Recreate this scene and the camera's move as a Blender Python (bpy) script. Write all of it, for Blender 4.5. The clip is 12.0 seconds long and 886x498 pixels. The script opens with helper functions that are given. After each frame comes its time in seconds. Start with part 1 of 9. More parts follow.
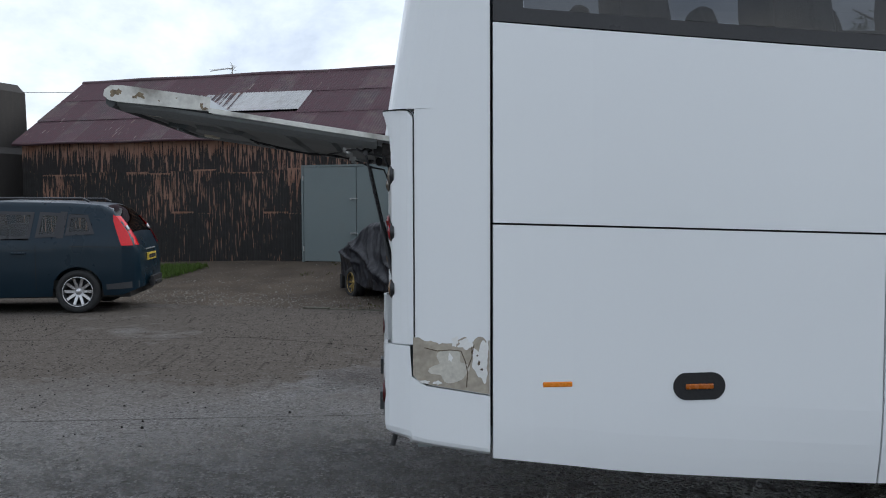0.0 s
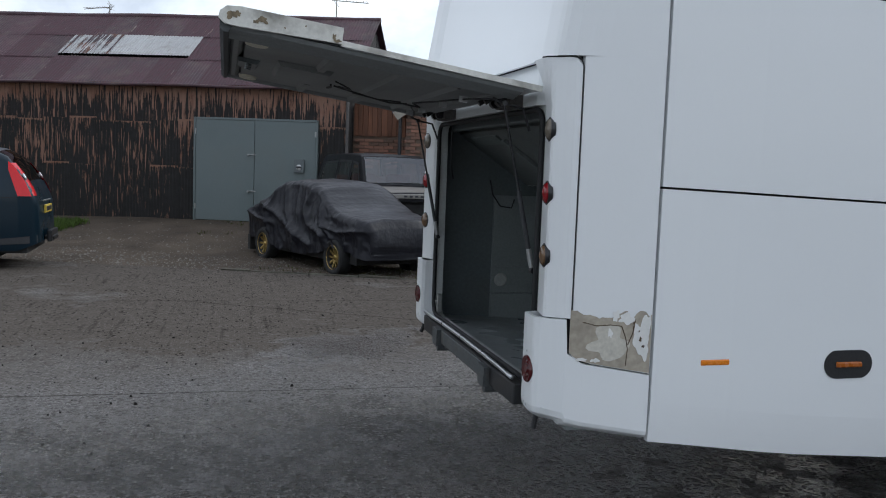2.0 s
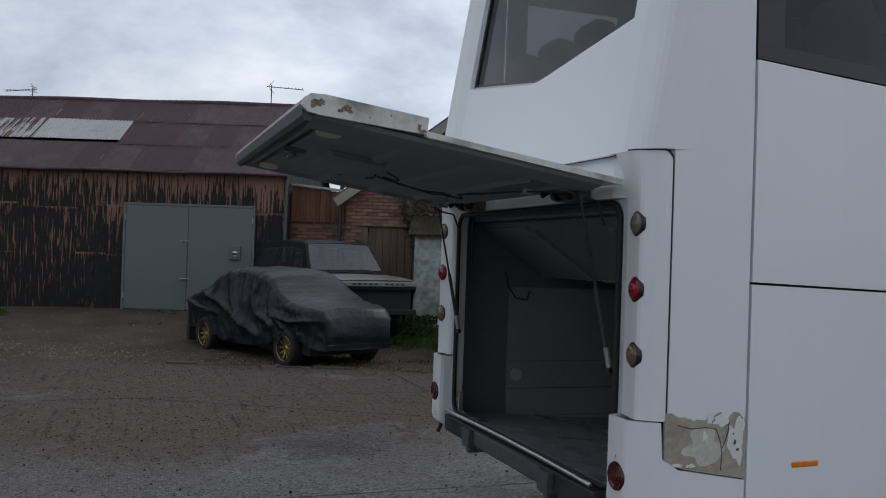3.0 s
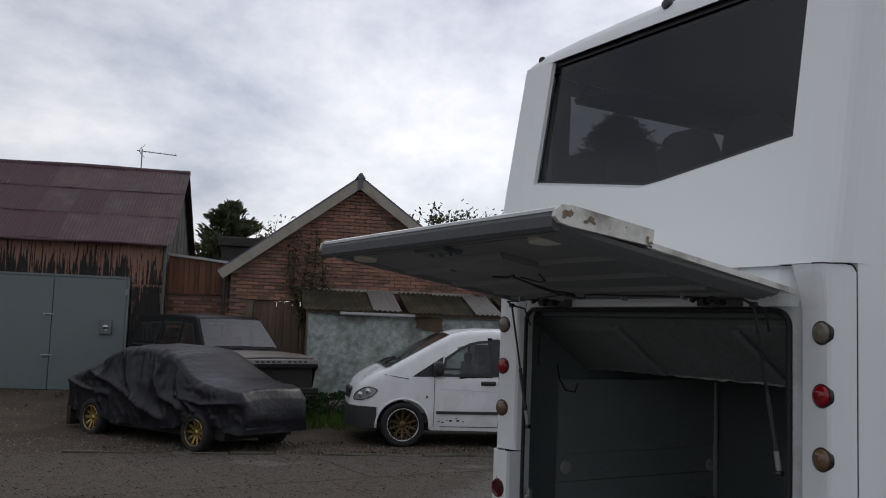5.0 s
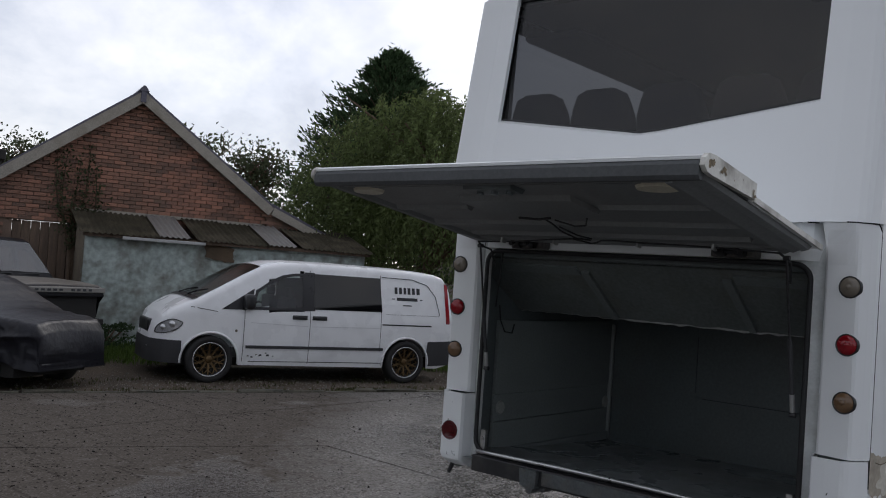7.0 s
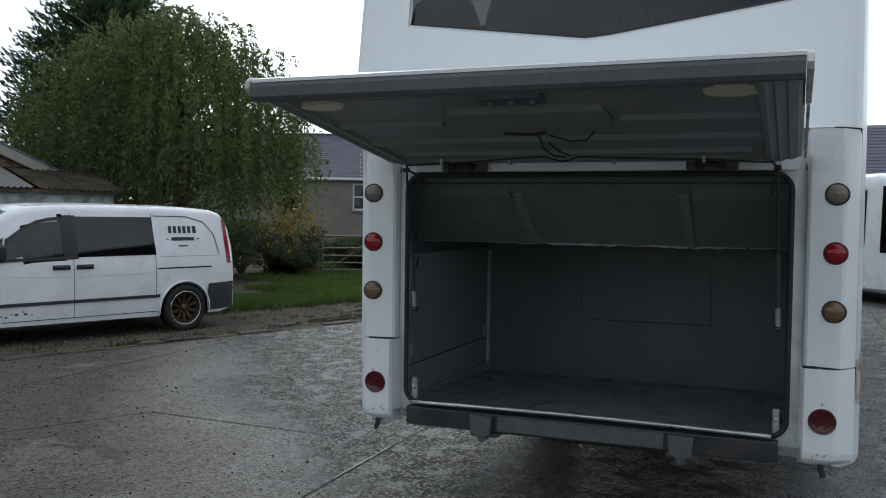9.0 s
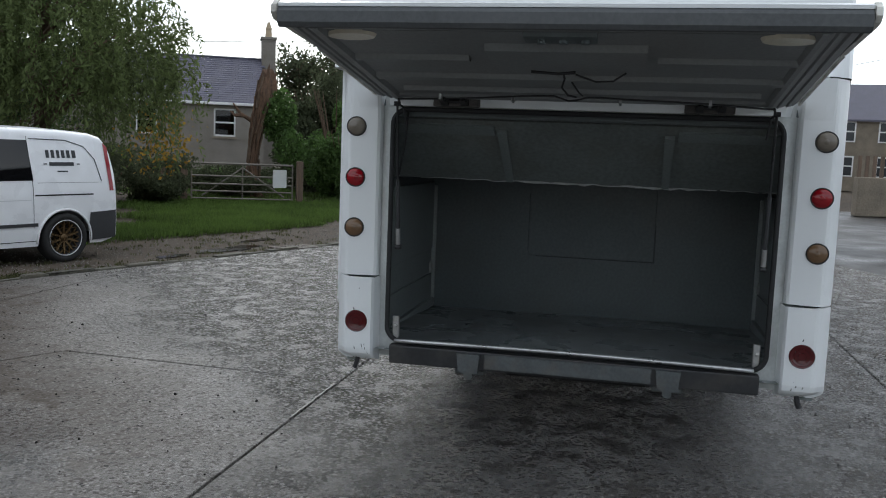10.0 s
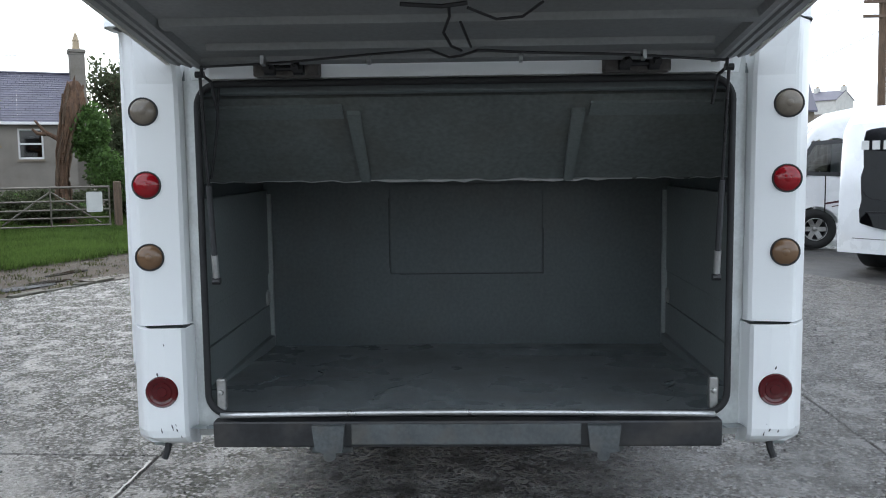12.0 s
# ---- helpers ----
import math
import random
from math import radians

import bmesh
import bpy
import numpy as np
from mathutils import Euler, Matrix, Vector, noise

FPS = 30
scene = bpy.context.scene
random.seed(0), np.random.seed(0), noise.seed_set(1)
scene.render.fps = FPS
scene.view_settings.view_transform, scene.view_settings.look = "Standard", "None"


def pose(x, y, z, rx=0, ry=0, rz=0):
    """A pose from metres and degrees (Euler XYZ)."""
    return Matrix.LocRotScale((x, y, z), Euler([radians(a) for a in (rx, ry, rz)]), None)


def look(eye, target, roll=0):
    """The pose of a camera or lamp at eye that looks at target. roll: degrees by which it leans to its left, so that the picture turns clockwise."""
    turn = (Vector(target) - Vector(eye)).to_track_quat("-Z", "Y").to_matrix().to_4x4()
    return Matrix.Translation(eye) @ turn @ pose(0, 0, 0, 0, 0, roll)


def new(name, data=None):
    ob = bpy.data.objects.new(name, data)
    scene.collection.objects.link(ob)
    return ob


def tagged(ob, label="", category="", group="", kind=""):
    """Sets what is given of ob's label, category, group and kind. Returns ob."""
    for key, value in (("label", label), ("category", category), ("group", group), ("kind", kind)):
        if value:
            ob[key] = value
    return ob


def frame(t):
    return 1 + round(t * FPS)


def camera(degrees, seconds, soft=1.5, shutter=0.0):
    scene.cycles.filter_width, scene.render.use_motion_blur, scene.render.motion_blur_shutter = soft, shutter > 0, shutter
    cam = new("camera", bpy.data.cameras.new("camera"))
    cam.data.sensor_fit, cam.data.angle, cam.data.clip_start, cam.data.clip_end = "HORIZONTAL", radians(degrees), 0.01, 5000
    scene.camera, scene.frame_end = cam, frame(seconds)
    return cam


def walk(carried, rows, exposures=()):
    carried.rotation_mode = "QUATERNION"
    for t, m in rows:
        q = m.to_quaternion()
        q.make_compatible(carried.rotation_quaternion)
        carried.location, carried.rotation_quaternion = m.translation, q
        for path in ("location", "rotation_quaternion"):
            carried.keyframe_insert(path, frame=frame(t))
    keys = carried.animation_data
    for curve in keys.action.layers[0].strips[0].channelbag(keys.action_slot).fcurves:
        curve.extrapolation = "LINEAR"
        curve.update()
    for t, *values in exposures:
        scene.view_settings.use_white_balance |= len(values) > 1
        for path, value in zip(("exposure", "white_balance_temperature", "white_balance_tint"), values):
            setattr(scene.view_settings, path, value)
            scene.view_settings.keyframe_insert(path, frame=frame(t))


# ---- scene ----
cam = camera(53.0, 12.0, soft=1.05)
PATH = [
    (0, (0.025, -5.385, 1.723), (0.158, -3.392, 1.617), -0.2),
    (0.5, (-0.266, -5.162, 1.641), (-0.087, -3.176, 1.483), 1.0),
    (1, (-0.507, -4.979, 1.653), (-0.216, -3.013, 1.428), 2.0),
    (1.5, (-0.917, -4.869, 1.656), (-0.485, -2.921, 1.51), 2.0),
    (2, (-1.267, -4.735, 1.672), (-0.787, -2.802, 1.49), 2.1),
    (2.5, (-1.541, -4.413, 1.712), (-0.986, -2.492, 1.663), 1.6),
    (3, (-1.896, -4.313, 1.697), (-1.223, -2.43, 1.71), 1.9),
    (3.2, (-2.089, -4.307, 1.728), (-1.393, -2.432, 1.763), 1.9),
    (4.8, (-3.159, -3.652, 1.781), (-2.185, -1.916, 1.979), 2.0),
    (5, (-3.323, -3.57, 1.812), (-2.283, -1.871, 1.989), 2.1),
    (5.5, (-3.523, -3.292, 1.766), (-2.451, -1.616, 1.973), 4.0),
    (6, (-3.761, -2.966, 1.81), (-2.625, -1.333, 2.013), 4.1),
    (6.5, (-4.195, -2.725, 1.816), (-2.887, -1.217, 1.938), 4.4),
    (7, (-4.294, -2.389, 1.778), (-2.771, -1.094, 1.835), 4.0),
    (7.2, (-4.27, -2.157, 1.784), (-2.656, -0.977, 1.832), 3.1),
    (8.8, (-4.587, -1.185, 1.752), (-2.725, -0.454, 1.765), 1.2),
    (9, (-4.34, -0.998, 1.74), (-2.483, -0.26, 1.661), 0.7),
    (9.5, (-4.517, -0.634, 1.72), (-2.623, -0.03, 1.508), 2.0),
    (10, (-4.469, -0.281, 1.758), (-2.525, 0.129, 1.53), 2.2),
    (10.5, (-4.087, -0.124, 1.713), (-2.123, 0.204, 1.525), 0.1),
    (11, (-3.752, -0.01, 1.686), (-1.777, 0.235, 1.496), -0.1),
    (11.5, (-3.413, 0.073, 1.7), (-1.426, 0.178, 1.49), -0.6),
    (12, (-3.177, -0.019, 1.666), (-1.188, 0.04, 1.464), -0.7),
]
walk(cam, [(t, look(eye, target, roll)) for t, eye, target, roll in PATH],
     exposures=[(0, 0.42, 6150, 7), (1.0, 0.48, 6150, 7), (2.5, 0.2, 6200, 8), (3.2, -0.28, 6250, 9), (4.8, -0.22, 6600, 12), (5.5, -0.27, 6600, 12), (6.3, -0.22, 6550, 12), (7.2, -0.22, 6400, 12), (8.8, -0.05, 6350, 5), (9.0, 0.22, 6150, 4),
                (9.5, 0.82, 6280, 5), (10.0, 0.5, 6300, 6), (10.4, 0.25, 6200, 6), (11.0, 0.65, 6200, 6), (11.5, 0.9, 6120, 6), (12, 1.33, 6150, 6)])

# ---- world and sun ----
world = bpy.data.worlds.new("overcast_sky")
scene.world = world
world.use_nodes = True
wt = world.node_tree
for n in list(wt.nodes):
    wt.nodes.remove(n)


def wnode(kind, **props):
    n = wt.nodes.new(kind)
    for k, v in props.items():
        setattr(n, k, v)
    return n


w_out = wnode("ShaderNodeOutputWorld")
w_bg = wnode("ShaderNodeBackground")
w_sky = wnode("ShaderNodeTexSky", sky_type="NISHITA", sun_disc=False)
w_sky.sun_elevation, w_sky.sun_rotation = radians(32), radians(68)
w_co = wnode("ShaderNodeTexCoord")
w_sep = wnode("ShaderNodeSeparateXYZ")
w_lift = wnode("ShaderNodeMath", operation="ADD")
w_lift.inputs[1].default_value = 0.5
w_abs = wnode("ShaderNodeMath", operation="ABSOLUTE")
w_dx = wnode("ShaderNodeMath", operation="DIVIDE")
w_dy = wnode("ShaderNodeMath", operation="DIVIDE")
w_com = wnode("ShaderNodeCombineXYZ")
w_noise = wnode("ShaderNodeTexNoise")
w_noise.inputs["Scale"].default_value = 2.0
w_noise.inputs["Detail"].default_value = 7.0
w_noise.inputs["Roughness"].default_value = 0.6
w_noise.inputs["Distortion"].default_value = 0.15
w_ramp = wnode("ShaderNodeValToRGB")
w_ramp.color_ramp.elements[0].position, w_ramp.color_ramp.elements[0].color = 0.36, (0.40, 0.42, 0.49, 1)
w_ramp.color_ramp.elements[1].position, w_ramp.color_ramp.elements[1].color = 0.64, (0.96, 0.95, 0.95, 1)
e = w_ramp.color_ramp.elements.new(0.49)
e.color = (0.65, 0.67, 0.73, 1)
w_mix = wnode("ShaderNodeMixRGB", blend_type="ADD")
w_mix.inputs[0].default_value = 0.03
wl = wt.links.new
wl(w_co.outputs["Generated"], w_sep.inputs[0])
wl(w_sep.outputs["Z"], w_abs.inputs[0])
wl(w_abs.outputs[0], w_lift.inputs[0])
wl(w_sep.outputs["X"], w_dx.inputs[0])
wl(w_sep.outputs["Y"], w_dy.inputs[0])
wl(w_lift.outputs[0], w_dx.inputs[1])
wl(w_lift.outputs[0], w_dy.inputs[1])
wl(w_dx.outputs[0], w_com.inputs[0])
wl(w_dy.outputs[0], w_com.inputs[1])
wl(w_com.outputs[0], w_noise.inputs["Vector"])
wl(w_noise.outputs["Fac"], w_ramp.inputs[0])
wl(w_ramp.outputs[0], w_mix.inputs[1])
wl(w_sky.outputs[0], w_mix.inputs[2])
# the overcast is brightest low in the east, where the hidden sun stands
w_dot = wnode("ShaderNodeVectorMath", operation="DOT_PRODUCT")
wl(w_co.outputs["Generated"], w_dot.inputs[0])
w_dot.inputs[1].default_value = Vector((0.93, 0.26, 0.28)).normalized()
w_glow = wnode("ShaderNodeMapRange", interpolation_type="SMOOTHSTEP")
w_glow.inputs["From Min"].default_value, w_glow.inputs["From Max"].default_value = 0.1, 1.0
w_glow.inputs["To Min"].default_value, w_glow.inputs["To Max"].default_value = 0.95, 1.24
wl(w_dot.outputs["Value"], w_glow.inputs["Value"])
w_lit = wnode("ShaderNodeVectorMath", operation="SCALE")
wl(w_mix.outputs[0], w_lit.inputs[0])
wl(w_glow.outputs[0], w_lit.inputs["Scale"])
wl(w_lit.outputs[0], w_bg.inputs["Color"])
wl(w_bg.outputs[0], w_out.inputs[0])
w_bg.inputs["Strength"].default_value = 0.93

sun = new("sun", bpy.data.lights.new("sun", "SUN"))
sun.data.energy, sun.data.angle, sun.data.color = 0.6, radians(25), (1.0, 0.96, 0.9)
sun.matrix_basis = look((33, 13, 22), (0, 0, 0))

# ---- materials ----
MATS = {}


def mat(name, base, rough=0.5, metal=0.0, var=0.12, scale=3.0, fine=70.0, bump=0.05, dark=None, dirt=0.0, dirt_scale=1.5,
        spec=0.5, coat=0.0, stretch=(1, 1, 1), rvar=0.1, island=0.0, obj_random=0.0, bump_dist=0.01):
    """A painted or natural surface with two scales of variation, optional dirt of a second colour, and fine relief."""
    if name in MATS:
        return MATS[name]
    m = bpy.data.materials.new(name)
    m.use_nodes = True
    nt = m.node_tree
    b = nt.nodes["Principled BSDF"]
    L = nt.links.new
    tc = nt.nodes.new("ShaderNodeTexCoord")
    mp = nt.nodes.new("ShaderNodeMapping")
    mp.inputs["Scale"].default_value = stretch
    L(tc.outputs["Object"], mp.inputs[0])
    n1 = nt.nodes.new("ShaderNodeTexNoise")
    n1.inputs["Scale"].default_value, n1.inputs["Detail"].default_value = scale, 5
    n2 = nt.nodes.new("ShaderNodeTexNoise")
    n2.inputs["Scale"].default_value, n2.inputs["Detail"].default_value = fine, 3
    L(mp.outputs[0], n1.inputs["Vector"])
    L(mp.outputs[0], n2.inputs["Vector"])
    add = nt.nodes.new("ShaderNodeMath")
    add.operation = "ADD"
    L(n1.outputs["Fac"], add.inputs[0])
    L(n2.outputs["Fac"], add.inputs[1])
    last = add.outputs[0]
    if obj_random or island:
        info = nt.nodes.new("ShaderNodeObjectInfo" if obj_random else "ShaderNodeNewGeometry")
        k = nt.nodes.new("ShaderNodeMath")
        k.operation = "MULTIPLY_ADD"
        L(info.outputs["Random" if obj_random else "Random Per Island"], k.inputs[0])
        k.inputs[1].default_value = 2 * (obj_random or island)
        k.inputs[2].default_value = -(obj_random or island)
        a2 = nt.nodes.new("ShaderNodeMath")
        a2.operation = "ADD"
        L(last, a2.inputs[0])
        L(k.outputs[0], a2.inputs[1])
        last = a2.outputs[0]
    mr = nt.nodes.new("ShaderNodeMapRange")
    mr.inputs["From Min"].default_value, mr.inputs["From Max"].default_value = 0.6, 1.4
    L(last, mr.inputs["Value"])
    mix = nt.nodes.new("ShaderNodeMixRGB")
    lo = tuple(max(0, c * (1 - var * 1.6)) for c in base) if dark is None else dark
    hi = tuple(min(1, c * (1 + var)) for c in base)
    mix.inputs[1].default_value, mix.inputs[2].default_value = (*lo, 1), (*hi, 1)
    L(mr.outputs[0], mix.inputs[0])
    col = mix.outputs[0]
    if dirt:
        n3 = nt.nodes.new("ShaderNodeTexNoise")
        n3.inputs["Scale"].default_value, n3.inputs["Detail"].default_value = dirt_scale, 8
        L(tc.outputs["Object"], n3.inputs["Vector"])
        r3 = nt.nodes.new("ShaderNodeMapRange")
        r3.inputs["From Min"].default_value, r3.inputs["From Max"].default_value = 0.48, 0.75
        r3.inputs["To Max"].default_value = dirt
        L(n3.outputs["Fac"], r3.inputs["Value"])
        m3 = nt.nodes.new("ShaderNodeMixRGB")
        m3.inputs[2].default_value = (0.12, 0.10, 0.075, 1)
        L(r3.outputs[0], m3.inputs[0])
        L(col, m3.inputs[1])
        col = m3.outputs[0]
    L(col, b.inputs["Base Color"])
    rr = nt.nodes.new("ShaderNodeMapRange")
    rr.inputs["From Min"].default_value, rr.inputs["From Max"].default_value = 0.3, 0.7
    rr.inputs["To Min"].default_value, rr.inputs["To Max"].default_value = max(0.02, rough - rvar), min(1, rough + rvar)
    L(n1.outputs["Fac"], rr.inputs["Value"])
    L(rr.outputs[0], b.inputs["Roughness"])
    b.inputs["Metallic"].default_value = metal
    b.inputs["Specular IOR Level"].default_value = spec
    b.inputs["Coat Weight"].default_value = coat
    if bump:
        bp = nt.nodes.new("ShaderNodeBump")
        bp.inputs["Strength"].default_value, bp.inputs["Distance"].default_value = bump, bump_dist
        L(n2.outputs["Fac"], bp.inputs["Height"])
        L(bp.outputs[0], b.inputs["Normal"])
    MATS[name] = m
    return m


def pane(name, tint, gloss_rough=0.02, ior=1.5):
    """Thin tinted glass: what lies behind shows through, the sky mirrors in it."""
    if name in MATS:
        return MATS[name]
    m = bpy.data.materials.new(name)
    m.use_nodes = True
    nt = m.node_tree
    nt.nodes.remove(nt.nodes["Principled BSDF"])
    L = nt.links.new
    out = nt.nodes["Material Output"]
    tr = nt.nodes.new("ShaderNodeBsdfTransparent")
    tr.inputs[0].default_value = (*tint, 1)
    gl = nt.nodes.new("ShaderNodeBsdfGlossy")
    gl.inputs["Roughness"].default_value = gloss_rough
    lw = nt.nodes.new("ShaderNodeLayerWeight")
    lw.inputs[0].default_value = 0.5
    pw = nt.nodes.new("ShaderNodeMath")
    pw.operation = "POWER"
    L(lw.outputs["Facing"], pw.inputs[0])
    pw.inputs[1].default_value = 5.0
    fr = nt.nodes.new("ShaderNodeMapRange")
    fr.inputs["To Min"].default_value = ((ior - 1) / (ior + 1)) ** 2 * 1.4
    L(pw.outputs[0], fr.inputs["Value"])
    mx = nt.nodes.new("ShaderNodeMixShader")
    L(fr.outputs[0], mx.inputs[0])
    L(tr.outputs[0], mx.inputs[1])
    L(gl.outputs[0], mx.inputs[2])
    L(mx.outputs[0], out.inputs[0])
    MATS[name] = m
    return m


def peeled(name, paint, bare, amount=0.52, zscale=0.55, xscale=9.0, fringe=0.1, yscale=None):
    """Corrugated iron whose paint has come off in upright streaks, with rust towards the bare metal."""
    m = mat(name, paint, rough=0.75, var=0.3, scale=6, fine=60, bump=0.15)
    nt = m.node_tree
    L = nt.links.new
    b = nt.nodes["Principled BSDF"]
    old = b.inputs["Base Color"].links[0].from_socket
    tc = nt.nodes.new("ShaderNodeTexCoord")
    mp = nt.nodes.new("ShaderNodeMapping")
    mp.inputs["Scale"].default_value = (xscale, yscale or xscale, zscale)
    L(tc.outputs["Object"], mp.inputs[0])
    n = nt.nodes.new("ShaderNodeTexNoise")
    n.inputs["Scale"].default_value, n.inputs["Detail"].default_value, n.inputs["Roughness"].default_value = 1.0, 4, 0.6
    L(mp.outputs[0], n.inputs["Vector"])
    big = nt.nodes.new("ShaderNodeTexNoise")
    big.inputs["Scale"].default_value, big.inputs["Detail"].default_value = 0.8, 3
    L(tc.outputs["Object"], big.inputs["Vector"])
    s = nt.nodes.new("ShaderNodeMath")
    s.operation = "MULTIPLY_ADD"
    L(big.outputs["Fac"], s.inputs[0])
    s.inputs[1].default_value = 0.42
    L(n.outputs["Fac"], s.inputs[2])
    # the paint has gone first from the head of each sheet, and along its top edge altogether
    sep = nt.nodes.new("ShaderNodeSeparateXYZ")
    L(tc.outputs["Generated"], sep.inputs[0])
    head = nt.nodes.new("ShaderNodeMapRange")
    head.inputs["From Min"].default_value, head.inputs["From Max"].default_value, head.inputs["To Max"].default_value = 0.25, 1.0, fringe
    L(sep.outputs["Z"], head.inputs["Value"])
    brim = nt.nodes.new("ShaderNodeMapRange")
    brim.inputs["From Min"].default_value, brim.inputs["From Max"].default_value, brim.inputs["To Max"].default_value = 0.955, 0.985, 0.16
    L(sep.outputs["Z"], brim.inputs["Value"])
    both = nt.nodes.new("ShaderNodeMath")
    both.operation = "ADD"
    L(head.outputs[0], both.inputs[0])
    L(brim.outputs[0], both.inputs[1])
    total = nt.nodes.new("ShaderNodeMath")
    total.operation = "ADD"
    L(s.outputs[0], total.inputs[0])
    L(both.outputs[0], total.inputs[1])
    r = nt.nodes.new("ShaderNodeMapRange")
    r.inputs["From Min"].default_value, r.inputs["From Max"].default_value = amount + 0.205, amount + 0.235
    L(total.outputs[0], r.inputs["Value"])
    rust = nt.nodes.new("ShaderNodeMixRGB")
    rust.inputs[1].default_value = (*bare, 1)
    rust.inputs[2].default_value = (0.20, 0.085, 0.045, 1)
    n4 = nt.nodes.new("ShaderNodeTexNoise")
    n4.inputs["Scale"].default_value, n4.inputs["Detail"].default_value = 2.2, 6
    L(tc.outputs["Object"], n4.inputs["Vector"])
    r4 = nt.nodes.new("ShaderNodeMapRange")
    r4.inputs["From Min"].default_value, r4.inputs["From Max"].default_value = 0.48, 0.68
    r4.inputs["To Max"].default_value = 0.7
    L(n4.outputs["Fac"], r4.inputs["Value"])
    L(r4.outputs[0], rust.inputs[0])
    mx = nt.nodes.new("ShaderNodeMixRGB")
    L(r.outputs[0], mx.inputs[0])
    L(old, mx.inputs[1])
    L(rust.outputs[0], mx.inputs[2])
    L(mx.outputs[0], b.inputs["Base Color"])
    return m


def wet_concrete():
    """Old rain-wet concrete: exposed stones in dark paste, worn smooth and brown across the middle of the yard,
    with a muddy, rippled patch in that stretch."""
    m = bpy.data.materials.new("wet_concrete")
    m.use_nodes = True
    nt = m.node_tree
    L = nt.links.new
    b = nt.nodes["Principled BSDF"]
    geo = nt.nodes.new("ShaderNodeNewGeometry")

    def tex(kind, scale, detail=4.0, rough=0.6, stretch=None):
        n = nt.nodes.new(kind)
        n.inputs["Scale"].default_value = scale
        if kind == "ShaderNodeTexNoise":
            n.inputs["Detail"].default_value, n.inputs["Roughness"].default_value = detail, rough
        if stretch:
            mp = nt.nodes.new("ShaderNodeMapping")
            mp.inputs["Scale"].default_value = stretch
            L(geo.outputs["Position"], mp.inputs[0])
            L(mp.outputs[0], n.inputs["Vector"])
        else:
            L(geo.outputs["Position"], n.inputs["Vector"])
        return n

    def remap(src, a, b_, c, d):
        r = nt.nodes.new("ShaderNodeMapRange")
        for k, v in zip(("From Min", "From Max", "To Min", "To Max"), (a, b_, c, d)):
            r.inputs[k].default_value = v
        L(src, r.inputs["Value"])
        return r.outputs[0]

    def mix(fac, c1, c2):
        n = nt.nodes.new("ShaderNodeMixRGB")
        for k, v in enumerate((fac, c1, c2)):
            if isinstance(v, (int, float)):
                n.inputs[k].default_value = v if k == 0 else (v, v, v, 1)
            elif isinstance(v, tuple):
                n.inputs[k].default_value = (*v, 1)
            else:
                L(v, n.inputs[k])
        return n.outputs[0]

    def calc(op, x, y, z=None):
        n = nt.nodes.new("ShaderNodeMath")
        n.operation = op
        for k, v in enumerate((x, y, z)):
            if isinstance(v, (int, float)):
                n.inputs[k].default_value = v
            elif v is not None:
                L(v, n.inputs[k])
        return n.outputs[0]

    big = tex("ShaderNodeTexNoise", 0.38, 5).outputs["Fac"]
    mid = tex("ShaderNodeTexNoise", 4.0, 6).outputs["Fac"]
    grain = tex("ShaderNodeTexNoise", 55, 4, 0.7).outputs["Fac"]
    fine = tex("ShaderNodeTexNoise", 130, 3, 0.7).outputs["Fac"]
    scrape = tex("ShaderNodeTexNoise", 1.0, 4, 0.6, stretch=(13.0, 0.8, 1.0)).outputs["Fac"]
    stones = tex("ShaderNodeTexVoronoi", 48)
    grit = tex("ShaderNodeTexVoronoi", 170)
    tone, axes = nt.nodes.new("ShaderNodeSeparateColor"), nt.nodes.new("ShaderNodeSeparateXYZ")
    L(stones.outputs["Color"], tone.inputs[0])
    L(geo.outputs["Position"], axes.inputs[0])
    x, y = axes.outputs[0], axes.outputs[1]

    # the worn stretch lies behind a slanting line; the muddy patch is an oval in it
    edge = calc("MAXIMUM", 1.85, calc("MULTIPLY_ADD", x, 0.85, 1.7))
    past = calc("ADD", calc("SUBTRACT", y, edge), calc("MULTIPLY_ADD", big, 3.2, -1.6))
    past = calc("ADD", past, calc("MULTIPLY_ADD", mid, 2.4, -1.2))
    worn = remap(past, -0.8, 1.5, 0.0, 1.0)
    u = calc("MULTIPLY_ADD", calc("ADD", x, 0.15), 0.68, calc("MULTIPLY", calc("SUBTRACT", y, 3.3), 0.73))
    v = calc("MULTIPLY_ADD", calc("ADD", x, 0.15), -0.73, calc("MULTIPLY", calc("SUBTRACT", y, 3.3), 0.68))
    oval = calc("ADD", calc("MULTIPLY", calc("ABSOLUTE", u, 0.0), 0.72), calc("MULTIPLY", calc("ABSOLUTE", v, 0.0), 1.35))
    oval = calc("ADD", oval, calc("MULTIPLY_ADD", mid, 2.6, -1.3))
    patchy = remap(oval, 0.55, 1.05, 1.0, 0.0)
    mud = calc("MULTIPLY", patchy, remap(u, -0.55, -0.15, 0.0, 1.0))
    film = calc("MULTIPLY", calc("SUBTRACT", 1.0, calc("MULTIPLY", worn, calc("SUBTRACT", 1.0, patchy))), remap(mid, 0.33, 0.56, 0.55, 1.0))
    film = calc("MAXIMUM", film, remap(big, 0.58, 0.70, 0.0, 0.6))

    paste = mix(mid, (0.062, 0.056, 0.049), (0.122, 0.111, 0.098))
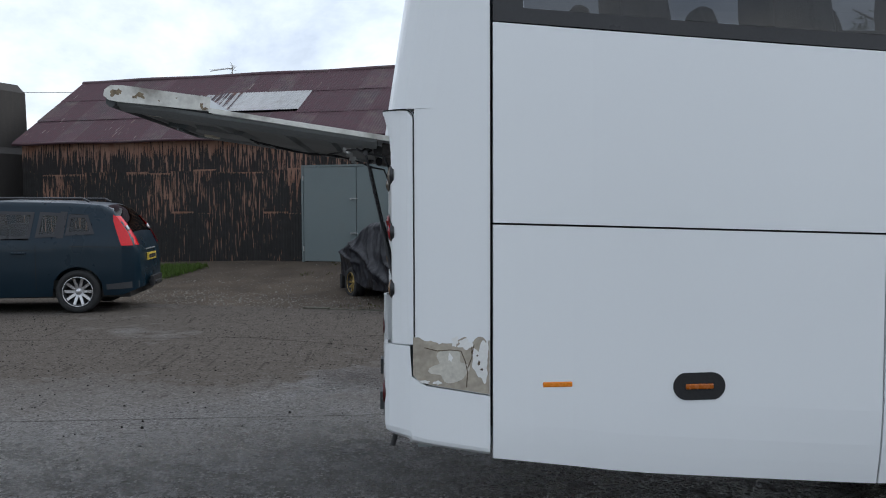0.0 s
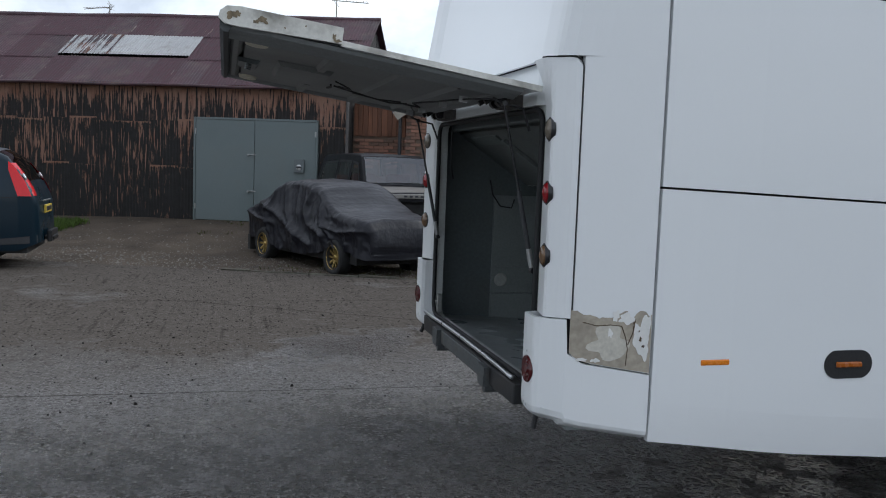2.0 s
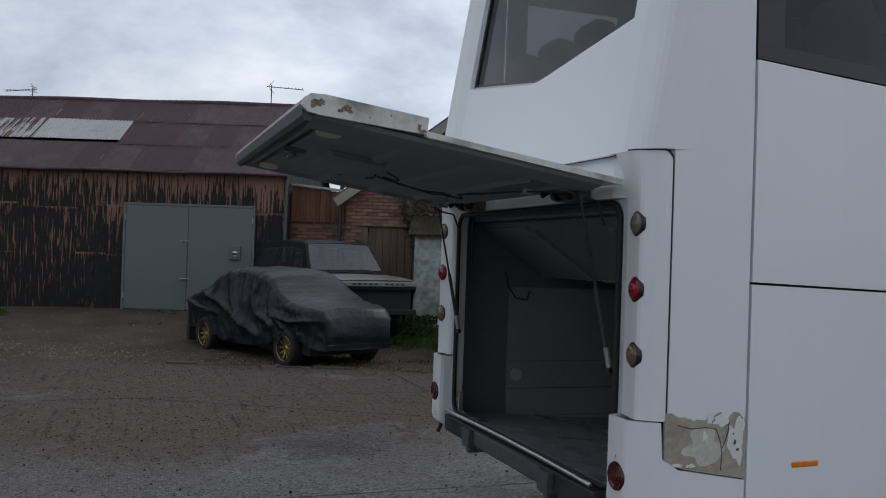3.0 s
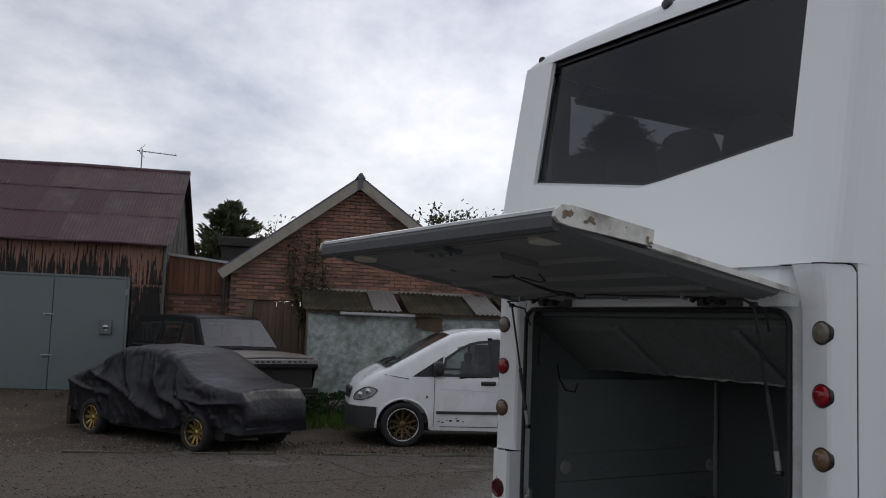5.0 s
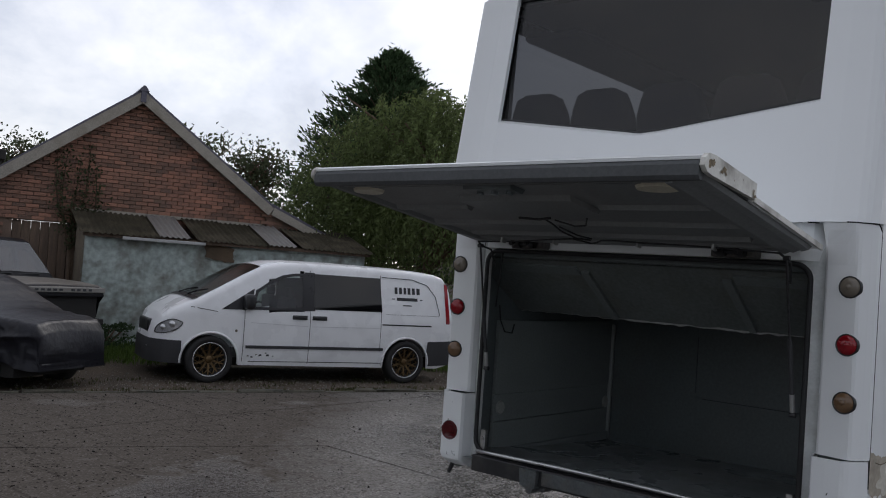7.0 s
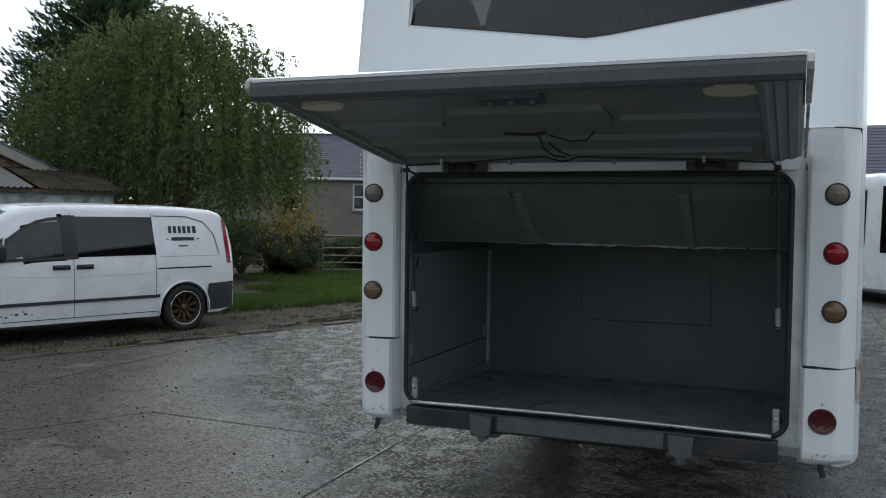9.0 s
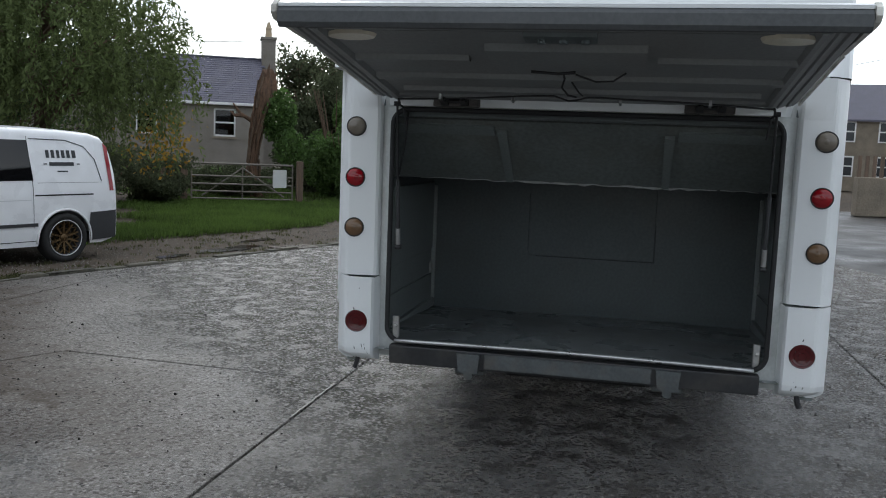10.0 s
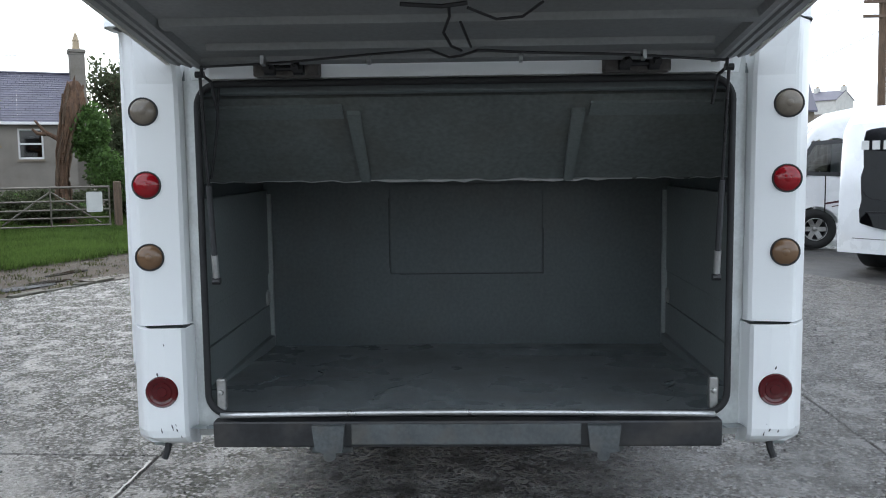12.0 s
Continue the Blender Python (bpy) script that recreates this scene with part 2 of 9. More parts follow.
    # stone tones spread pale to near-black, which paints wet glints into the colour
    stone = mix(remap(tone.outputs[0], 0.5, 0.8, 0.0, 1.0), (0.014, 0.012, 0.010), (0.38, 0.366, 0.345))
    pebble = mix(remap(stones.outputs["Distance"], 0.25, 0.5, 0.9, 0.15), paste, stone)
    pebble = mix(remap(grit.outputs["Distance"], 0.1, 0.5, 0.35, 0.0), pebble, (0.02, 0.018, 0.015))
    damp = mix(mid, (0.080, 0.069, 0.060), (0.132, 0.116, 0.102))
    damp = mix(remap(scrape, 0.58, 0.68, 0.0, 0.6), damp, (0.040, 0.034, 0.029))
    damp = mix(remap(grain, 0.52, 0.68, 0.0, 0.55), damp, (0.030, 0.026, 0.022))
    damp = mix(0.22, damp, pebble)
    base = mix(film, damp, pebble)
    base = mix(calc("MULTIPLY", mud, remap(mid, 0.38, 0.54, 0.25, 0.85)), base, (0.040, 0.025, 0.015))
    pit = remap(tone.outputs[1], 0.955, 0.965, 0.0, 0.9)
    base = mix(pit, base, (0.01, 0.009, 0.008))
    L(base, b.inputs["Base Color"])

    shine = calc("MULTIPLY", film, remap(tone.outputs[2], 0.1, 0.45, 0.45, 1.0))
    shine = calc("MULTIPLY", shine, calc("MULTIPLY_ADD", mud, -0.45, 1.0))
    L(remap(shine, 0.0, 1.0, 0.85, 0.08), b.inputs["Roughness"])
    L(remap(shine, 0.0, 1.0, 0.0, 1.0), b.inputs["Specular IOR Level"])
    h = calc("MULTIPLY_ADD", stones.outputs["Distance"], -0.16, remap(fine, 0.0, 1.0, 0.0, 0.16))
    h = calc("MULTIPLY_ADD", grain, 1.0, h)
    h = calc("MULTIPLY_ADD", scrape, 0.5, h)
    h = calc("MULTIPLY_ADD", mid, 0.6, h)
    bp = nt.nodes.new("ShaderNodeBump")
    bp.inputs["Distance"].default_value = 0.05
    # water stands in the hollows and levels them
    pool = tex("ShaderNodeTexNoise", 0.9, 5, 0.55).outputs["Fac"]
    L(calc("MULTIPLY", remap(film, 0.0, 1.0, 0.10, 1.0), remap(pool, 0.45, 0.70, 1.0, 0.72)), bp.inputs["Strength"])
    L(h, bp.inputs["Height"])
    L(bp.outputs[0], b.inputs["Normal"])
    b.inputs["IOR"].default_value = 1.6
    MATS["wet_concrete"] = m
    return m


def lens(name, col, rough=0.12, trans=0.0):
    m = mat(name, col, rough=rough, var=0.08, scale=40, fine=200, bump=0.0, coat=0.15)
    return m


WHITE = mat("white_coach_paint", (0.80, 0.82, 0.822), rough=0.3, var=0.02, scale=0.8, fine=300, bump=0.004, coat=0.1, rvar=0.02)
DIRTY_WHITE = mat("scuffed_white_paint", (0.70, 0.69, 0.63), rough=0.45, var=0.1, scale=6, fine=80, bump=0.05, dirt=0.85, dirt_scale=7)
FILLER = mat("bare_filler", (0.43, 0.385, 0.31), rough=0.8, var=0.2, scale=7, fine=40, bump=0.1, dirt=0.25, dirt_scale=9)
FLAKE = mat("flaking_paint", (0.78, 0.78, 0.75), rough=0.5, var=0.06, bump=0.02)
SURROUND = mat("grey_white_surround", (0.60, 0.62, 0.61), rough=0.5, var=0.1, dirt=0.4, dirt_scale=4)
BLACK_TRIM = mat("black_trim", (0.018, 0.018, 0.02), rough=0.35, var=0.2, bump=0.01)
RUBBER = mat("black_rubber", (0.016, 0.016, 0.017), rough=0.7, var=0.25, bump=0.1)
GAP = mat("dark_gap", (0.02, 0.02, 0.02), rough=0.9, bump=0)
BAY_FLOOR = mat("scuffed_floor_paint", (0.27, 0.30, 0.305), rough=0.32, var=0.2, scale=3, fine=40, bump=0.05, dirt=0.5, dirt_scale=3, rvar=0.15)
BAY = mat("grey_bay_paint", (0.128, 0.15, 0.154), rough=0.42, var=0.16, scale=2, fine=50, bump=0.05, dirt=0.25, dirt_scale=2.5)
BAY_UPPER = mat("lighter_bay_paint", (0.185, 0.203, 0.198), rough=0.5, var=0.22, scale=2.2, fine=45, bump=0.05, dirt=0.35, dirt_scale=3.5)
BAY_RIB = mat("grey_bay_rib", (0.205, 0.23, 0.227), rough=0.5, var=0.15, scale=3, bump=0.03, dirt=0.25)
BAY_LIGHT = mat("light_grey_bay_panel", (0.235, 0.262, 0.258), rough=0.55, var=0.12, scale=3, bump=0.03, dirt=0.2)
HATCH_IN = mat("grey_hatch_lining", (0.255, 0.268, 0.268), rough=0.55, var=0.12, scale=3, fine=60, bump=0.04, dirt=0.25)
STEEL = mat("worn_steel", (0.45, 0.45, 0.44), rough=0.38, metal=0.9, var=0.2, scale=8, dirt=0.3, dirt_scale=10)
ALU = mat("aluminium_strip", (0.6, 0.61, 0.61), rough=0.35, metal=0.85, var=0.12, scale=10, dirt=0.2, dirt_scale=8)
BEAM = mat("scuffed_grey_beam", (0.022, 0.023, 0.025), rough=0.5, var=0.3, scale=5, fine=40, bump=0.08, dirt=0.3, dirt_scale=5)
UNDER = mat("black_underbody", (0.022, 0.021, 0.02), rough=0.8, var=0.3, bump=0.1)
BROWN_BOX = mat("rusty_bracket", (0.12, 0.112, 0.105), rough=0.7, var=0.3, scale=20, bump=0.1)
RED = lens("red_lens", (0.26, 0.004, 0.01))
RED_DARK = lens("dark_red_lens", (0.07, 0.003, 0.005))
SMOKE = lens("smoked_clear_lens", (0.17, 0.145, 0.115), rough=0.16)
AMBER_SMOKE = lens("smoked_amber_lens", (0.16, 0.094, 0.05), rough=0.16)
AMBER = lens("amber_lens", (0.75, 0.22, 0.01), rough=0.25)
GLASS = pane("tinted_coach_glass", (0.21, 0.22, 0.235))
CAR_GLASS = pane("car_glass", (0.35, 0.38, 0.37))
DARK_GLASS = pane("privacy_glass", (0.05, 0.05, 0.055))
HOUSE_GLASS = pane("house_glass", (0.10, 0.10, 0.11))
SEAT = mat("dark_seat_fabric", (0.035, 0.037, 0.045), rough=0.9, var=0.3, scale=20, bump=0.2)
CABIN = mat("grey_cabin_lining", (0.10, 0.10, 0.105), rough=0.8, var=0.1)
CONCRETE = wet_concrete()
DIRT = mat("wet_gravel_dirt", (0.10, 0.082, 0.066), spec=0.04, rough=0.9, var=0.4, scale=1.3, fine=45, bump=0.6, bump_dist=0.02, rvar=0.3, dirt=0.4, dirt_scale=0.8)
SHED_BARE = peeled("bare_rusted_iron", (0.016, 0.013, 0.012), (0.27, 0.15, 0.105), amount=0.58, zscale=1.6, xscale=24.0, fringe=0.24)
SHED_WALL = peeled("peeling_black_iron", (0.012, 0.011, 0.01), (0.23, 0.125, 0.085), amount=0.64, zscale=2.0, xscale=27.0, fringe=0.05)
ZINC_STREAKED = peeled("streaked_zinc_sheet", (0.42, 0.42, 0.42), (0.055, 0.035, 0.04), amount=0.53, zscale=0.5, xscale=22.0, fringe=0.0, yscale=0.7)
SHED_PINK = peeled("pale_rusted_iron", (0.014, 0.012, 0.011), (0.24, 0.13, 0.088), amount=0.585, zscale=2.0, xscale=25.0, fringe=0.09)
ROOF_RED = mat("maroon_iron_roof", (0.074, 0.034, 0.043), rough=0.6, var=0.4, scale=2.2, fine=30, bump=0.05, dirt=0.5, dirt_scale=3, obj_random=0.10)
ROOF_SCUFFED = peeled("scuffed_maroon_iron", (0.074, 0.034, 0.043), (0.20, 0.17, 0.155), amount=0.68, zscale=1.5, xscale=24.0, fringe=0.0, yscale=1.8)
ROOF_PALE = mat("pale_zinc_sheet", (0.46, 0.46, 0.46), rough=0.6, var=0.2, scale=4, dirt=0.5, dirt_scale=4, obj_random=0.1)
DOOR_GREY = mat("grey_green_door_paint", (0.145, 0.178, 0.178), rough=0.5, var=0.1, scale=1.5, fine=90, bump=0.02, dirt=0.2, dirt_scale=1.5)
BRICK = mat("orange_red_brick", (0.30, 0.142, 0.096), dark=(0.10, 0.07, 0.055), rough=0.85, var=0.34, scale=3, fine=60, bump=0.2, obj_random=0.3, dirt=0.92, dirt_scale=1.5)
BRICK_JOINED = mat("orange_red_brickwork", (0.30, 0.142, 0.096), dark=(0.10, 0.07, 0.055), rough=0.85, var=0.34, scale=3, fine=60, bump=0.2, island=0.3, dirt=0.92, dirt_scale=1.5)
MORTAR = mat("weathered_mortar", (0.17, 0.12, 0.09), rough=0.95, var=0.3, scale=5, bump=0.2)
RENDER_WALL = mat("flaking_whitewash", (0.52, 0.60, 0.575), dark=(0.15, 0.165, 0.145), rough=0.9, var=0.12, scale=1.1, fine=9, bump=0.25, dirt=0.85, dirt_scale=3.2)
PATCH_BROWN = mat("bare_cob_patch", (0.12, 0.085, 0.055), rough=0.95, var=0.3, bump=0.4)
TIMBER = mat("weathered_timber", (0.15, 0.105, 0.075), rough=0.85, var=0.35, scale=3, fine=40, stretch=(6, 6, 0.6), bump=0.2, obj_random=0.15)
BARGE = mat("weathered_pale_bargeboard", (0.36, 0.33, 0.28), rough=0.85, var=0.25, scale=3, dirt=0.6, dirt_scale=3, bump=0.1)
MOSS_ROOF = mat("mossy_asbestos_sheet", (0.05, 0.044, 0.03), spec=0.12, rough=0.95, var=0.4, scale=3, fine=30, bump=0.2, dirt=0.5, obj_random=0.05)
SLATE = mat("purple_slate", (0.105, 0.10, 0.13), rough=0.5, var=0.25, scale=2, fine=30, bump=0.1, obj_random=0.1, island=0.0)
GREY_RENDER = mat("grey_roughcast", (0.23, 0.21, 0.18), rough=0.95, var=0.2, scale=1, fine=30, bump=0.3, dirt=0.4)
PALE_RENDER = mat("pale_house_render", (0.62, 0.61, 0.57), rough=0.9, var=0.12, bump=0.1, dirt=0.2)
KERB = mat("mossy_wet_kerb", (0.085, 0.082, 0.064), rough=0.75, var=0.4, scale=5, fine=30, bump=0.5, bump_dist=0.02, dirt=0.6, dirt_scale=4, obj_random=0.2, spec=0.25)
STONE = mat("brown_stone", (0.22, 0.185, 0.14), rough=0.9, var=0.3, scale=2, fine=20, bump=0.3)
WHITE_WOOD = mat("white_window_paint", (0.72, 0.72, 0.70), rough=0.5, var=0.05)
BARK = mat("brown_bark", (0.13, 0.088, 0.058), rough=0.95, var=0.4, scale=4, fine=25, stretch=(3, 3, 0.7), bump=0.5)
DEADWOOD = mat("stripped_dead_wood", (0.14, 0.082, 0.05), rough=0.9, var=0.45, scale=3, fine=18, stretch=(4, 4, 0.7), bump=0.5)
LEAF_WILLOW = mat("willow_leaf", (0.125, 0.16, 0.06), rough=0.6, var=0.3, scale=0.8, bump=0, spec=0.15, island=0.35)
LEAF_YELLOW = mat("autumn_leaf", (0.35, 0.22, 0.04), rough=0.6, var=0.3, bump=0, spec=0.15, island=0.35)
LEAF_BUSH = mat("bush_leaf", (0.10, 0.17, 0.05), rough=0.5, var=0.3, scale=1, bump=0, spec=0.15, island=0.35)
LEAF_CONIFER = mat("cypress_leaf", (0.055, 0.09, 0.042), rough=0.7, var=0.3, scale=1, bump=0, spec=0.15, island=0.35)
LEAF_DIM = mat("far_tree_leaf", (0.085, 0.10, 0.055), rough=0.8, var=0.3, bump=0, spec=0.15, island=0.35)
GRASS = mat("grass", (0.105, 0.165, 0.04), rough=0.6, var=0.3, scale=0.7, bump=0, spec=0.15, island=0.3)
WEED = mat("dull_weed", (0.085, 0.09, 0.04), rough=0.7, var=0.3, bump=0, spec=0.15, island=0.3)
COVER = mat("black_car_cover", (0.010, 0.0105, 0.0155), rough=0.40, spec=0.33, var=0.3, scale=2, fine=12, bump=0.45, bump_dist=0.02)
TYRE = mat("tyre_rubber", (0.018, 0.018, 0.018), rough=0.8, var=0.3, bump=0.1)
GOLD = mat("gold_alloy", (0.50, 0.36, 0.13), rough=0.32, metal=0.85, var=0.15, bump=0.02)
BRONZE = mat("bronze_alloy", (0.16, 0.105, 0.05), rough=0.35, metal=0.7, var=0.2)
SILVER = mat("silver_alloy", (0.62, 0.62, 0.63), rough=0.3, metal=0.8, var=0.1)
BLUE_PAINT = mat("dark_teal_car_paint", (0.004, 0.016, 0.027), rough=0.3, metal=0.0, var=0.08, coat=0.1, spec=0.3, bump=0, rvar=0.05)
VAN_WHITE = mat("white_van_paint", (0.84, 0.85, 0.86), rough=0.3, var=0.03, coat=0.4, bump=0, dirt=0.12, dirt_scale=2)
VAN_PLASTIC = mat("grey_black_plastic", (0.04, 0.041, 0.044), rough=0.6, var=0.2)
RR_GREY = mat("dull_grey_beige_paint", (0.18, 0.165, 0.145), rough=0.4, var=0.15, scale=3, dirt=0.3)
RR_BLACK = mat("matt_black_paint", (0.007, 0.007, 0.009), rough=0.4, var=0.2, spec=0.2)
CLEAR_LAMP = mat("headlamp_lens", (0.55, 0.56, 0.57), rough=0.12, metal=0.5, var=0.2, scale=20, coat=0.8)
GALV = mat("galvanised_tube", (0.21, 0.19, 0.16), rough=0.6, metal=0.4, var=0.2, scale=8, dirt=0.3)
WIRE = mat("black_cable", (0.02, 0.02, 0.022), rough=0.6, bump=0)
PLATE = mat("yellow_plate", (0.62, 0.45, 0.06), rough=0.5, var=0.05, bump=0)
PLATE_W = mat("white_plate", (0.7, 0.7, 0.68), rough=0.5, var=0.05, bump=0)
INK = mat("dark_lettering", (0.025, 0.027, 0.03), rough=0.5, bump=0)


for m in (LEAF_WILLOW, LEAF_YELLOW, LEAF_BUSH, LEAF_CONIFER, LEAF_DIM, GRASS, WEED):
    # thin leaves let part of the daylight through
    nt = m.node_tree
    pb = nt.nodes["Principled BSDF"]
    tl = nt.nodes.new("ShaderNodeBsdfTranslucent")
    nt.links.new(pb.inputs["Base Color"].links[0].from_socket, tl.inputs["Color"])
    mx = nt.nodes.new("ShaderNodeMixShader")
    mx.inputs[0].default_value = 0.45
    nt.links.new(pb.outputs[0], mx.inputs[1])
    nt.links.new(tl.outputs[0], mx.inputs[2])
    nt.links.new(mx.outputs[0], nt.nodes["Material Output"].inputs[0])

# ---- shape helpers ----
def thing(name, label, category, m=None, group="", kind=""):
    ob = new(name)
    ob.empty_display_size = 0.1
    if m is not None:
        ob.matrix_basis = m
    return tagged(ob, label, category, group, kind)


def part(name, bm, material, parent=None, label="", smooth=False):
    me = bpy.data.meshes.new(name)
    bmesh.ops.recalc_face_normals(bm, faces=bm.faces)
    if smooth:
        for f in bm.faces:
            f.smooth = True
    bm.to_mesh(me)
    bm.free()
    me.materials.append(material)
    ob = new(name, me)
    ob.parent = parent
    if label:
        ob["label"] = label
    return ob


def mesh_part(name, verts, faces, material, parent=None, label=""):
    me = bpy.data.meshes.new(name)
    me.from_pydata(verts, [], faces)
    me.materials.append(material)
    ob = new(name, me)
    ob.parent = parent
    if label:
        ob["label"] = label
    return ob


def box(bm, x0, x1, y0, y1, z0, z1, bevel=0.0, seg=1):
    v = [bm.verts.new((x, y, z)) for z in (z0, z1) for y in (y0, y1) for x in (x0, x1)]
    fs = [bm.faces.new([v[i] for i in q]) for q in ((0, 2, 3, 1), (4, 5, 7, 6), (0, 1, 5, 4), (2, 6, 7, 3), (0, 4, 6, 2), (1, 3, 7, 5))]
    if bevel:
        es = {e for f in fs for e in f.edges}
        bmesh.ops.bevel(bm, geom=list(es), offset=bevel, segments=seg, affect="EDGES", profile=0.5)
    return fs


def rod(bm, a, b, r0, r1=None, seg=10, caps=True):
    a, b = Vector(a), Vector(b)
    r1 = r0 if r1 is None else r1
    z = (b - a).normalized()
    x = z.orthogonal().normalized()
    y = z.cross(x)
    ra, rb = [], []
    for i in range(seg):
        t = 2 * math.pi * i / seg
        d = x * math.cos(t) + y * math.sin(t)
        ra.append(bm.verts.new(a + d * r0))
        rb.append(bm.verts.new(b + d * r1))
    for i in range(seg):
        j = (i + 1) % seg
        bm.faces.new((ra[i], ra[j], rb[j], rb[i]))
    if caps:
        bm.faces.new(ra[::-1])
        bm.faces.new(rb)


def tube(bm, pts, radius, seg=8, radii=None):
    pts = [Vector(p) for p in pts]
    rings = []
    side = None
    for i, p in enumerate(pts):
        d = (pts[min(i + 1, len(pts) - 1)] - pts[max(i - 1, 0)]).normalized()
        if side is None:
            side = d.orthogonal().normalized()
        else:
            side = (side - d * side.dot(d)).normalized()
        up = d.cross(side)
        r = radii[i] if radii else radius
        rings.append([bm.verts.new(p + (side * math.cos(2 * math.pi * k / seg) + up * math.sin(2 * math.pi * k / seg)) * r) for k in range(seg)])
    for a, b in zip(rings, rings[1:]):
        for k in range(seg):
            j = (k + 1) % seg
            bm.faces.new((a[k], a[j], b[j], b[k]))
    bm.faces.new(rings[0][::-1])
    bm.faces.new(rings[-1])


def lathe(bm, profile, centre, axis, seg=24):
    """profile: (radius, along) pairs, turned round the axis through the centre."""
    c, z = Vector(centre), Vector(axis).normalized()
    x = z.orthogonal().normalized()
    y = z.cross(x)
    rings = []
    for r, h in profile:
        if r < 1e-5:
            rings.append([bm.verts.new(c + z * h)])
        else:
            rings.append([bm.verts.new(c + z * h + (x * math.cos(2 * math.pi * k / seg) + y * math.sin(2 * math.pi * k / seg)) * r) for k in range(seg)])
    for a, b in zip(rings, rings[1:]):
        for k in range(seg):
            j = (k + 1) % seg
            q = [a[k % len(a)], a[j % len(a)], b[j % len(b)], b[k % len(b)]]
            q = list(dict.fromkeys(q))
            if len(q) > 2:
                bm.faces.new(q)


def prism(bm, poly, to3d, depth):
    """poly: 2D outline; to3d(p, d) places an outline point at depth d; extruded from 0 to depth."""
    a = [bm.verts.new(to3d(p, 0.0)) for p in poly]
    b = [bm.verts.new(to3d(p, depth)) for p in poly]
    n = len(poly)
    bm.faces.new(a)
    bm.faces.new(b[::-1])
    for i in range(n):
        j = (i + 1) % n
        bm.faces.new((a[j], a[i], b[i], b[j]))


def patch(bm, fn, us, vs, inward=None, depth=0.0):
    """A sheet fn(u, v) over the grid, with its rim folded back by depth along inward(u, v)."""
    g = [[bm.verts.new(fn(u, v)) for v in vs] for u in us]
    for i in range(len(us) - 1):
        for j in range(len(vs) - 1):
            bm.faces.new((g[i][j], g[i + 1][j], g[i + 1][j + 1], g[i][j + 1]))
    if depth:
        rim = [(i, 0) for i in range(len(us))] + [(len(us) - 1, j) for j in range(1, len(vs))]
        rim += [(i, len(vs) - 1) for i in range(len(us) - 2, -1, -1)] + [(0, j) for j in range(len(vs) - 2, 0, -1)]
        back = [bm.verts.new(Vector(fn(us[i], vs[j])) + Vector(inward(us[i], vs[j])) * depth) for i, j in rim]
        n = len(rim)
        for k in range(n):
            a, b = rim[k], rim[(k + 1) % n]
            bm.faces.new((g[a[0]][a[1]], g[b[0]][b[1]], back[(k + 1) % n], back[k]))
    return g


def span(a, b, n):
    return [a + (b - a) * i / n for i in range(n + 1)]


def interp(x, pts):
    if x <= pts[0][0]:
        return pts[0][1]
    for (a, va), (b, vb) in zip(pts, pts[1:]):
        if x <= b:
            t = (x - a) / (b - a)
            return va + (vb - va) * t
    return pts[-1][1]


def smooth_interp(x, pts):
    if x <= pts[0][0]:
        return pts[0][1]
    for (a, va), (b, vb) in zip(pts, pts[1:]):
        if x <= b:
            t = (x - a) / (b - a)
            return va + (vb - va) * t * t * (3 - 2 * t)
    return pts[-1][1]


YARD = Matrix.Rotation(radians(-21), 4, "Z")   # the yard's buildings and kerb stand at this angle to the coach


def yard(u, v, z=0.0, turn=0.0):
    return YARD @ pose(u, v, z, 0, 0, turn)


def yard_xyz(u, v, z=0.0):
    return YARD @ Vector((u, v, z))


def ground_z(x, y):
    """Level concrete yard; the gravel beyond the kerb climbs gently towards the shed."""
    if x > 100:
        return interp(x, [(100, -0.035), (165, 9.0), (900, 12.0)]) * interp(y, [(-45, 1.0), (-20, 0.0)])
    v = 0.3584 * x + 0.9336 * y
    u = 0.9336 * x - 0.3584 * y
    rise = interp(v, [(8.0, -0.035), (8.4, -0.03), (10.5, -0.02), (14.5, 0.32), (20, 0.4), (60, 0.4)])
    if v < 8.0:
        return -0.035
    k = interp(u, [(-16, 0.35), (-9, 0.9), (-2.5, 1.0), (1.0, 0.35), (6, 0.05), (9, 0.0)])
    return -0.03 + (rise + 0.03) * k


# ---- ground ----
def build_ground():
    bm = bmesh.new()
    near = [-14 + 0.7 * i for i in range(60)]
    xs = [-900, -300, -120, -60, -30, -20] + near + [30, 45, 70, 100, 130, 165, 220, 300, 900]
    ys = [-900, -300, -120, -80, -45, -30, -20] + near + [30, 45, 70, 120, 300, 900]
    g = [[bm.verts.new((x, y, ground_z(x, y))) for y in ys] for x in xs]
    for i in range(len(xs) - 1):
        for j in range(len(ys) - 1):
            bm.faces.new((g[i][j], g[i + 1][j], g[i + 1][j + 1], g[i][j + 1]))
    tagged(part("ground", bm, DIRT, smooth=True), "wet brown gravel and dirt ground of the yard", "ground", kind="structure")


build_ground()


def clip_poly(poly, a, b, c):
    """Keeps the side a*x + b*y <= c of a convex outline."""
    out = []
    for i, p in enumerate(poly):
        q = poly[(i + 1) % len(poly)]
        dp, dq = a * p[0] + b * p[1] - c, a * q[0] + b * q[1] - c
        if dp <= 0:
            out.append(p)
        if (dp < 0 < dq) or (dq < 0 < dp):
            t = dp / (dp - dq)
            out.append((p[0] + (q[0] - p[0]) * t, p[1] + (q[1] - p[1]) * t))
    return out


# ---- the white coach ----
coach = thing("coach", "white single-deck coach with its rear boot hatch raised open", "coach")


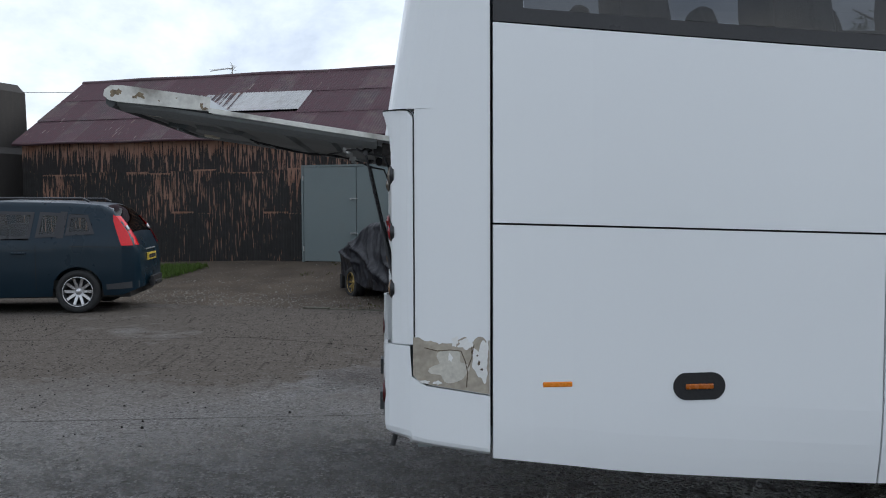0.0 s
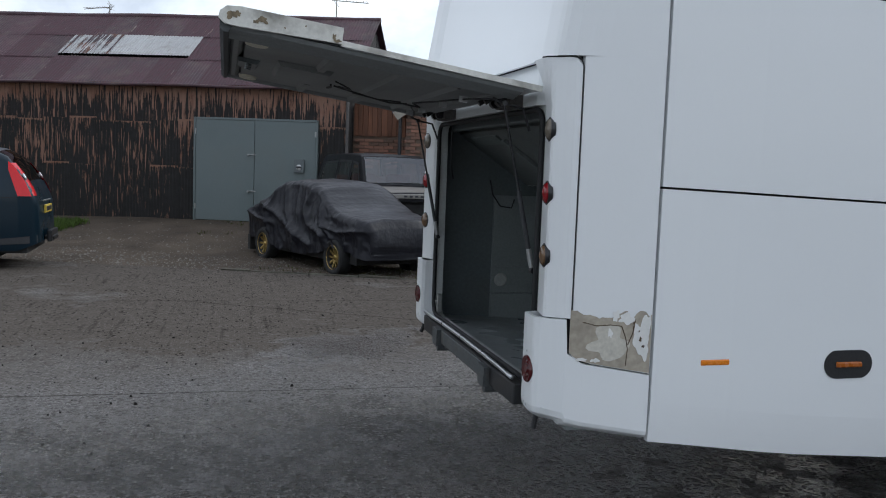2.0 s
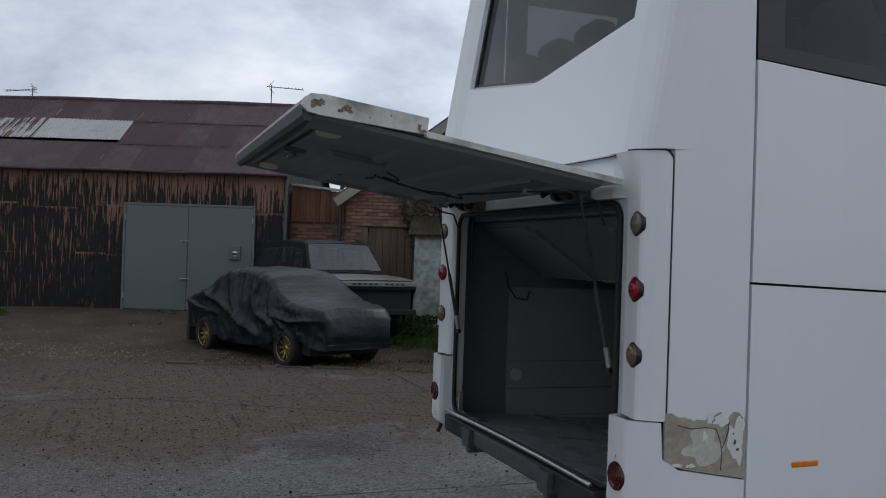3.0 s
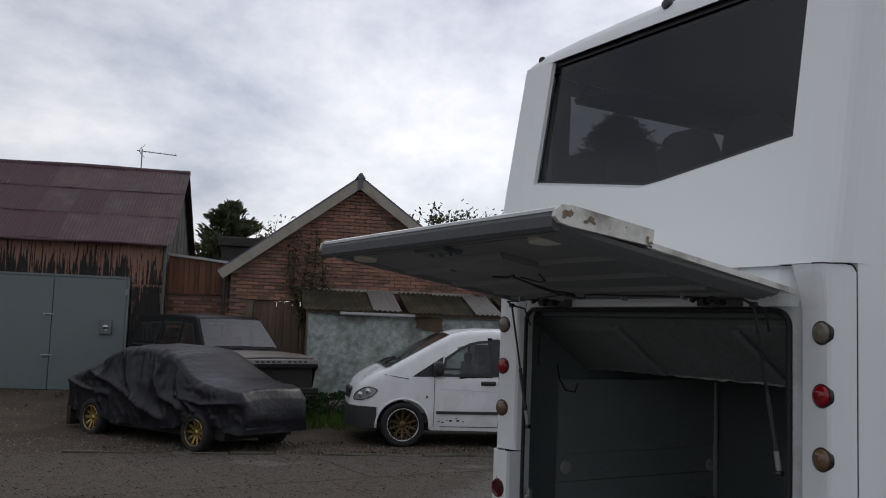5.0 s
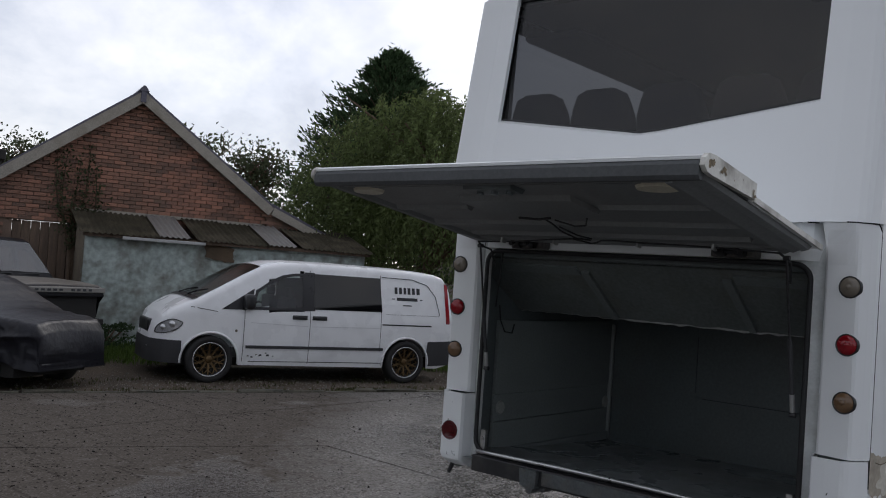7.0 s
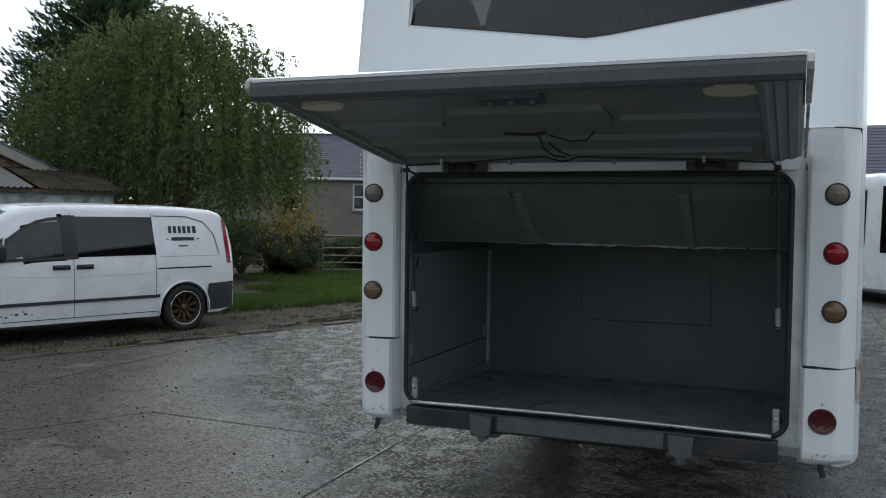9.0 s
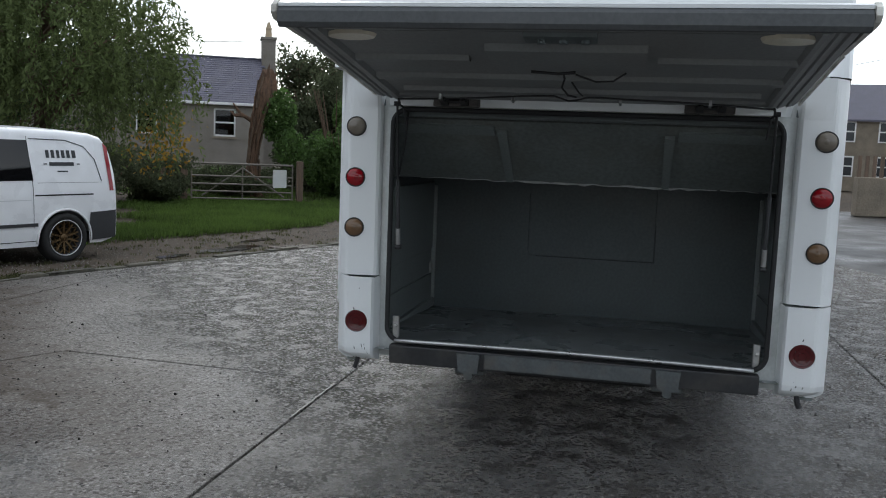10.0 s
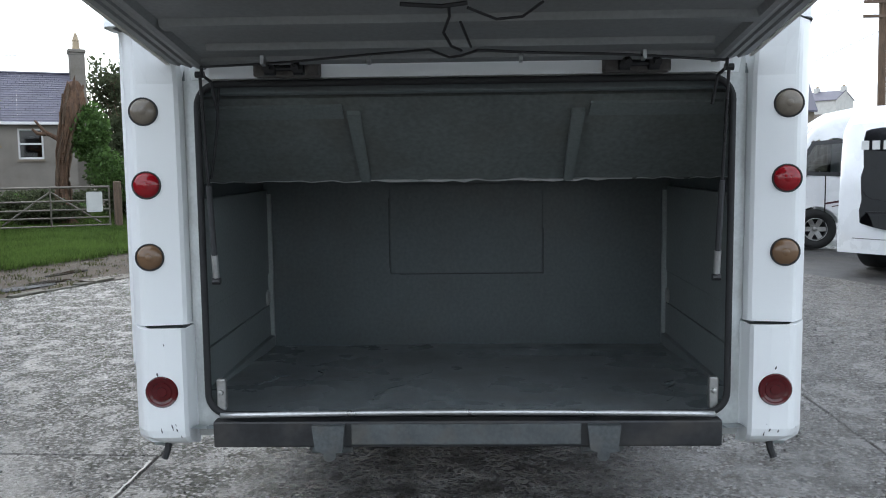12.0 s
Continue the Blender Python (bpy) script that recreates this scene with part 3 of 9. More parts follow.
def half_width(z):
    if z < 0.75:
        return 1.25 - 0.25 * (0.75 - z) ** 2
    if z > 2.2:
        return 1.25 - 0.03 * ((z - 2.2) / 1.4) ** 1.4
    return 1.25


def flare(x):
    """The body is narrowest at its tail and widens along the quarter panel."""
    return interp(x, [(0.14, -0.006), (0.2, 0.006), (0.52, 0.046), (1.5, 0.046), (12, 0.046)])


def tail_x(z):
    """Where the tail's plane stands: nearly upright below, leaning forward round the rear window."""
    return 0.045 + max(0.0, z - 2.1) * 0.16


def skirt_z(x):
    return interp(x, [(0.0, 0.64), (0.5, 0.525), (1.2, 0.43), (2.4, 0.34), (12, 0.3)])


def fall(x):
    """The coach stands nose-down on its raised tail: body lines drop a little going forward."""
    return interp(x, [(0.5, 0.0), (4.0, 0.11), (12, 0.14)])


def sill_fall(x):
    return interp(x, [(0.5, 0.0), (2.3, 0.115), (4.0, 0.18), (12, 0.22)])


for side in (-1, 1):
    def flank(x, z, out=0.0, side=side):
        return (x, side * (half_width(z) + flare(x) + (interp(x, [(0.16, 0.015), (0.52, 0.035)]) if side > 0 else 0.0) + out), z)

    inward = lambda u, v, side=side: (0, -side, 0)
    # lower luggage doors, one after another along the flank
    for x0, x1 in ((0.53, 2.42), (2.43, 2.95), (4.35, 6.1), (6.11, 7.9), (7.91, 8.6), (10.0, 11.7)):
        bm = bmesh.new()
        patch(bm, lambda u, v, x0=x0, x1=x1: flank(u, skirt_z(u) + (1.618 - fall(u) - skirt_z(u)) * v), span(x0, x1, 10), [0, 0.03, 0.08, 0.16, 0.3, 0.5, 0.7, 0.85, 0.95, 1], inward, 0.03)
        part("luggage_door", bm, WHITE, coach, smooth=False)
    # arches over the wheels
    for xc in (3.65, 9.3):
        bm = bmesh.new()
        patch(bm, lambda u, v, xc=xc: flank(u, max(skirt_z(u), math.sqrt(max(0, 0.62 ** 2 - (u - xc) ** 2)) + 0.5 if abs(u - xc) < 0.62 else 0) * (1 - v) + (1.618 - fall(u)) * v),
              span(xc - 0.69, xc + 0.69, 24), span(0, 1, 6), inward, 0.03)
        part("wheel_arch_panel", bm, WHITE, coach)
    # upper flank between the doors and the windows
    for x0, x1 in ((0.53, 6.1), (6.104, 11.7)):
        bm = bmesh.new()
        patch(bm, lambda u, v: flank(u, v - fall(u) - (v - 1.628) / 0.917 * (sill_fall(u) - fall(u))), span(x0, x1, 12), span(1.628, 2.545, 6), inward, 0.03)
        part("upper_side_panel", bm, WHITE, coach)
    # quarter panel behind the last luggage door, whose filler shows at the foot
    def quarter_z(x):
        return interp(x, [(0.155, 0.915), (0.175, 0.892), (0.22, 0.87), (0.52, 0.823)])
    def quarter(u, v):
        if v <= 1.0:
            x = 0.169 + 0.346 * u
            return flank(x, quarter_z(x) + (2.152 - quarter_z(x)) * v)
        z = 2.1525 + 1.4475 * (v - 1.001) / 0.999
        x0 = tail_x(z) + 0.2
        return flank(x0 + (0.515 - x0) * u, z)
    bm = bmesh.new()
    patch(bm, quarter, [0, 0.03, 0.1, 0.25, 0.6, 1], [0, 0.1, 0.25, 0.5, 0.75, 1.0, 1.001] + span(1.001, 2.0, 8)[1:], inward, 0.03)
    part("quarter_panel", bm, WHITE, coach)

    # creased upper corner post from the rear window round to the flank
    POST = [(0.0, 0.995 if side > 0 else 0.943), (-0.004, 1.07 if side > 0 else 1.05), (0.004, 1.165), (0.011, 1.195), (0.025, 1.214), (0.07, 1.236), (0.14, 1.247), (0.2, 1.25)]
    def corner(a, z, side=side):
        i = min(int(a), len(POST) - 2)
        t = a - i
        x = POST[i][0] + (POST[i + 1][0] - POST[i][0]) * t
        y = POST[i][1] + (POST[i + 1][1] - POST[i][1]) * t
        y = y if y < 1.0 else 1.0 + (y - 1.0) * (half_width(z) - 1.0) / 0.25
        swell = math.sin(math.pi * min(1.0, a / 7)) if side > 0 else 0.0
        x, y = x - 0.035 * swell, y + 0.035 * swell
        end = flare(tail_x(z) + 0.2) + (interp(tail_x(z) + 0.2, [(0.16, 0.015), (0.52, 0.035)]) if side > 0 else 0.0)
        return (tail_x(z) + x, side * (y + end * a / 7), z)
    bm = bmesh.new()
    patch(bm, corner, list(range(len(POST))), span(2.152, 3.6, 12), lambda u, v: (1, 0, 0) if u < 4 else inward(u, v), 0.03)
    part("rear_corner_panel", bm, WHITE, coach)
    # creased lamp column
    COL = [(0.15, 1.026), (0.1, 1.03), (0.087, 1.042), (0.069, 1.13), (0.062, 1.168), (0.061, 1.178), (0.067, 1.192), (0.105, 1.222), (0.135, 1.241), (0.159, 1.249)]
    def column_top(x):
        t = min(1.0, max(0.0, (x - 0.115) / 0.044))
        return 2.146 - 0.034 * (1 - math.sqrt(1 - t * t)) if x > 0.115 else 2.146
    def column(a, v, side=side):
        i = min(int(a), len(COL) - 2)
        t = a - i
        x = COL[i][0] + (COL[i + 1][0] - COL[i][0]) * t
        y = COL[i][1] + (COL[i + 1][1] - COL[i][1]) * t
        z = 1.058 + ((column_top(x) if a > 5 else 2.146) - 1.058) * v
        top = min(1.0, max(0.0, (z - 1.9) / 0.24)) ** 2
        return (x - 0.09 * top * max(0.0, 1 - a / 6), side * y, z)
    bm = bmesh.new()
    patch(bm, column, list(range(len(COL))), [0, 0.01, 0.3, 0.68, 0.82, 0.91, 0.97, 1], lambda u, v: (0.7, -0.5 * side, 0), 0.03)
    part("lamp_column", bm, WHITE, coach)
    # dark joint round the column: up its outer edge, over the rounded corner and along its head
    joint = [flank(0.164, z, -0.0015) for z in (0.925, 1.3, 1.7, 2.0, 2.105)] if side < 0 else []
    joint += [] if side > 0 else [flank(0.119 + 0.045 * math.cos(radians(t)), 2.105 + 0.045 * math.sin(radians(t)), -0.0015) for t in (20, 40, 60, 80)]
    joint += [(COL[k][0] - 0.09 * max(0.0, 1 - k / 6) + 0.002, side * COL[k][1], 2.1495) for k in (7, 6, 5, 4, 3)]
    bm = bmesh.new()
    tube(bm, joint, 0.0032, 6)
    part("panel_joint", bm, RUBBER, coach)
    # bumper corner
    BMP = [(0.13, 1.026), (0.05, 1.03), (0.031, 1.04), (0.024, 1.10), (0.026, 1.165), (0.031, 1.18), (0.046, 1.196), (0.094, 1.226), (0.143, 1.252), (0.152, 1.2525), (0.22, 1.2535), (0.38, 1.2535), (0.515, 1.2535)]
    def bumper(a, v, side=side):
        i = min(int(a), len(BMP) - 2)
        t = a - i
        x = BMP[i][0] + (BMP[i + 1][0] - BMP[i][0]) * t
        y = BMP[i][1] + (BMP[i + 1][1] - BMP[i][1]) * t
        top = interp(x, [(0.145, 1.052), (0.15, 0.91), (0.17, 0.887), (0.215, 0.865), (0.52, 0.817)])
        low = interp(x, [(0.0, 0.605), (0.07, 0.60), (0.2, 0.575), (0.52, 0.528)])
        z = low + (top - low) * v
        pull = 0.05 * max(0, 1 - v / 0.12) ** 2
        return (x + (pull if x < 0.1 else 0), side * (y + flare(x) - pull * (1 if y > 1.1 else 0)), z)
    bm = bmesh.new()
    patch(bm, bumper, list(range(len(BMP))), [0, 0.04, 0.08, 0.14, 0.4, 0.7, 0.97, 1], lambda u, v: (0.6 if u < 6 else 0, -side if u > 5 else -0.3 * side, 0), 0.03)
    part("bumper_corner", bm, WHITE, coach, label="white bumper corner with chips and scrapes")

    bm = bmesh.new()
    box(bm, 0.157, 0.17, min(side * 0.97, side * 1.2), max(side * 0.97, side * 1.2), 2.0, 2.25)
    part("column_cap", bm, WHITE, coach)
    rs = random.Random(17 + side)
    for i in range(9):
        a0, v0 = rs.uniform(2.1, 3.9), rs.choice((rs.uniform(0.05, 0.2), rs.uniform(0.2, 0.95)))
        da, dv = rs.uniform(0.02, 0.07), rs.uniform(0.006, 0.03)
        bm = bmesh.new()
        q = [bumper(a0 + da * math.cos(t) * rs.uniform(0.6, 1.2), v0 + dv * math.sin(t + 0.6) * rs.uniform(0.5, 1.2)) for t in span(0, 2 * math.pi, 7)[:-1]]
        bm.faces.new([bm.verts.new((p[0] - 0.0035, p[1] + 0.0015 * side, p[2])) for p in q])
        part("paint_chip", bm, VAN_PLASTIC, coach)
    # lamps down the column
    for z, m, nm, lab in ((1.85, SMOKE, "reversing_lamp", "round smoked clear lamp"), (1.582, RED, "tail_lamp", "round bright red lamp"), (1.315, AMBER_SMOKE, "indicator_lamp", "round smoked amber lamp")):
        ax = Vector((-1.0, -0.16 * side, 0)).normalized()
        c = Vector((0.067, side * 1.149, z))
        bm = bmesh.new()
        lathe(bm, [(0.0, 0.022), (0.018, 0.0208), (0.034, 0.0165), (0.042, 0.011), (0.0465, 0.004), (0.047, -0.012)], c, ax, 28)
        lamp = part(nm, bm, m, coach, label=lab, smooth=True)
        bm = bmesh.new()
        lathe(bm, [(0.046, 0.003), (0.049, 0.006), (0.052, 0.004), (0.053, -0.014)], c, ax, 28)
        part("bezel", bm, BLACK_TRIM, lamp, smooth=True)
        bm = bmesh.new()
        lathe(bm, [(0.0, 0.0236), (0.011, 0.0228), (0.014, 0.0205)], c, ax, 14)
        part("bulb_eye", bm, m, lamp, smooth=True)
    ax = Vector((-1, -0.03 * side, 0)).normalized()
    c = Vector((0.026, side * 1.112, 0.815))
    bm = bmesh.new()
    lathe(bm, [(0.0, 0.008), (0.018, 0.008), (0.02, 0.004), (0.035, 0.006), (0.037, 0.003), (0.046, 0.006), (0.05, 0.006), (0.05, -0.02)], c, ax, 28)
    lamp = part("fog_lamp", bm, RED_DARK, coach, label="dark red round lamp set in the bumper")
    bm = bmesh.new()
    lathe(bm, [(0.05, 0.006), (0.056, 0.008), (0.06, 0.002), (0.06, -0.01)], c, ax, 28)
    part("bezel", bm, RED_DARK, lamp)
    bm = bmesh.new()
    tube(bm, [(0.08, side * 1.11, 0.62), (0.07, side * 1.115, 0.58), (0.06, side * 1.125, 0.548)], 0.013, 8)
    part("rubber_stop", bm, RUBBER, coach)

    # long side glazing with a black edge band
    bm = bmesh.new()
    for x0, x1, z0, z1 in ((0.53, 11.6, 2.552, 2.62), (0.53, 11.6, 3.5, 3.598), (0.53, 0.67, 2.62, 3.5), (2.9, 3.0, 2.62, 3.5), (4.9, 5.0, 2.62, 3.5), (6.9, 7.0, 2.62, 3.5), (8.9, 9.0, 2.62, 3.5), (11.5, 11.6, 2.62, 3.5)):
        patch(bm, lambda u, v: flank(u, v - sill_fall(u) * (1 if v < 3 else 0), -0.004), span(x0, x1, 12), span(z0, z1, 3), inward, 0.03)
    part("window_band", bm, BLACK_TRIM, coach)
    for x0, x1 in ((0.672, 2.898), (3.002, 4.898), (5.002, 6.898), (7.002, 8.898), (9.002, 11.498)):
        bm = bmesh.new()
        patch(bm, lambda u, v: flank(u, 3.498 - (3.498 - 2.622 + sill_fall(u)) * v, -0.006), span(x0, x1, 6), span(0, 1, 3))
        p = part("side_window", bm, GLASS, coach, smooth=True)
        p.visible_shadow = False

# filler at the foot of the near quarter panel, its upper edge broken
random.seed(4)
bm = bmesh.new()
N = 26
low = [(0.158 + 0.354 * i / N, interp(0.158 + 0.354 * i / N, [(0.155, 0.917), (0.175, 0.895), (0.22, 0.873), (0.52, 0.826)])) for i in range(N + 1)]
top = [(x, 1.10 - 0.035 * smooth_interp(x, [(0.158, 0), (0.27, 1), (0.36, 0.75), (0.4, 0.2), (0.42, 1.0), (0.46, 0.2), (0.512, 0.6)]) + random.uniform(-0.008, 0.008)) for x, z in low]
for i in range(N):
    a, b, c, d = low[i], low[i + 1], top[i + 1], top[i]
    bm.faces.new([bm.verts.new((p[0], -1.2535 - flare(p[0]), p[1])) for p in (a, b, c, d)])
bmesh.ops.remove_doubles(bm, verts=bm.verts, dist=1e-5)
filler = part("filler_patch", bm, FILLER, coach, label="bare beige filler patch with flaking paint")


def scab(cx, cz, rx, rz, lift):
    """A thin flat scab of paint with a wavy outline on the filler."""
    ph = [random.uniform(0, 6.28) for _ in range(5)]
    bm = bmesh.new()
    ring = []
    for t in span(0, 2 * math.pi, 37)[:-1]:
        k = 1 + sum(0.11 * math.sin((i + 2) * t + ph[i]) for i in range(5))
        px = min(0.507, cx + rx * k * math.cos(t))
        ring.append(bm.verts.new((px, -1.2535 - flare(px) - lift, cz + rz * k * math.sin(t))))
    bm.faces.new(ring)
    return bm


part("primer_area", scab(0.33, 0.955, 0.085, 0.068, 0.0008), mat("rubbed_primer", (0.60, 0.575, 0.50), rough=0.75, var=0.15, scale=12, fine=60, bump=0.05, dirt=0.3, dirt_scale=12), filler, label="rubbed pale primer")
for fi, (cx, cz, rx, rz) in enumerate(((0.468, 0.99, 0.038, 0.07), (0.482, 0.94, 0.022, 0.05), (0.400, 1.062, 0.034, 0.022), (0.352, 1.075, 0.014, 0.024), (0.33, 1.0, 0.01, 0.018), (0.27, 0.882, 0.018, 0.009), (0.21, 0.885, 0.022, 0.008), (0.497, 1.05, 0.01, 0.03))):
    part("paint_flake", scab(cx, cz, rx, rz, 0.0016 + 0.0006 * fi), FLAKE, filler)
for cx, cz, rx, rz in ((0.462, 0.975, 0.005, 0.012), (0.475, 0.945, 0.007, 0.005), (0.455, 1.01, 0.004, 0.004), (0.43, 1.03, 0.004, 0.02)):
    part("chip", scab(cx, cz, rx, rz, 0.0075), PATCH_BROWN, filler)
for pts in ([(0.21, 1.045), (0.27, 1.03), (0.33, 1.035), (0.38, 1.03), (0.40, 0.98), (0.41, 0.93), (0.405, 0.86)], [(0.44, 1.06), (0.43, 1.0), (0.41, 0.95)]):
    bm = bmesh.new()
    tube(bm, [(x, -1.254 - flare(x), z) for x, z in pts], 0.0022, 6)
    part("filler_crack", bm, PATCH_BROWN, filler)

# dark lining behind every panel gap
bm = bmesh.new()
box(bm, 0.56, 11.55, -1.232, -1.218, 0.55, 2.52)
box(bm, 0.56, 11.55, 1.218, 1.232, 0.55, 2.52)
box(bm, 0.155, 0.56, -1.224, -1.217, 0.66, 2.14)
box(bm, 0.155, 0.56, 1.217, 1.224, 0.66, 2.14)
part("panel_backing", bm, GAP, coach)

# side marker lamps
def marker(x, z, dark):
    if dark:
        bm = bmesh.new()
        out = [(math.copysign(0.06, math.cos(t)) + 0.066 * math.cos(t), 0.066 * math.sin(t)) for t in span(0, 2 * math.pi, 28)[:-1]]
        prism(bm, out, lambda p, d: (x + p[0], -1.2925 - d, z + p[1]), 0.008)
        base = part("marker_housing", bm, RUBBER, coach, label="black oval lamp housing")
        bm = bmesh.new()
        box(bm, x - 0.068, x + 0.068, -1.310, -1.298, z - 0.013, z + 0.013, 0.006, 2)
        part("marker_lens", bm, lens("dim_amber_lens", (0.38, 0.10, 0.008), rough=0.25), base, label="amber lens")
    else:
        bm = bmesh.new()
        box(bm, x - 0.072, x + 0.072, -1.300, -1.286, z - 0.014, z + 0.014, 0.007, 2)
        base = part("side_marker", bm, AMBER, coach, label="slim amber marker lamp")
        bm = bmesh.new()
        box(bm, x - 0.079, x + 0.079, -1.292, -1.284, z - 0.020, z + 0.020, 0.008, 2)
        part("marker_rim", bm, RUBBER, base)
        bm = bmesh.new()
        for i in range(3):
            box(bm, x - 0.012 + 0.009 * i, x - 0.006 + 0.009 * i, -1.3005, -1.300, z - 0.004, z + 0.004)
        part("lens_marking", bm, INK, base)


marker(0.835, 0.865, False)
marker(1.515, 0.845, True)

# rear upper panel with its V-shaped sill
def sill_z(y):
    return 2.62 + abs(y) * 0.14
bm = bmesh.new()
ys = span(-0.943, 0.995, 16)
patch(bm, lambda u, v: (tail_x(2.148 + (sill_z(u) - 2.148) * v), u, 2.148 + (sill_z(u) - 2.148) * v), ys, span(0, 1, 6), lambda u, v: (1, 0, 0), 0.02)
part("rear_upper_panel", bm, WHITE, coach)
bm = bmesh.new()
patch(bm, lambda u, v: (tail_x(sill_z(u)) + v * 0.05, u, sill_z(u) + v * 0.022), ys, [0, 1])
part("window_sill", bm, WHITE, coach)
bm = bmesh.new()
patch(bm, lambda u, v: (0.086 + 0.012 * v * v + 0.06 * max(0.0, (abs(u) - 0.9) / 0.112) ** 2, u, 1.966 + 0.184 * v), span(-1.012, 1.012, 40), [0, 0.5, 1], lambda u, v: (1, 0, 0), 0.02)
part("hinge_ledge", bm, WHITE, coach)
bm = bmesh.new()
patch(bm, lambda u, v: (tail_x(sill_z(u) + 0.02 + (3.6 - sill_z(u)) * v) + 0.045, u, sill_z(u) + 0.02 + (3.6 - sill_z(u)) * v), span(-0.943, 0.995, 12), span(0, 1, 4))
rw = part("rear_window", bm, GLASS, coach, label="large dark tinted rear window", smooth=True)
rw.visible_shadow = False
bm = bmesh.new()
patch(bm, lambda u, v: (tail_x(sill_z(u)) + 0.043, u, sill_z(u) + 0.02 + 0.012 * v), ys, [0, 1])
patch(bm, lambda u, v: (tail_x(3.56) + 0.041, u, 3.575 + 0.025 * v), ys, [0, 1])
part("window_edge", bm, BLACK_TRIM, rw)
# roof with rounded tail
ROOF = [(1.258, 3.6), (1.25, 3.64), (1.21, 3.69), (1.10, 3.735), (0.8, 3.775), (0.4, 3.797), (0, 3.805)]
RX = [(0.28, 0.0), (0.29, 0.3), (0.32, 0.55), (0.38, 0.75), (0.5, 0.92), (0.7, 1.0), (6, 1.0), (11.4, 1.0), (11.7, 0.8), (11.85, 0.3)]
bm = bmesh.new()
rows = []
for x, k in RX:
    line = [(-y, z) for y, z in ROOF] + [(y, z) for y, z in ROOF[-2::-1]]
    rows.append([bm.verts.new((x, (y + max(0.0, y) * 0.03) * (0.968 + 0.032 * k), 3.6 + (z - 3.6) * k)) for y, z in line])
for a, b in zip(rows, rows[1:]):
    for i in range(len(a) - 1):
        bm.faces.new((a[i], a[i + 1], b[i + 1], b[i]))
part("roof", bm, WHITE, coach, smooth=True)
bm = bmesh.new()
lathe(bm, [(0.0, 0.05), (0.025, 0.045), (0.036, 0.02), (0.036, -0.03)], (0.33, 0.0, 3.70), (-1, 0, 0.1), 14)
box(bm, 0.33, 0.4, -0.03, 0.03, 3.66, 3.75, 0.008)
part("reversing_camera", bm, BLACK_TRIM, coach)
for s in (-1, 1):
    bm = bmesh.new()
    lathe(bm, [(0.0, 0.02), (0.02, 0.016), (0.028, 0.0), (0.028, -0.03)], (0.31, s * 1.14, 3.655), (-1, 0, 0.2), 12)
    part("roof_marker_lamp", bm, RUBBER, coach)
# front end, floor and cabin
bm = bmesh.new()
patch(bm, lambda u, v: (11.7 + 0.18 * (1 - (u / 1.25) ** 4) - 0.05 * max(0, v - 2), u * (1 if v < 2.2 else 0.985), v), span(-1.25, 1.25, 14), span(0.36, 2.1, 8))
part("front_panel", bm, WHITE, coach, smooth=True)
bm = bmesh.new()
patch(bm, lambda u, v: (11.68 + 0.18 * (1 - (u / 1.25) ** 4) - 0.12 * max(0, v - 2), u * 0.98, v), span(-1.25, 1.25, 14), span(2.1, 3.6, 6))
part("windscreen", bm, GLASS, coach, smooth=True).visible_shadow = False
bm = bmesh.new()
box(bm, 0.35, 11.6, -1.18, 1.18, 2.05, 2.1)
part("cabin_floor", bm, CABIN, coach)
bm = bmesh.new()
box(bm, 0.42, 11.4, -1.15, 1.15, 3.56, 3.585)
for s in (-1, 1):
    box(bm, 0.6, 11.2, min(s * 0.72, s * 1.17), max(s * 0.72, s * 1.17), 3.40, 3.45, 0.02)
part("luggage_rack", bm, CABIN, coach)


def coach_seat(x, y):
    bm = bmesh.new()
    rows = []
    for z, w, t in ((2.12, 0.21, 0.07), (2.5, 0.215, 0.07), (2.8, 0.21, 0.06), (2.88, 0.19, 0.055), (2.96, 0.16, 0.045), (2.99, 0.1, 0.03)):
        lean = (z - 2.1) * 0.16
        rows.append([bm.verts.new((x - lean + dx * t, y + dy * w, z)) for dx, dy in ((-1, -0.85), (-0.6, -1), (0.6, -1), (1, -0.85), (1, 0.85), (0.6, 1), (-0.6, 1), (-1, 0.85))])
    for a, b in zip(rows, rows[1:]):
        for i in range(8):
            j = (i + 1) % 8
            bm.faces.new((a[i], a[j], b[j], b[i]))
    bm.faces.new(rows[-1])
    bm.faces.new(rows[0][::-1])
    box(bm, x, x + 0.42, y - 0.21, y + 0.21, 2.42, 2.56, 0.03, 2)
    return part("passenger_seat", bm, SEAT, coach, smooth=True)


for y in (-0.92, -0.46, 0.0, 0.46, 0.92):
    coach_seat(0.62, y)
for k in range(1, 9):
    for y in (-0.92, -0.46, 0.46, 0.92):
        coach_seat(0.62 + 0.82 * k, y)

# boot bay: its floor falls forward with the coach
def bay_z(x):
    return 0.668 - 0.056 * x


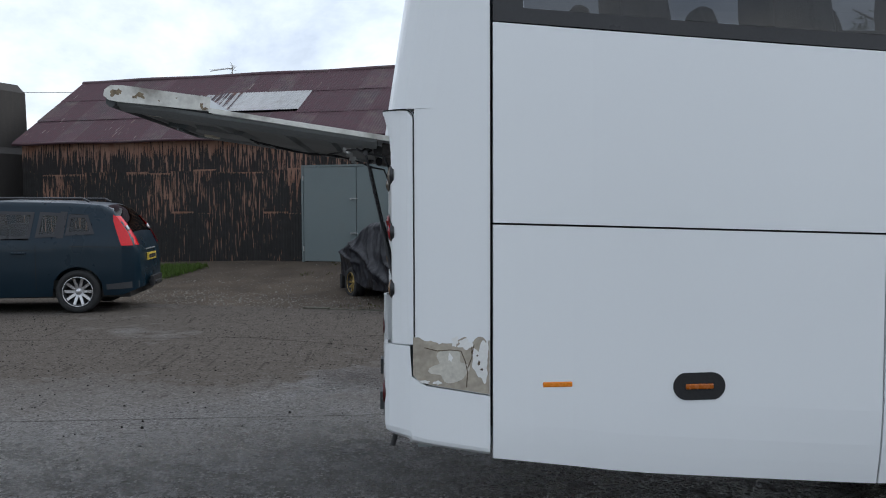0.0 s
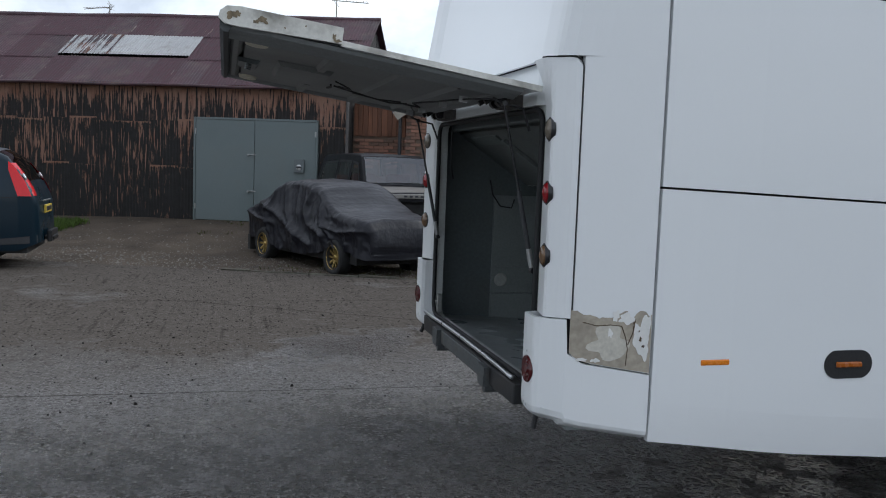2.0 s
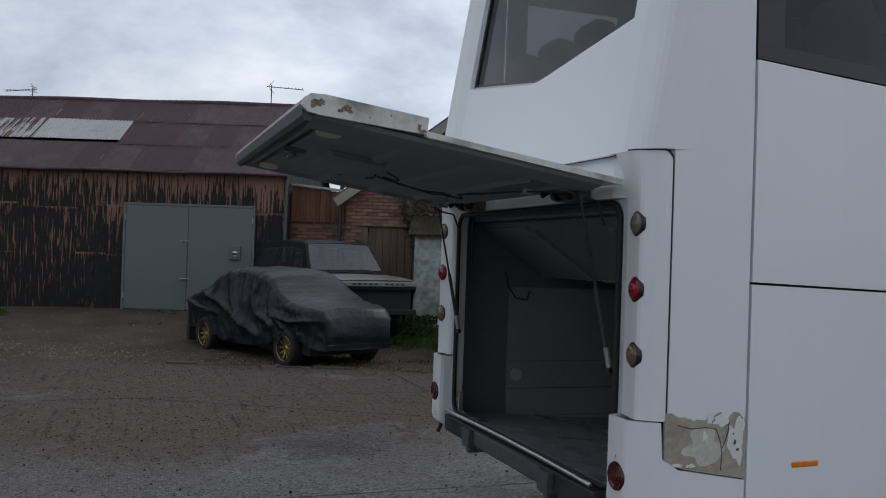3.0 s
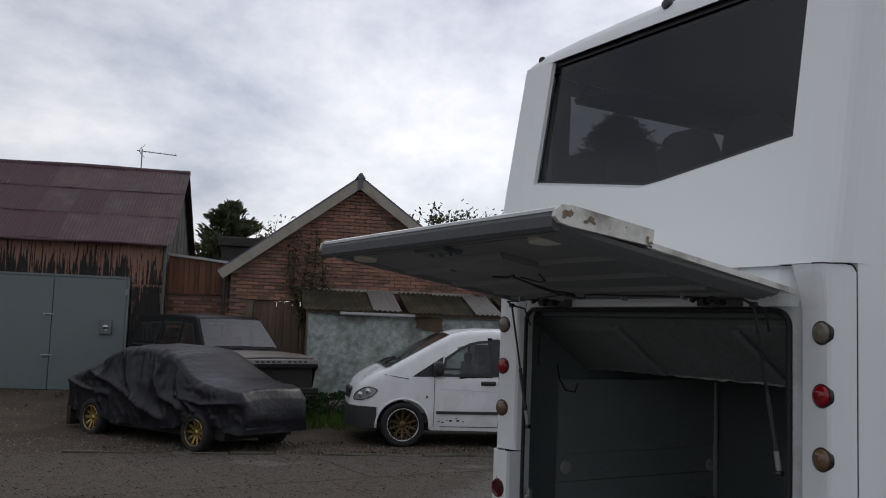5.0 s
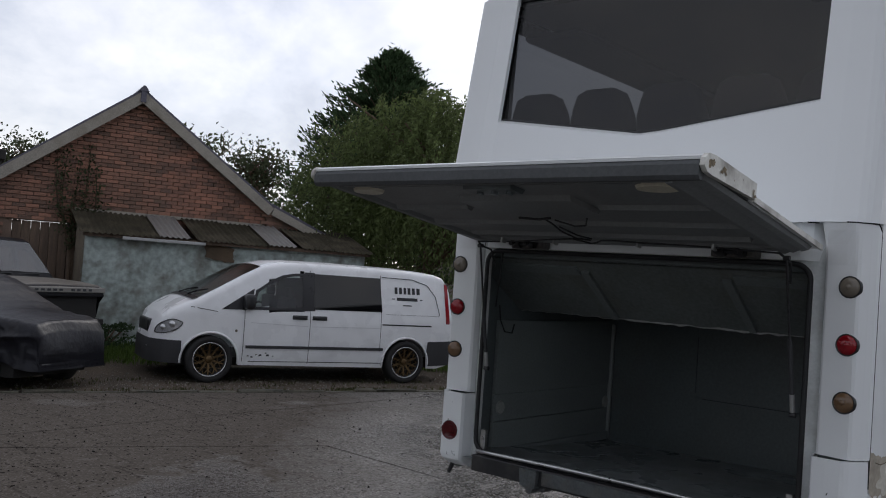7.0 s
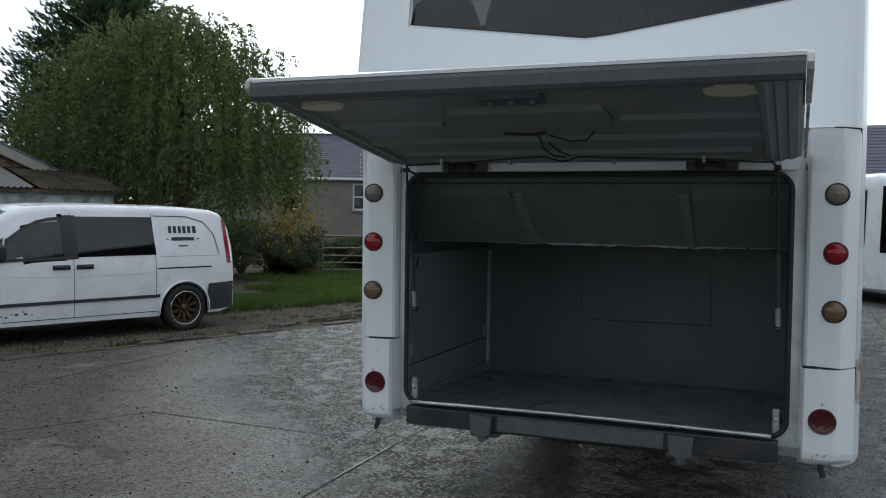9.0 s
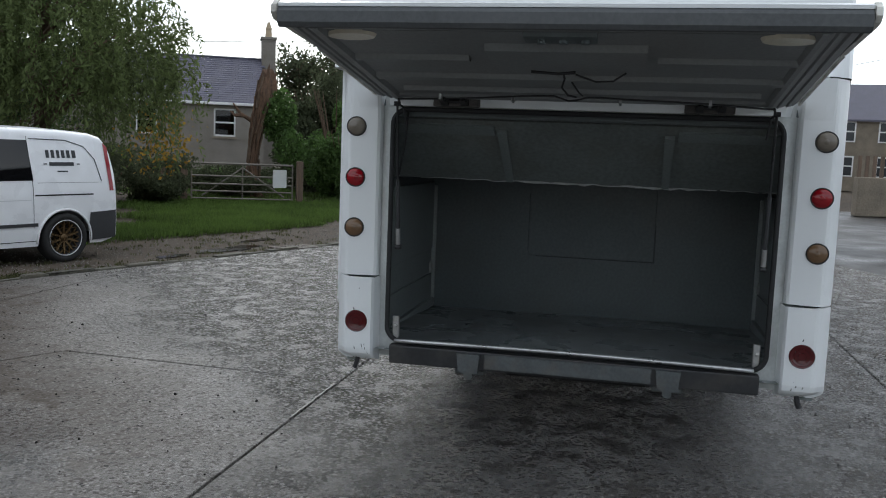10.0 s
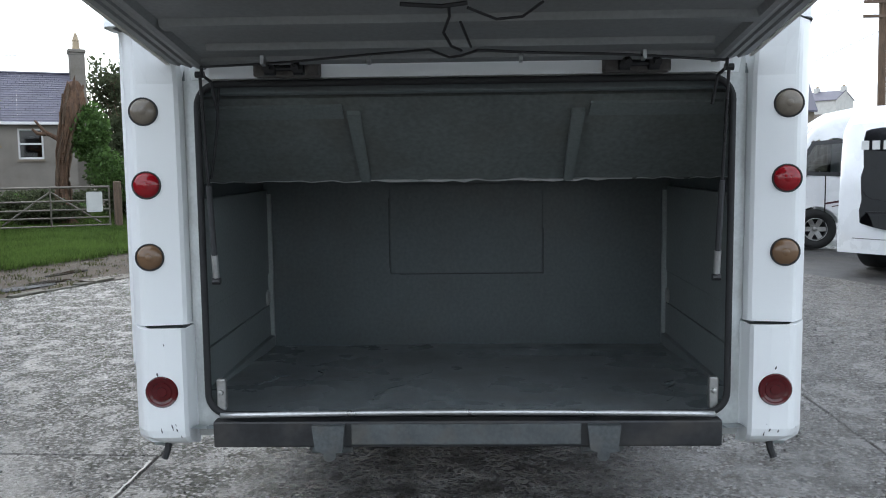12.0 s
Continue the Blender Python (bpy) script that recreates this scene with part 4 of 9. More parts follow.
bm = bmesh.new()
patch(bm, lambda u, v: (u, v, bay_z(u) + 0.004 * math.sin(7 * u + 3 * v)), span(0.06, 2.11, 12), span(-1.205, 1.205, 12))
boot_floor = part("boot_floor", bm, BAY_FLOOR, coach, label="scuffed grey boot floor")
random.seed(14)
for y0, y1, x0, x1 in ((0.42, 0.16, 0.55, 1.25), (0.78, 0.72, 0.75, 1.3), (-0.86, -0.95, 0.5, 0.95), (0.98, 0.9, 0.9, 1.15)):
    bm = bmesh.new()
    tube(bm, [(x0 + (x1 - x0) * t, y0 + (y1 - y0) * t + random.uniform(-0.03, 0.03), bay_z(x0 + (x1 - x0) * t) + 0.001) for t in span(0, 1, 9)], 0.002, 4, [random.uniform(0.0035, 0.005) for _ in range(10)])
    part("floor_scrape", bm, BAY, boot_floor)
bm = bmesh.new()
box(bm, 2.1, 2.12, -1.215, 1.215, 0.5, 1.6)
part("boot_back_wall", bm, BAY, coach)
bm = bmesh.new()
box(bm, 2.094, 2.1, -0.455, 0.455, 0.985, 1.52, 0.003)
cover_plate = part("boot_back_cover", bm, BAY, coach)
for y0, y1, z0, z1 in ((-0.462, 0.40, 0.979, 0.984), (-0.461, -0.457, 0.984, 1.25), (0.457, 0.460, 1.02, 1.44)):
    bm = bmesh.new()
    box(bm, 2.0955, 2.0995, y0, y1, z0, z1)
    part("cover_seam", bm, mat("grimy_seam", (0.055, 0.063, 0.065), rough=0.7, var=0.3, scale=20, bump=0), cover_plate)
bm = bmesh.new()
patch(bm, lambda u, v: (0.80 - 0.50 * v, u, 1.572 + 0.335 * v), span(-1.205, 1.205, 6), span(0, 1, 3), lambda u, v: (0.4, 0, 0.9), 0.02)
slope = part("boot_upper_slope", bm, BAY_UPPER, coach, label="sloping grey panel under the cabin floor")
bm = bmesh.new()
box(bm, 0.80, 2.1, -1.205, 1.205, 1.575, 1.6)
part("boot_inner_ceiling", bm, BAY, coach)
random.seed(8)
bm = bmesh.new()
pts = []
for i in range(49):
    y = -1.18 + 2.36 * i / 48
    pts.append((0.796, y, 1.571 + random.uniform(-0.005, 0.005)))
tube(bm, pts, 0.009, 6, [random.choice((0.0025, 0.004, 0.008)) if -0.6 < p[1] < 0.55 else 0.0025 for p in pts])
part("torn_edge_trim", bm, ALU, coach, label="torn pale edging strip")
for y, top in ((0.436, 0.427), (-0.458, -0.445)):
    bm = bmesh.new()
    prism(bm, [(-0.02, 0.03), (0.02, 0.03), (0.026, 0.86), (-0.026, 0.86)], lambda p, d, y=y, top=top: (0.80 - 0.50 * p[1] - 0.5 * d, y + (top - y) * p[1] + p[0], 1.572 + 0.335 * p[1] - 0.75 * d), 0.022)
    part("boot_rib", bm, BAY_RIB, slope)
for y0, y1 in ((0.47, 1.02), (-1.02, -0.49)):
    bm = bmesh.new()
    prism(bm, [(y0, 0.80), (y1, 0.80), (y1, 0.93), (y0, 0.93)], lambda p, d: (0.80 - 0.50 * p[1] - 0.5 * d, p[0], 1.572 + 0.335 * p[1] - 0.75 * d), 0.014)
    part("boot_top_strip", bm, BAY_RIB, slope)
bm = bmesh.new()
box(bm, 0.2, 0.26, -1.18, 1.18, 1.915, 1.97, 0.008)
part("roof_rail", bm, BAY, coach)
for s in (-1, 1):
    def side_box(bm, x0, x1, a, b, z0, z1, bevel=0.0, s=s):
        box(bm, x0, x1, min(s * a, s * b), max(s * a, s * b), z0, z1, bevel, 2 if bevel else 1)
    bm = bmesh.new()
    prism(bm, [(0.155, 0.64), (2.1, 0.5), (2.1, 2.0), (0.155, 2.0)], lambda p, d, s=s: (p[0], s * (1.206 + d), p[1]), 0.01)
    part("boot_side_wall", bm, BAY, coach)
    bm = bmesh.new()
    side_box(bm, 0.56, 2.07, 1.178, 1.206, 0.995, 1.495, 0.004)
    part("boot_side_panel", bm, BAY_LIGHT, coach, label="pale grey board lining the boot side")
    bm = bmesh.new()
    side_box(bm, 0.56, 2.07, 1.184, 1.206, 0.81, 0.993, 0.003)
    ch = part("boot_side_channel", bm, BAY_LIGHT, coach)
    for x in (0.63, 2.03):
        bm = bmesh.new()
        lathe(bm, [(0, 0.012), (0.038, 0.01), (0.048, 0.0)], (x, s * 1.184, 0.925 - 0.035 * x), (0, -s, 0), 18)
        part("round_cap", bm, mat("dull_plastic_cap", (0.42, 0.43, 0.41), rough=0.5, var=0.15, dirt=0.3), ch)
    bm = bmesh.new()
    side_box(bm, 0.56, 2.07, 1.178, 1.206, 0.60, 0.807, 0.004)
    side_box(bm, 0.18, 2.05, 1.15, 1.206, 0.56, 0.625, 0.006)
    part("boot_side_kick", bm, BAY_LIGHT, coach)
    bm = bmesh.new()
    side_box(bm, 2.06, 2.085, 1.155, 1.205, 0.56, 1.47, 0.004)
    part("boot_side_flange", bm, mat("pale_grey_flange", (0.36, 0.39, 0.38), rough=0.5, var=0.15, dirt=0.2), coach)
    bm = bmesh.new()
    box(bm, 0.11, 0.14, min(s * 0.9, s * 0.935), max(s * 0.9, s * 0.935), 0.72, 0.84, 0.004)
    lathe(bm, [(0, 0.012), (0.01, 0.01), (0.012, 0)], (0.11, s * 0.918, 0.79), (-1, 0, 0), 8)
    part("latch_plate", bm, STEEL, coach)
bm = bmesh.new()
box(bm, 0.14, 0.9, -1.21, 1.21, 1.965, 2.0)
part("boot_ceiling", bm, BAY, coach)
bm = bmesh.new()
tube(bm, [(0.17, 0.90, 1.95), (0.17, 0.91, 1.8), (0.18, 0.93, 1.68), (0.2, 0.95, 1.6)], 0.005, 6)
part("hanging_cable", bm, WIRE, coach)
bm = bmesh.new()
tube(bm, [(0.52, 1.16, 1.6), (0.54, 1.16, 1.5), (0.6, 1.165, 1.42), (0.68, 1.165, 1.41), (0.7, 1.165, 1.47)], 0.005, 6)
part("hanging_cable", bm, WIRE, coach)
# surround of the opening, as one frame with a rounded opening
def rounded(w, z0, z1, r, n=6):
    out = []
    for cx, cz, a0 in ((w - r, z1 - r, 0), (-w + r, z1 - r, 90), (-w + r, z0 + r, 180), (w - r, z0 + r, 270)):
        for i in range(n + 1):
            a = radians(a0 + 90 * i / n)
            out.append((cx + r * math.cos(a), cz + r * math.sin(a)))
    return out


inner = rounded(0.972, 0.695, 1.958, 0.085)
outer = []
for y, z in inner:
    outer.append((max(-1.02, min(1.02, y * 1.2)), 2.04 if z > 1.5 and abs(y) < 0.95 else (0.612 if z < 0.9 and abs(y) < 0.95 else z)))
for k, (y, z) in enumerate(outer):
    if abs(inner[k][0]) > 0.885:
        outer[k] = (math.copysign(1.025, y), 2.04 if inner[k][1] > 1.86 else (0.612 if inner[k][1] < 0.78 else inner[k][1]))
bm = bmesh.new()
va = [bm.verts.new((0.112, y, z)) for y, z in inner]
vb = [bm.verts.new((0.112 if abs(y) < 1.0 else 0.146, y, z)) for y, z in outer]
vc = [bm.verts.new((0.16, y, z)) for y, z in inner]
for i in range(len(inner)):
    j = (i + 1) % len(inner)
    bm.faces.new((va[i], va[j], vb[j], vb[i]))
    bm.faces.new((va[j], va[i], vc[i], vc[j]))
bmesh.ops.remove_doubles(bm, verts=bm.verts, dist=1e-4)
part("boot_surround", bm, SURROUND, coach, label="grey-white painted boot surround")
bm = bmesh.new()
ring = rounded(0.962, 0.707, 1.948, 0.08, 8)
loop = [(0.1, y, z) for y, z in ring]
tube(bm, loop + loop[:2], 0.013, 8)
part("rubber_seal", bm, RUBBER, coach, smooth=True)
bm = bmesh.new()
tube(bm, [(0.03, y, 0.722 + 0.012 * math.cos(y * 1.6)) for y in span(-0.9, 0.9, 16)], 0.011, 8)
part("sill_strip", bm, ALU, coach, label="bowed aluminium sill strip", smooth=True)
bm = bmesh.new()
box(bm, 0.03, 0.09, -0.93, 0.93, 0.60, 0.70, 0.008, 2)
part("rear_beam", bm, BEAM, coach)
bm = bmesh.new()
box(bm, 0.022, 0.03, -0.42, 0.42, 0.612, 0.69, 0.003)
part("beam_plate", bm, mat("rubbed_grey_paint", (0.09, 0.10, 0.103), rough=0.45, var=0.35, scale=6, dirt=0.5, dirt_scale=9), coach, label="grey plate with rubbed paint")
for y in (0.5, -0.5):
    bm = bmesh.new()
    prism(bm, [(-0.06, 0.69), (0.06, 0.69), (0.05, 0.60), (0.02, 0.585), (-0.05, 0.59)], lambda p, d, y=y: (0.0 + d, y + p[0], p[1]), 0.05)
    rod(bm, (0.02, y, 0.572), (0.10, y, 0.572), 0.024, seg=10)
    box(bm, 0.06, 0.3, y - 0.08, y + 0.08, 0.565, 0.6, 0.01)
    part("towing_bracket", bm, MATS["rubbed_grey_paint"], coach)
bm = bmesh.new()
box(bm, 1.0, 2.15, -1.1, 1.1, 0.49, 0.53)
box(bm, 0.3, 1.0, -0.9, 0.9, 0.56, 0.6)
box(bm, 2.15, 11.4, -1.12, 1.12, 0.5, 0.62)
box(bm, 0.9, 2.6, -0.45, 0.45, 0.36, 0.5, 0.03)
rod(bm, (3.65, -1.1, 0.5), (3.65, 1.1, 0.5), 0.12)
rod(bm, (9.3, -1.1, 0.5), (9.3, 1.1, 0.5), 0.1)
part("underbody", bm, UNDER, coach)
for xc in (3.65, 9.3):
    for s in (-1, 1):
        bm = bmesh.new()
        lathe(bm, [(0.28, -0.14), (0.46, -0.14), (0.5, -0.1), (0.5, 0.1), (0.46, 0.14), (0.28, 0.14)], (xc, s * 1.06, 0.465), (0, s, 0), 28)
        w = part("wheel", bm, TYRE, coach, smooth=True)
        bm = bmesh.new()
        lathe(bm, [(0.28, 0.12), (0.25, 0.06), (0.14, 0.02), (0.1, 0.1), (0, 0.1)], (xc, s * 1.06, 0.465), (0, s, 0), 24)
        part("rim", bm, STEEL, w, smooth=True)

# hatch, raised: d runs from the hinge to the free edge, n stands off its outer face
HX, HZ = 0.045, 2.012
HD = Vector((-1.33, 0, 0.198)).normalized()
HN = Vector((HD.z, 0, -HD.x))


def hatch_pt(d, n, y):
    p = Vector((HX, y, HZ)) + HD * d + HN * n
    return (p.x, p.y, p.z)


hatch = new("boot_hatch")
hatch.parent = coach
hatch["label"] = "open boot hatch, white outside and grey inside"
bm = bmesh.new()
SKIN = [(-0.025, 0.014), (-0.025, 0.03), (0.4, 0.032), (0.868, 0.034), (0.872, 0.08), (0.89, 0.087), (1.28, 0.078), (1.33, 0.072), (1.352, 0.06), (1.348, 0.048), (1.28, 0.06), (0.89, 0.066), (0.868, 0.018), (0.84, 0.012)]
prism(bm, SKIN, lambda p, d: hatch_pt(p[0], p[1], -1.0 + d), 2.04)
part("outer_skin", bm, WHITE, hatch)
bm = bmesh.new()
prism(bm, [(0.875, 0.014), (0.9, 0.064), (1.28, 0.059), (1.345, 0.047), (1.357, 0.028), (1.352, -0.012), (1.335, -0.026), (1.315, -0.024), (1.30, 0.014)], lambda p, d: hatch_pt(p[0], p[1], -0.998 + d), 2.036)
part("edge_moulding", bm, mat("dark_grey_moulding", (0.10, 0.105, 0.108), rough=0.7, spec=0.25, var=0.15), hatch, label="dark grey edge moulding")
for s in (-1, 1):
    bm = bmesh.new()
    y0 = -1.022 if s < 0 else 1.042
    prism(bm, [(0.864, 0.022), (0.867, 0.088), (1.28, 0.082), (1.335, 0.074), (1.36, 0.05), (1.362, 0.022), (1.335, 0.004), (1.29, 0.002)], lambda p, d, y0=y0: hatch_pt(p[0], p[1], y0 + d), 0.02)
    prism(bm, [(-0.025, 0.008), (-0.025, 0.033), (0.4, 0.035), (0.864, 0.037), (0.864, 0.014)], lambda p, d, y0=y0: hatch_pt(p[0], p[1], y0 + d + 0.004), 0.012)
    cap = part("end_cap", bm, DIRTY_WHITE, hatch, label="stained scuffed white end cap")
    random.seed(17)
    out = y0 - 0.0012 if s < 0 else y0 + 0.0212
    for si, (cd, cn, rd, rn) in enumerate(((1.312, 0.042, 0.022, 0.015), (1.29, 0.05, 0.012, 0.010), (1.19, 0.048, 0.018, 0.013), (1.215, 0.036, 0.012, 0.007), (0.885, 0.03, 0.014, 0.007), (0.90, 0.042, 0.008, 0.012), (1.10, 0.035, 0.004, 0.003), (1.02, 0.06, 0.004, 0.003))):
        ph = [random.uniform(0, 6.28) for _ in range(4)]
        bm = bmesh.new()
        ring = []
        for t in span(0, 2 * math.pi, 25)[:-1]:
            k = 1 + sum(0.16 * math.sin((i + 2) * t + ph[i]) for i in range(4))
            ring.append(bm.verts.new(hatch_pt(cd + rd * k * math.cos(t), cn + rn * k * math.sin(t), out - 0.0006 * si if s < 0 else out + 0.0006 * si)))
        bm.faces.new(ring if s < 0 else ring[::-1])
        part("stain", bm, mat("brown_grime", (0.23, 0.18, 0.115), rough=0.85, var=0.35, scale=40, bump=0.05), cap)
for d0, d1, n0 in ((0.05, 0.15, -0.022), (1.25, 1.312, -0.016)):
    bm = bmesh.new()
    prism(bm, [(d0, 0.011), (d1, 0.011), (d1 - 0.02, n0), (d0 + 0.02, n0)], lambda p, d: hatch_pt(p[0], p[1], -0.87 + d), 1.76)
    part("cross_frame", bm, HATCH_IN, hatch)
FRAME = [(0.0, 0.011), (0.012, -0.006), (0.045, -0.016), (0.052, -0.010), (0.085, -0.024), (0.092, -0.018), (0.118, -0.030), (0.138, -0.030), (0.152, -0.006), (0.152, 0.011)]
for edge, way in ((-0.992, 1), (1.032, -1)):
    bm = bmesh.new()
    prism(bm, [(edge + way * a, n) for a, n in FRAME], lambda p, d: hatch_pt(0.05 + d, p[1], p[0]), 1.262)
    part("side_frame", bm, HATCH_IN, hatch)
bm = bmesh.new()
prism(bm, [(0.1, 0.01), (1.24, 0.01), (1.24, -0.01), (0.1, -0.01)], lambda p, d: hatch_pt(p[0], p[1], -0.87 + d), 1.76)
part("inner_panel", bm, HATCH_IN, hatch)
bm = bmesh.new()
for d0, d1, y0, y1 in ((0.5, 0.58, -0.86, 0.88), (0.84, 0.9, -0.86, -0.34), (0.84, 0.9, 0.40, 0.88), (0.27, 0.31, -0.8, 0.82)):
    prism(bm, [(d0, -0.009), (d1, -0.009), (d1 - 0.015, -0.03), (d0 + 0.015, -0.03)], lambda p, d, y0=y0: hatch_pt(p[0], p[1], y0 + d), y1 - y0)
part("stiffening_rib", bm, HATCH_IN, hatch)
bm = bmesh.new()
prism(bm, [(0.80, -0.009), (1.08, -0.009), (1.06, -0.035), (0.82, -0.035)], lambda p, d: hatch_pt(p[0], p[1], -0.30 + d), 0.61)
part("centre_cover", bm, HATCH_IN, hatch)
bm = bmesh.new()
prism(bm, [(1.155, -0.009), (1.27, -0.009), (1.26, -0.032), (1.17, -0.032)], lambda p, d: hatch_pt(p[0], p[1], -0.12 + d), 0.26)
for k in range(3):
    a, b = hatch_pt(1.21, -0.03, -0.08 + 0.08 * k), hatch_pt(1.21, -0.045, -0.08 + 0.08 * k)
    rod(bm, a, b, 0.016, seg=8)
part("hatch_lock", bm, BAY, hatch)
for y in (-0.77, 0.80):
    bm = bmesh.new()
    c = Vector(hatch_pt(1.195, -0.018, y))
    xa, ya = HD, Vector((0, 1, 0))
    ring = [c + xa * 0.055 * math.cos(t) + ya * 0.10 * math.sin(t) for t in span(0, 2 * math.pi, 24)[:-1]]
    a = [bm.verts.new(p + HN * 0.012) for p in ring]
    b = [bm.verts.new(c + (p - c) * 0.9 - HN * 0.005) for p in ring]
    for i in range(24):
        j = (i + 1) % 24
        bm.faces.new((a[i], a[j], b[j], b[i]))
    bm.faces.new(b)
    part("interior_lamp", bm, mat("cream_lamp_lens", (0.78, 0.73, 0.58), rough=0.35, var=0.1, dirt=0.2), hatch, label="cream oval lamp lens")
CAB = [hatch_pt(interp(abs(y), [(0, 0.33), (0.5, 0.22), (0.88, 0.15)]) + 0.012 * math.sin(9 * y), -0.045, y) for y in span(-0.88, -0.1, 14)]
CAB += [hatch_pt(0.34, -0.055, -0.05), hatch_pt(0.30, -0.06, 0.0), hatch_pt(0.28, -0.06, 0.04), hatch_pt(0.36, -0.055, 0.10)]
CAB += [hatch_pt(interp(abs(y), [(0, 0.33), (0.5, 0.22), (0.88, 0.15)]) + 0.012 * math.sin(7 * y), -0.045, y) for y in span(0.18, 0.88, 14)]
cables = [(CAB, 0.0045)]
cables.append(([hatch_pt(0.36, -0.06, 0.0), hatch_pt(0.45, -0.07, 0.03), hatch_pt(0.56, -0.06, 0.05), hatch_pt(0.68, -0.05, 0.03), hatch_pt(0.76, -0.042, 0.03)], 0.0045))
cables.append(([hatch_pt(0.40, -0.06, -0.03), hatch_pt(0.52, -0.07, -0.02), hatch_pt(0.66, -0.06, 0.0)], 0.004))
cables.append(([hatch_pt(0.74, -0.045, -0.02), hatch_pt(0.68, -0.06, -0.1), hatch_pt(0.70, -0.06, -0.17), hatch_pt(0.78, -0.045, -0.22)], 0.004))
cables.append(([hatch_pt(0.78, -0.045, 0.16), hatch_pt(0.77, -0.05, 0.05), hatch_pt(0.78, -0.045, -0.02)], 0.006))
for y in (-0.88, 0.88):
    cables.append(([hatch_pt(0.15, -0.045, y), hatch_pt(0.1, -0.06, y * 1.015), (0.03, y * 1.01, 1.95), (0.07, y, 1.85)], 0.006))
for path, r in cables:
    bm = bmesh.new()
    tube(bm, path, r, 6)
    part("cable", bm, WIRE, hatch)
for y in (-0.6, -0.2, 0.3, 0.65):
    bm = bmesh.new()
    prism(bm, [(0.19, -0.03), (0.23, -0.03), (0.23, -0.058), (0.19, -0.058)], lambda p, d, y=y: hatch_pt(p[0], p[1], y + d), 0.012)
    part("cable_clip", bm, ALU, hatch)
for y in (0.62, -0.61):
    bm = bmesh.new()
    box(bm, 0.02, 0.088, y - 0.115, y + 0.115, 1.965, 2.03, 0.005)
    hinge = part("hinge", bm, BROWN_BOX, coach, label="grimy two-knuckle hinge")
    bm = bmesh.new()
    for dy in (-0.05, 0.05):
        rod(bm, (0.0, y + dy - 0.018, 1.992), (0.0, y + dy + 0.018, 1.992), 0.026, seg=12)
        tube(bm, [(0.0, y + dy, 1.992), (-0.03, y + dy, 2.015), hatch_pt(0.12, -0.045, y + dy)], 0.014, 6)
    rod(bm, (0.0, y - 0.07, 1.992), (0.0, y + 0.07, 1.992), 0.011, seg=8)
    part("hinge_knuckle", bm, BLACK_TRIM, hinge)
for s in (-1, 1):
    a, b = Vector(hatch_pt(0.10, -0.06, s * 0.9)), Vector((0.10, s * 0.915, 1.22))
    mid = a + (b - a) * 0.52
    bm = bmesh.new()
    rod(bm, mid, b, 0.0105, seg=10)
    strut = part("gas_strut", bm, VAN_PLASTIC, coach)
    bm = bmesh.new()
    rod(bm, b + (mid - b) * 0.04, b + (mid - b) * 0.28, 0.0125, seg=10)
    part("strut_sleeve", bm, ALU, strut, "bare metal sleeve")
    bm = bmesh.new()
    rod(bm, a, mid, 0.006, seg=8)
    part("strut_rod", bm, BLACK_TRIM, strut)
    bm = bmesh.new()
    rod(bm, a + Vector((0, -0.015, 0)), a + Vector((0, 0.015, 0)), 0.012, seg=10)
    part("strut_end", bm, BLACK_TRIM, strut)
    bm = bmesh.new()
    rod(bm, b + Vector((0, -0.015, 0)), b + Vector((0, 0.015, 0)), 0.013, seg=10)
    part("strut_end", bm, BLACK_TRIM, strut)

# the tail stands a little wider than its pattern
for ob in [o for o in coach.children_recursive if o.type == "MESH" and o.data.users == 1]:
    for v in ob.data.vertices:
        k = min(1.0, max(0.0, (0.9 - v.co.x) / 0.6))
        v.co.y *= 1 + 0.015 * k * k * (3 - 2 * k)


# ---- corrugated shed ----
def corrugated(bm, p0, along, up, width, height, normal, pitch=0.0762, amp=0.0095, rows=1, droop=0.0):
    """A corrugated sheet from the corner p0; its waves run along `up`."""
    p0, along, up, normal = Vector(p0), Vector(along), Vector(up), Vector(normal)
    n = max(2, int(round(width / (pitch / 4))))
    cols = []
    for i in range(n + 1):
        s = width * i / n
        off = normal * (amp * math.sin(2 * math.pi * s / pitch))
        cols.append([bm.verts.new(p0 + along * s + off + up * (height * j / rows)) for j in range(rows + 1)])
    for a, b in zip(cols, cols[1:]):
        for j in range(rows):
            bm.faces.new((a[j], b[j], b[j + 1], a[j + 1]))


shed = thing("corrugated_shed", "old corrugated iron shed with peeling black paint and a maroon roof", "shed", YARD)
U0, U1, VF = -16.0, -4.18, 14.65
random.seed(11)
u = U0
k = 0
while u < U1 - 0.05:
    w = min(0.66, U1 - u)
    door_zone = -7.66 < u + w / 2 < -4.8
    rows = [(2.57, 3.36)] if door_zone else [(0.0, 1.5), (1.46, 2.56), (2.52, 3.36)]
    if not door_zone and k % 4 in (1, 2):
        rows = [(0.0, 2.52), (2.48, 3.36)]
    for z0, z1 in rows:
        bm = bmesh.new()
        lift = random.uniform(-0.008, 0.012)
        corrugated(bm, (u, VF - 0.02 + lift, z0), (1, 0, 0), (0, 0, 1), w + 0.02, z1 - z0, (0, -1, 0))
        part("wall_sheet", bm, SHED_BARE if z0 > 2.4 else SHED_PINK if random.random() < (0.45 if z0 > 1.0 else 0.2) else SHED_WALL, shed, smooth=True)
    u += 0.66
    k += 1
bm = bmesh.new()
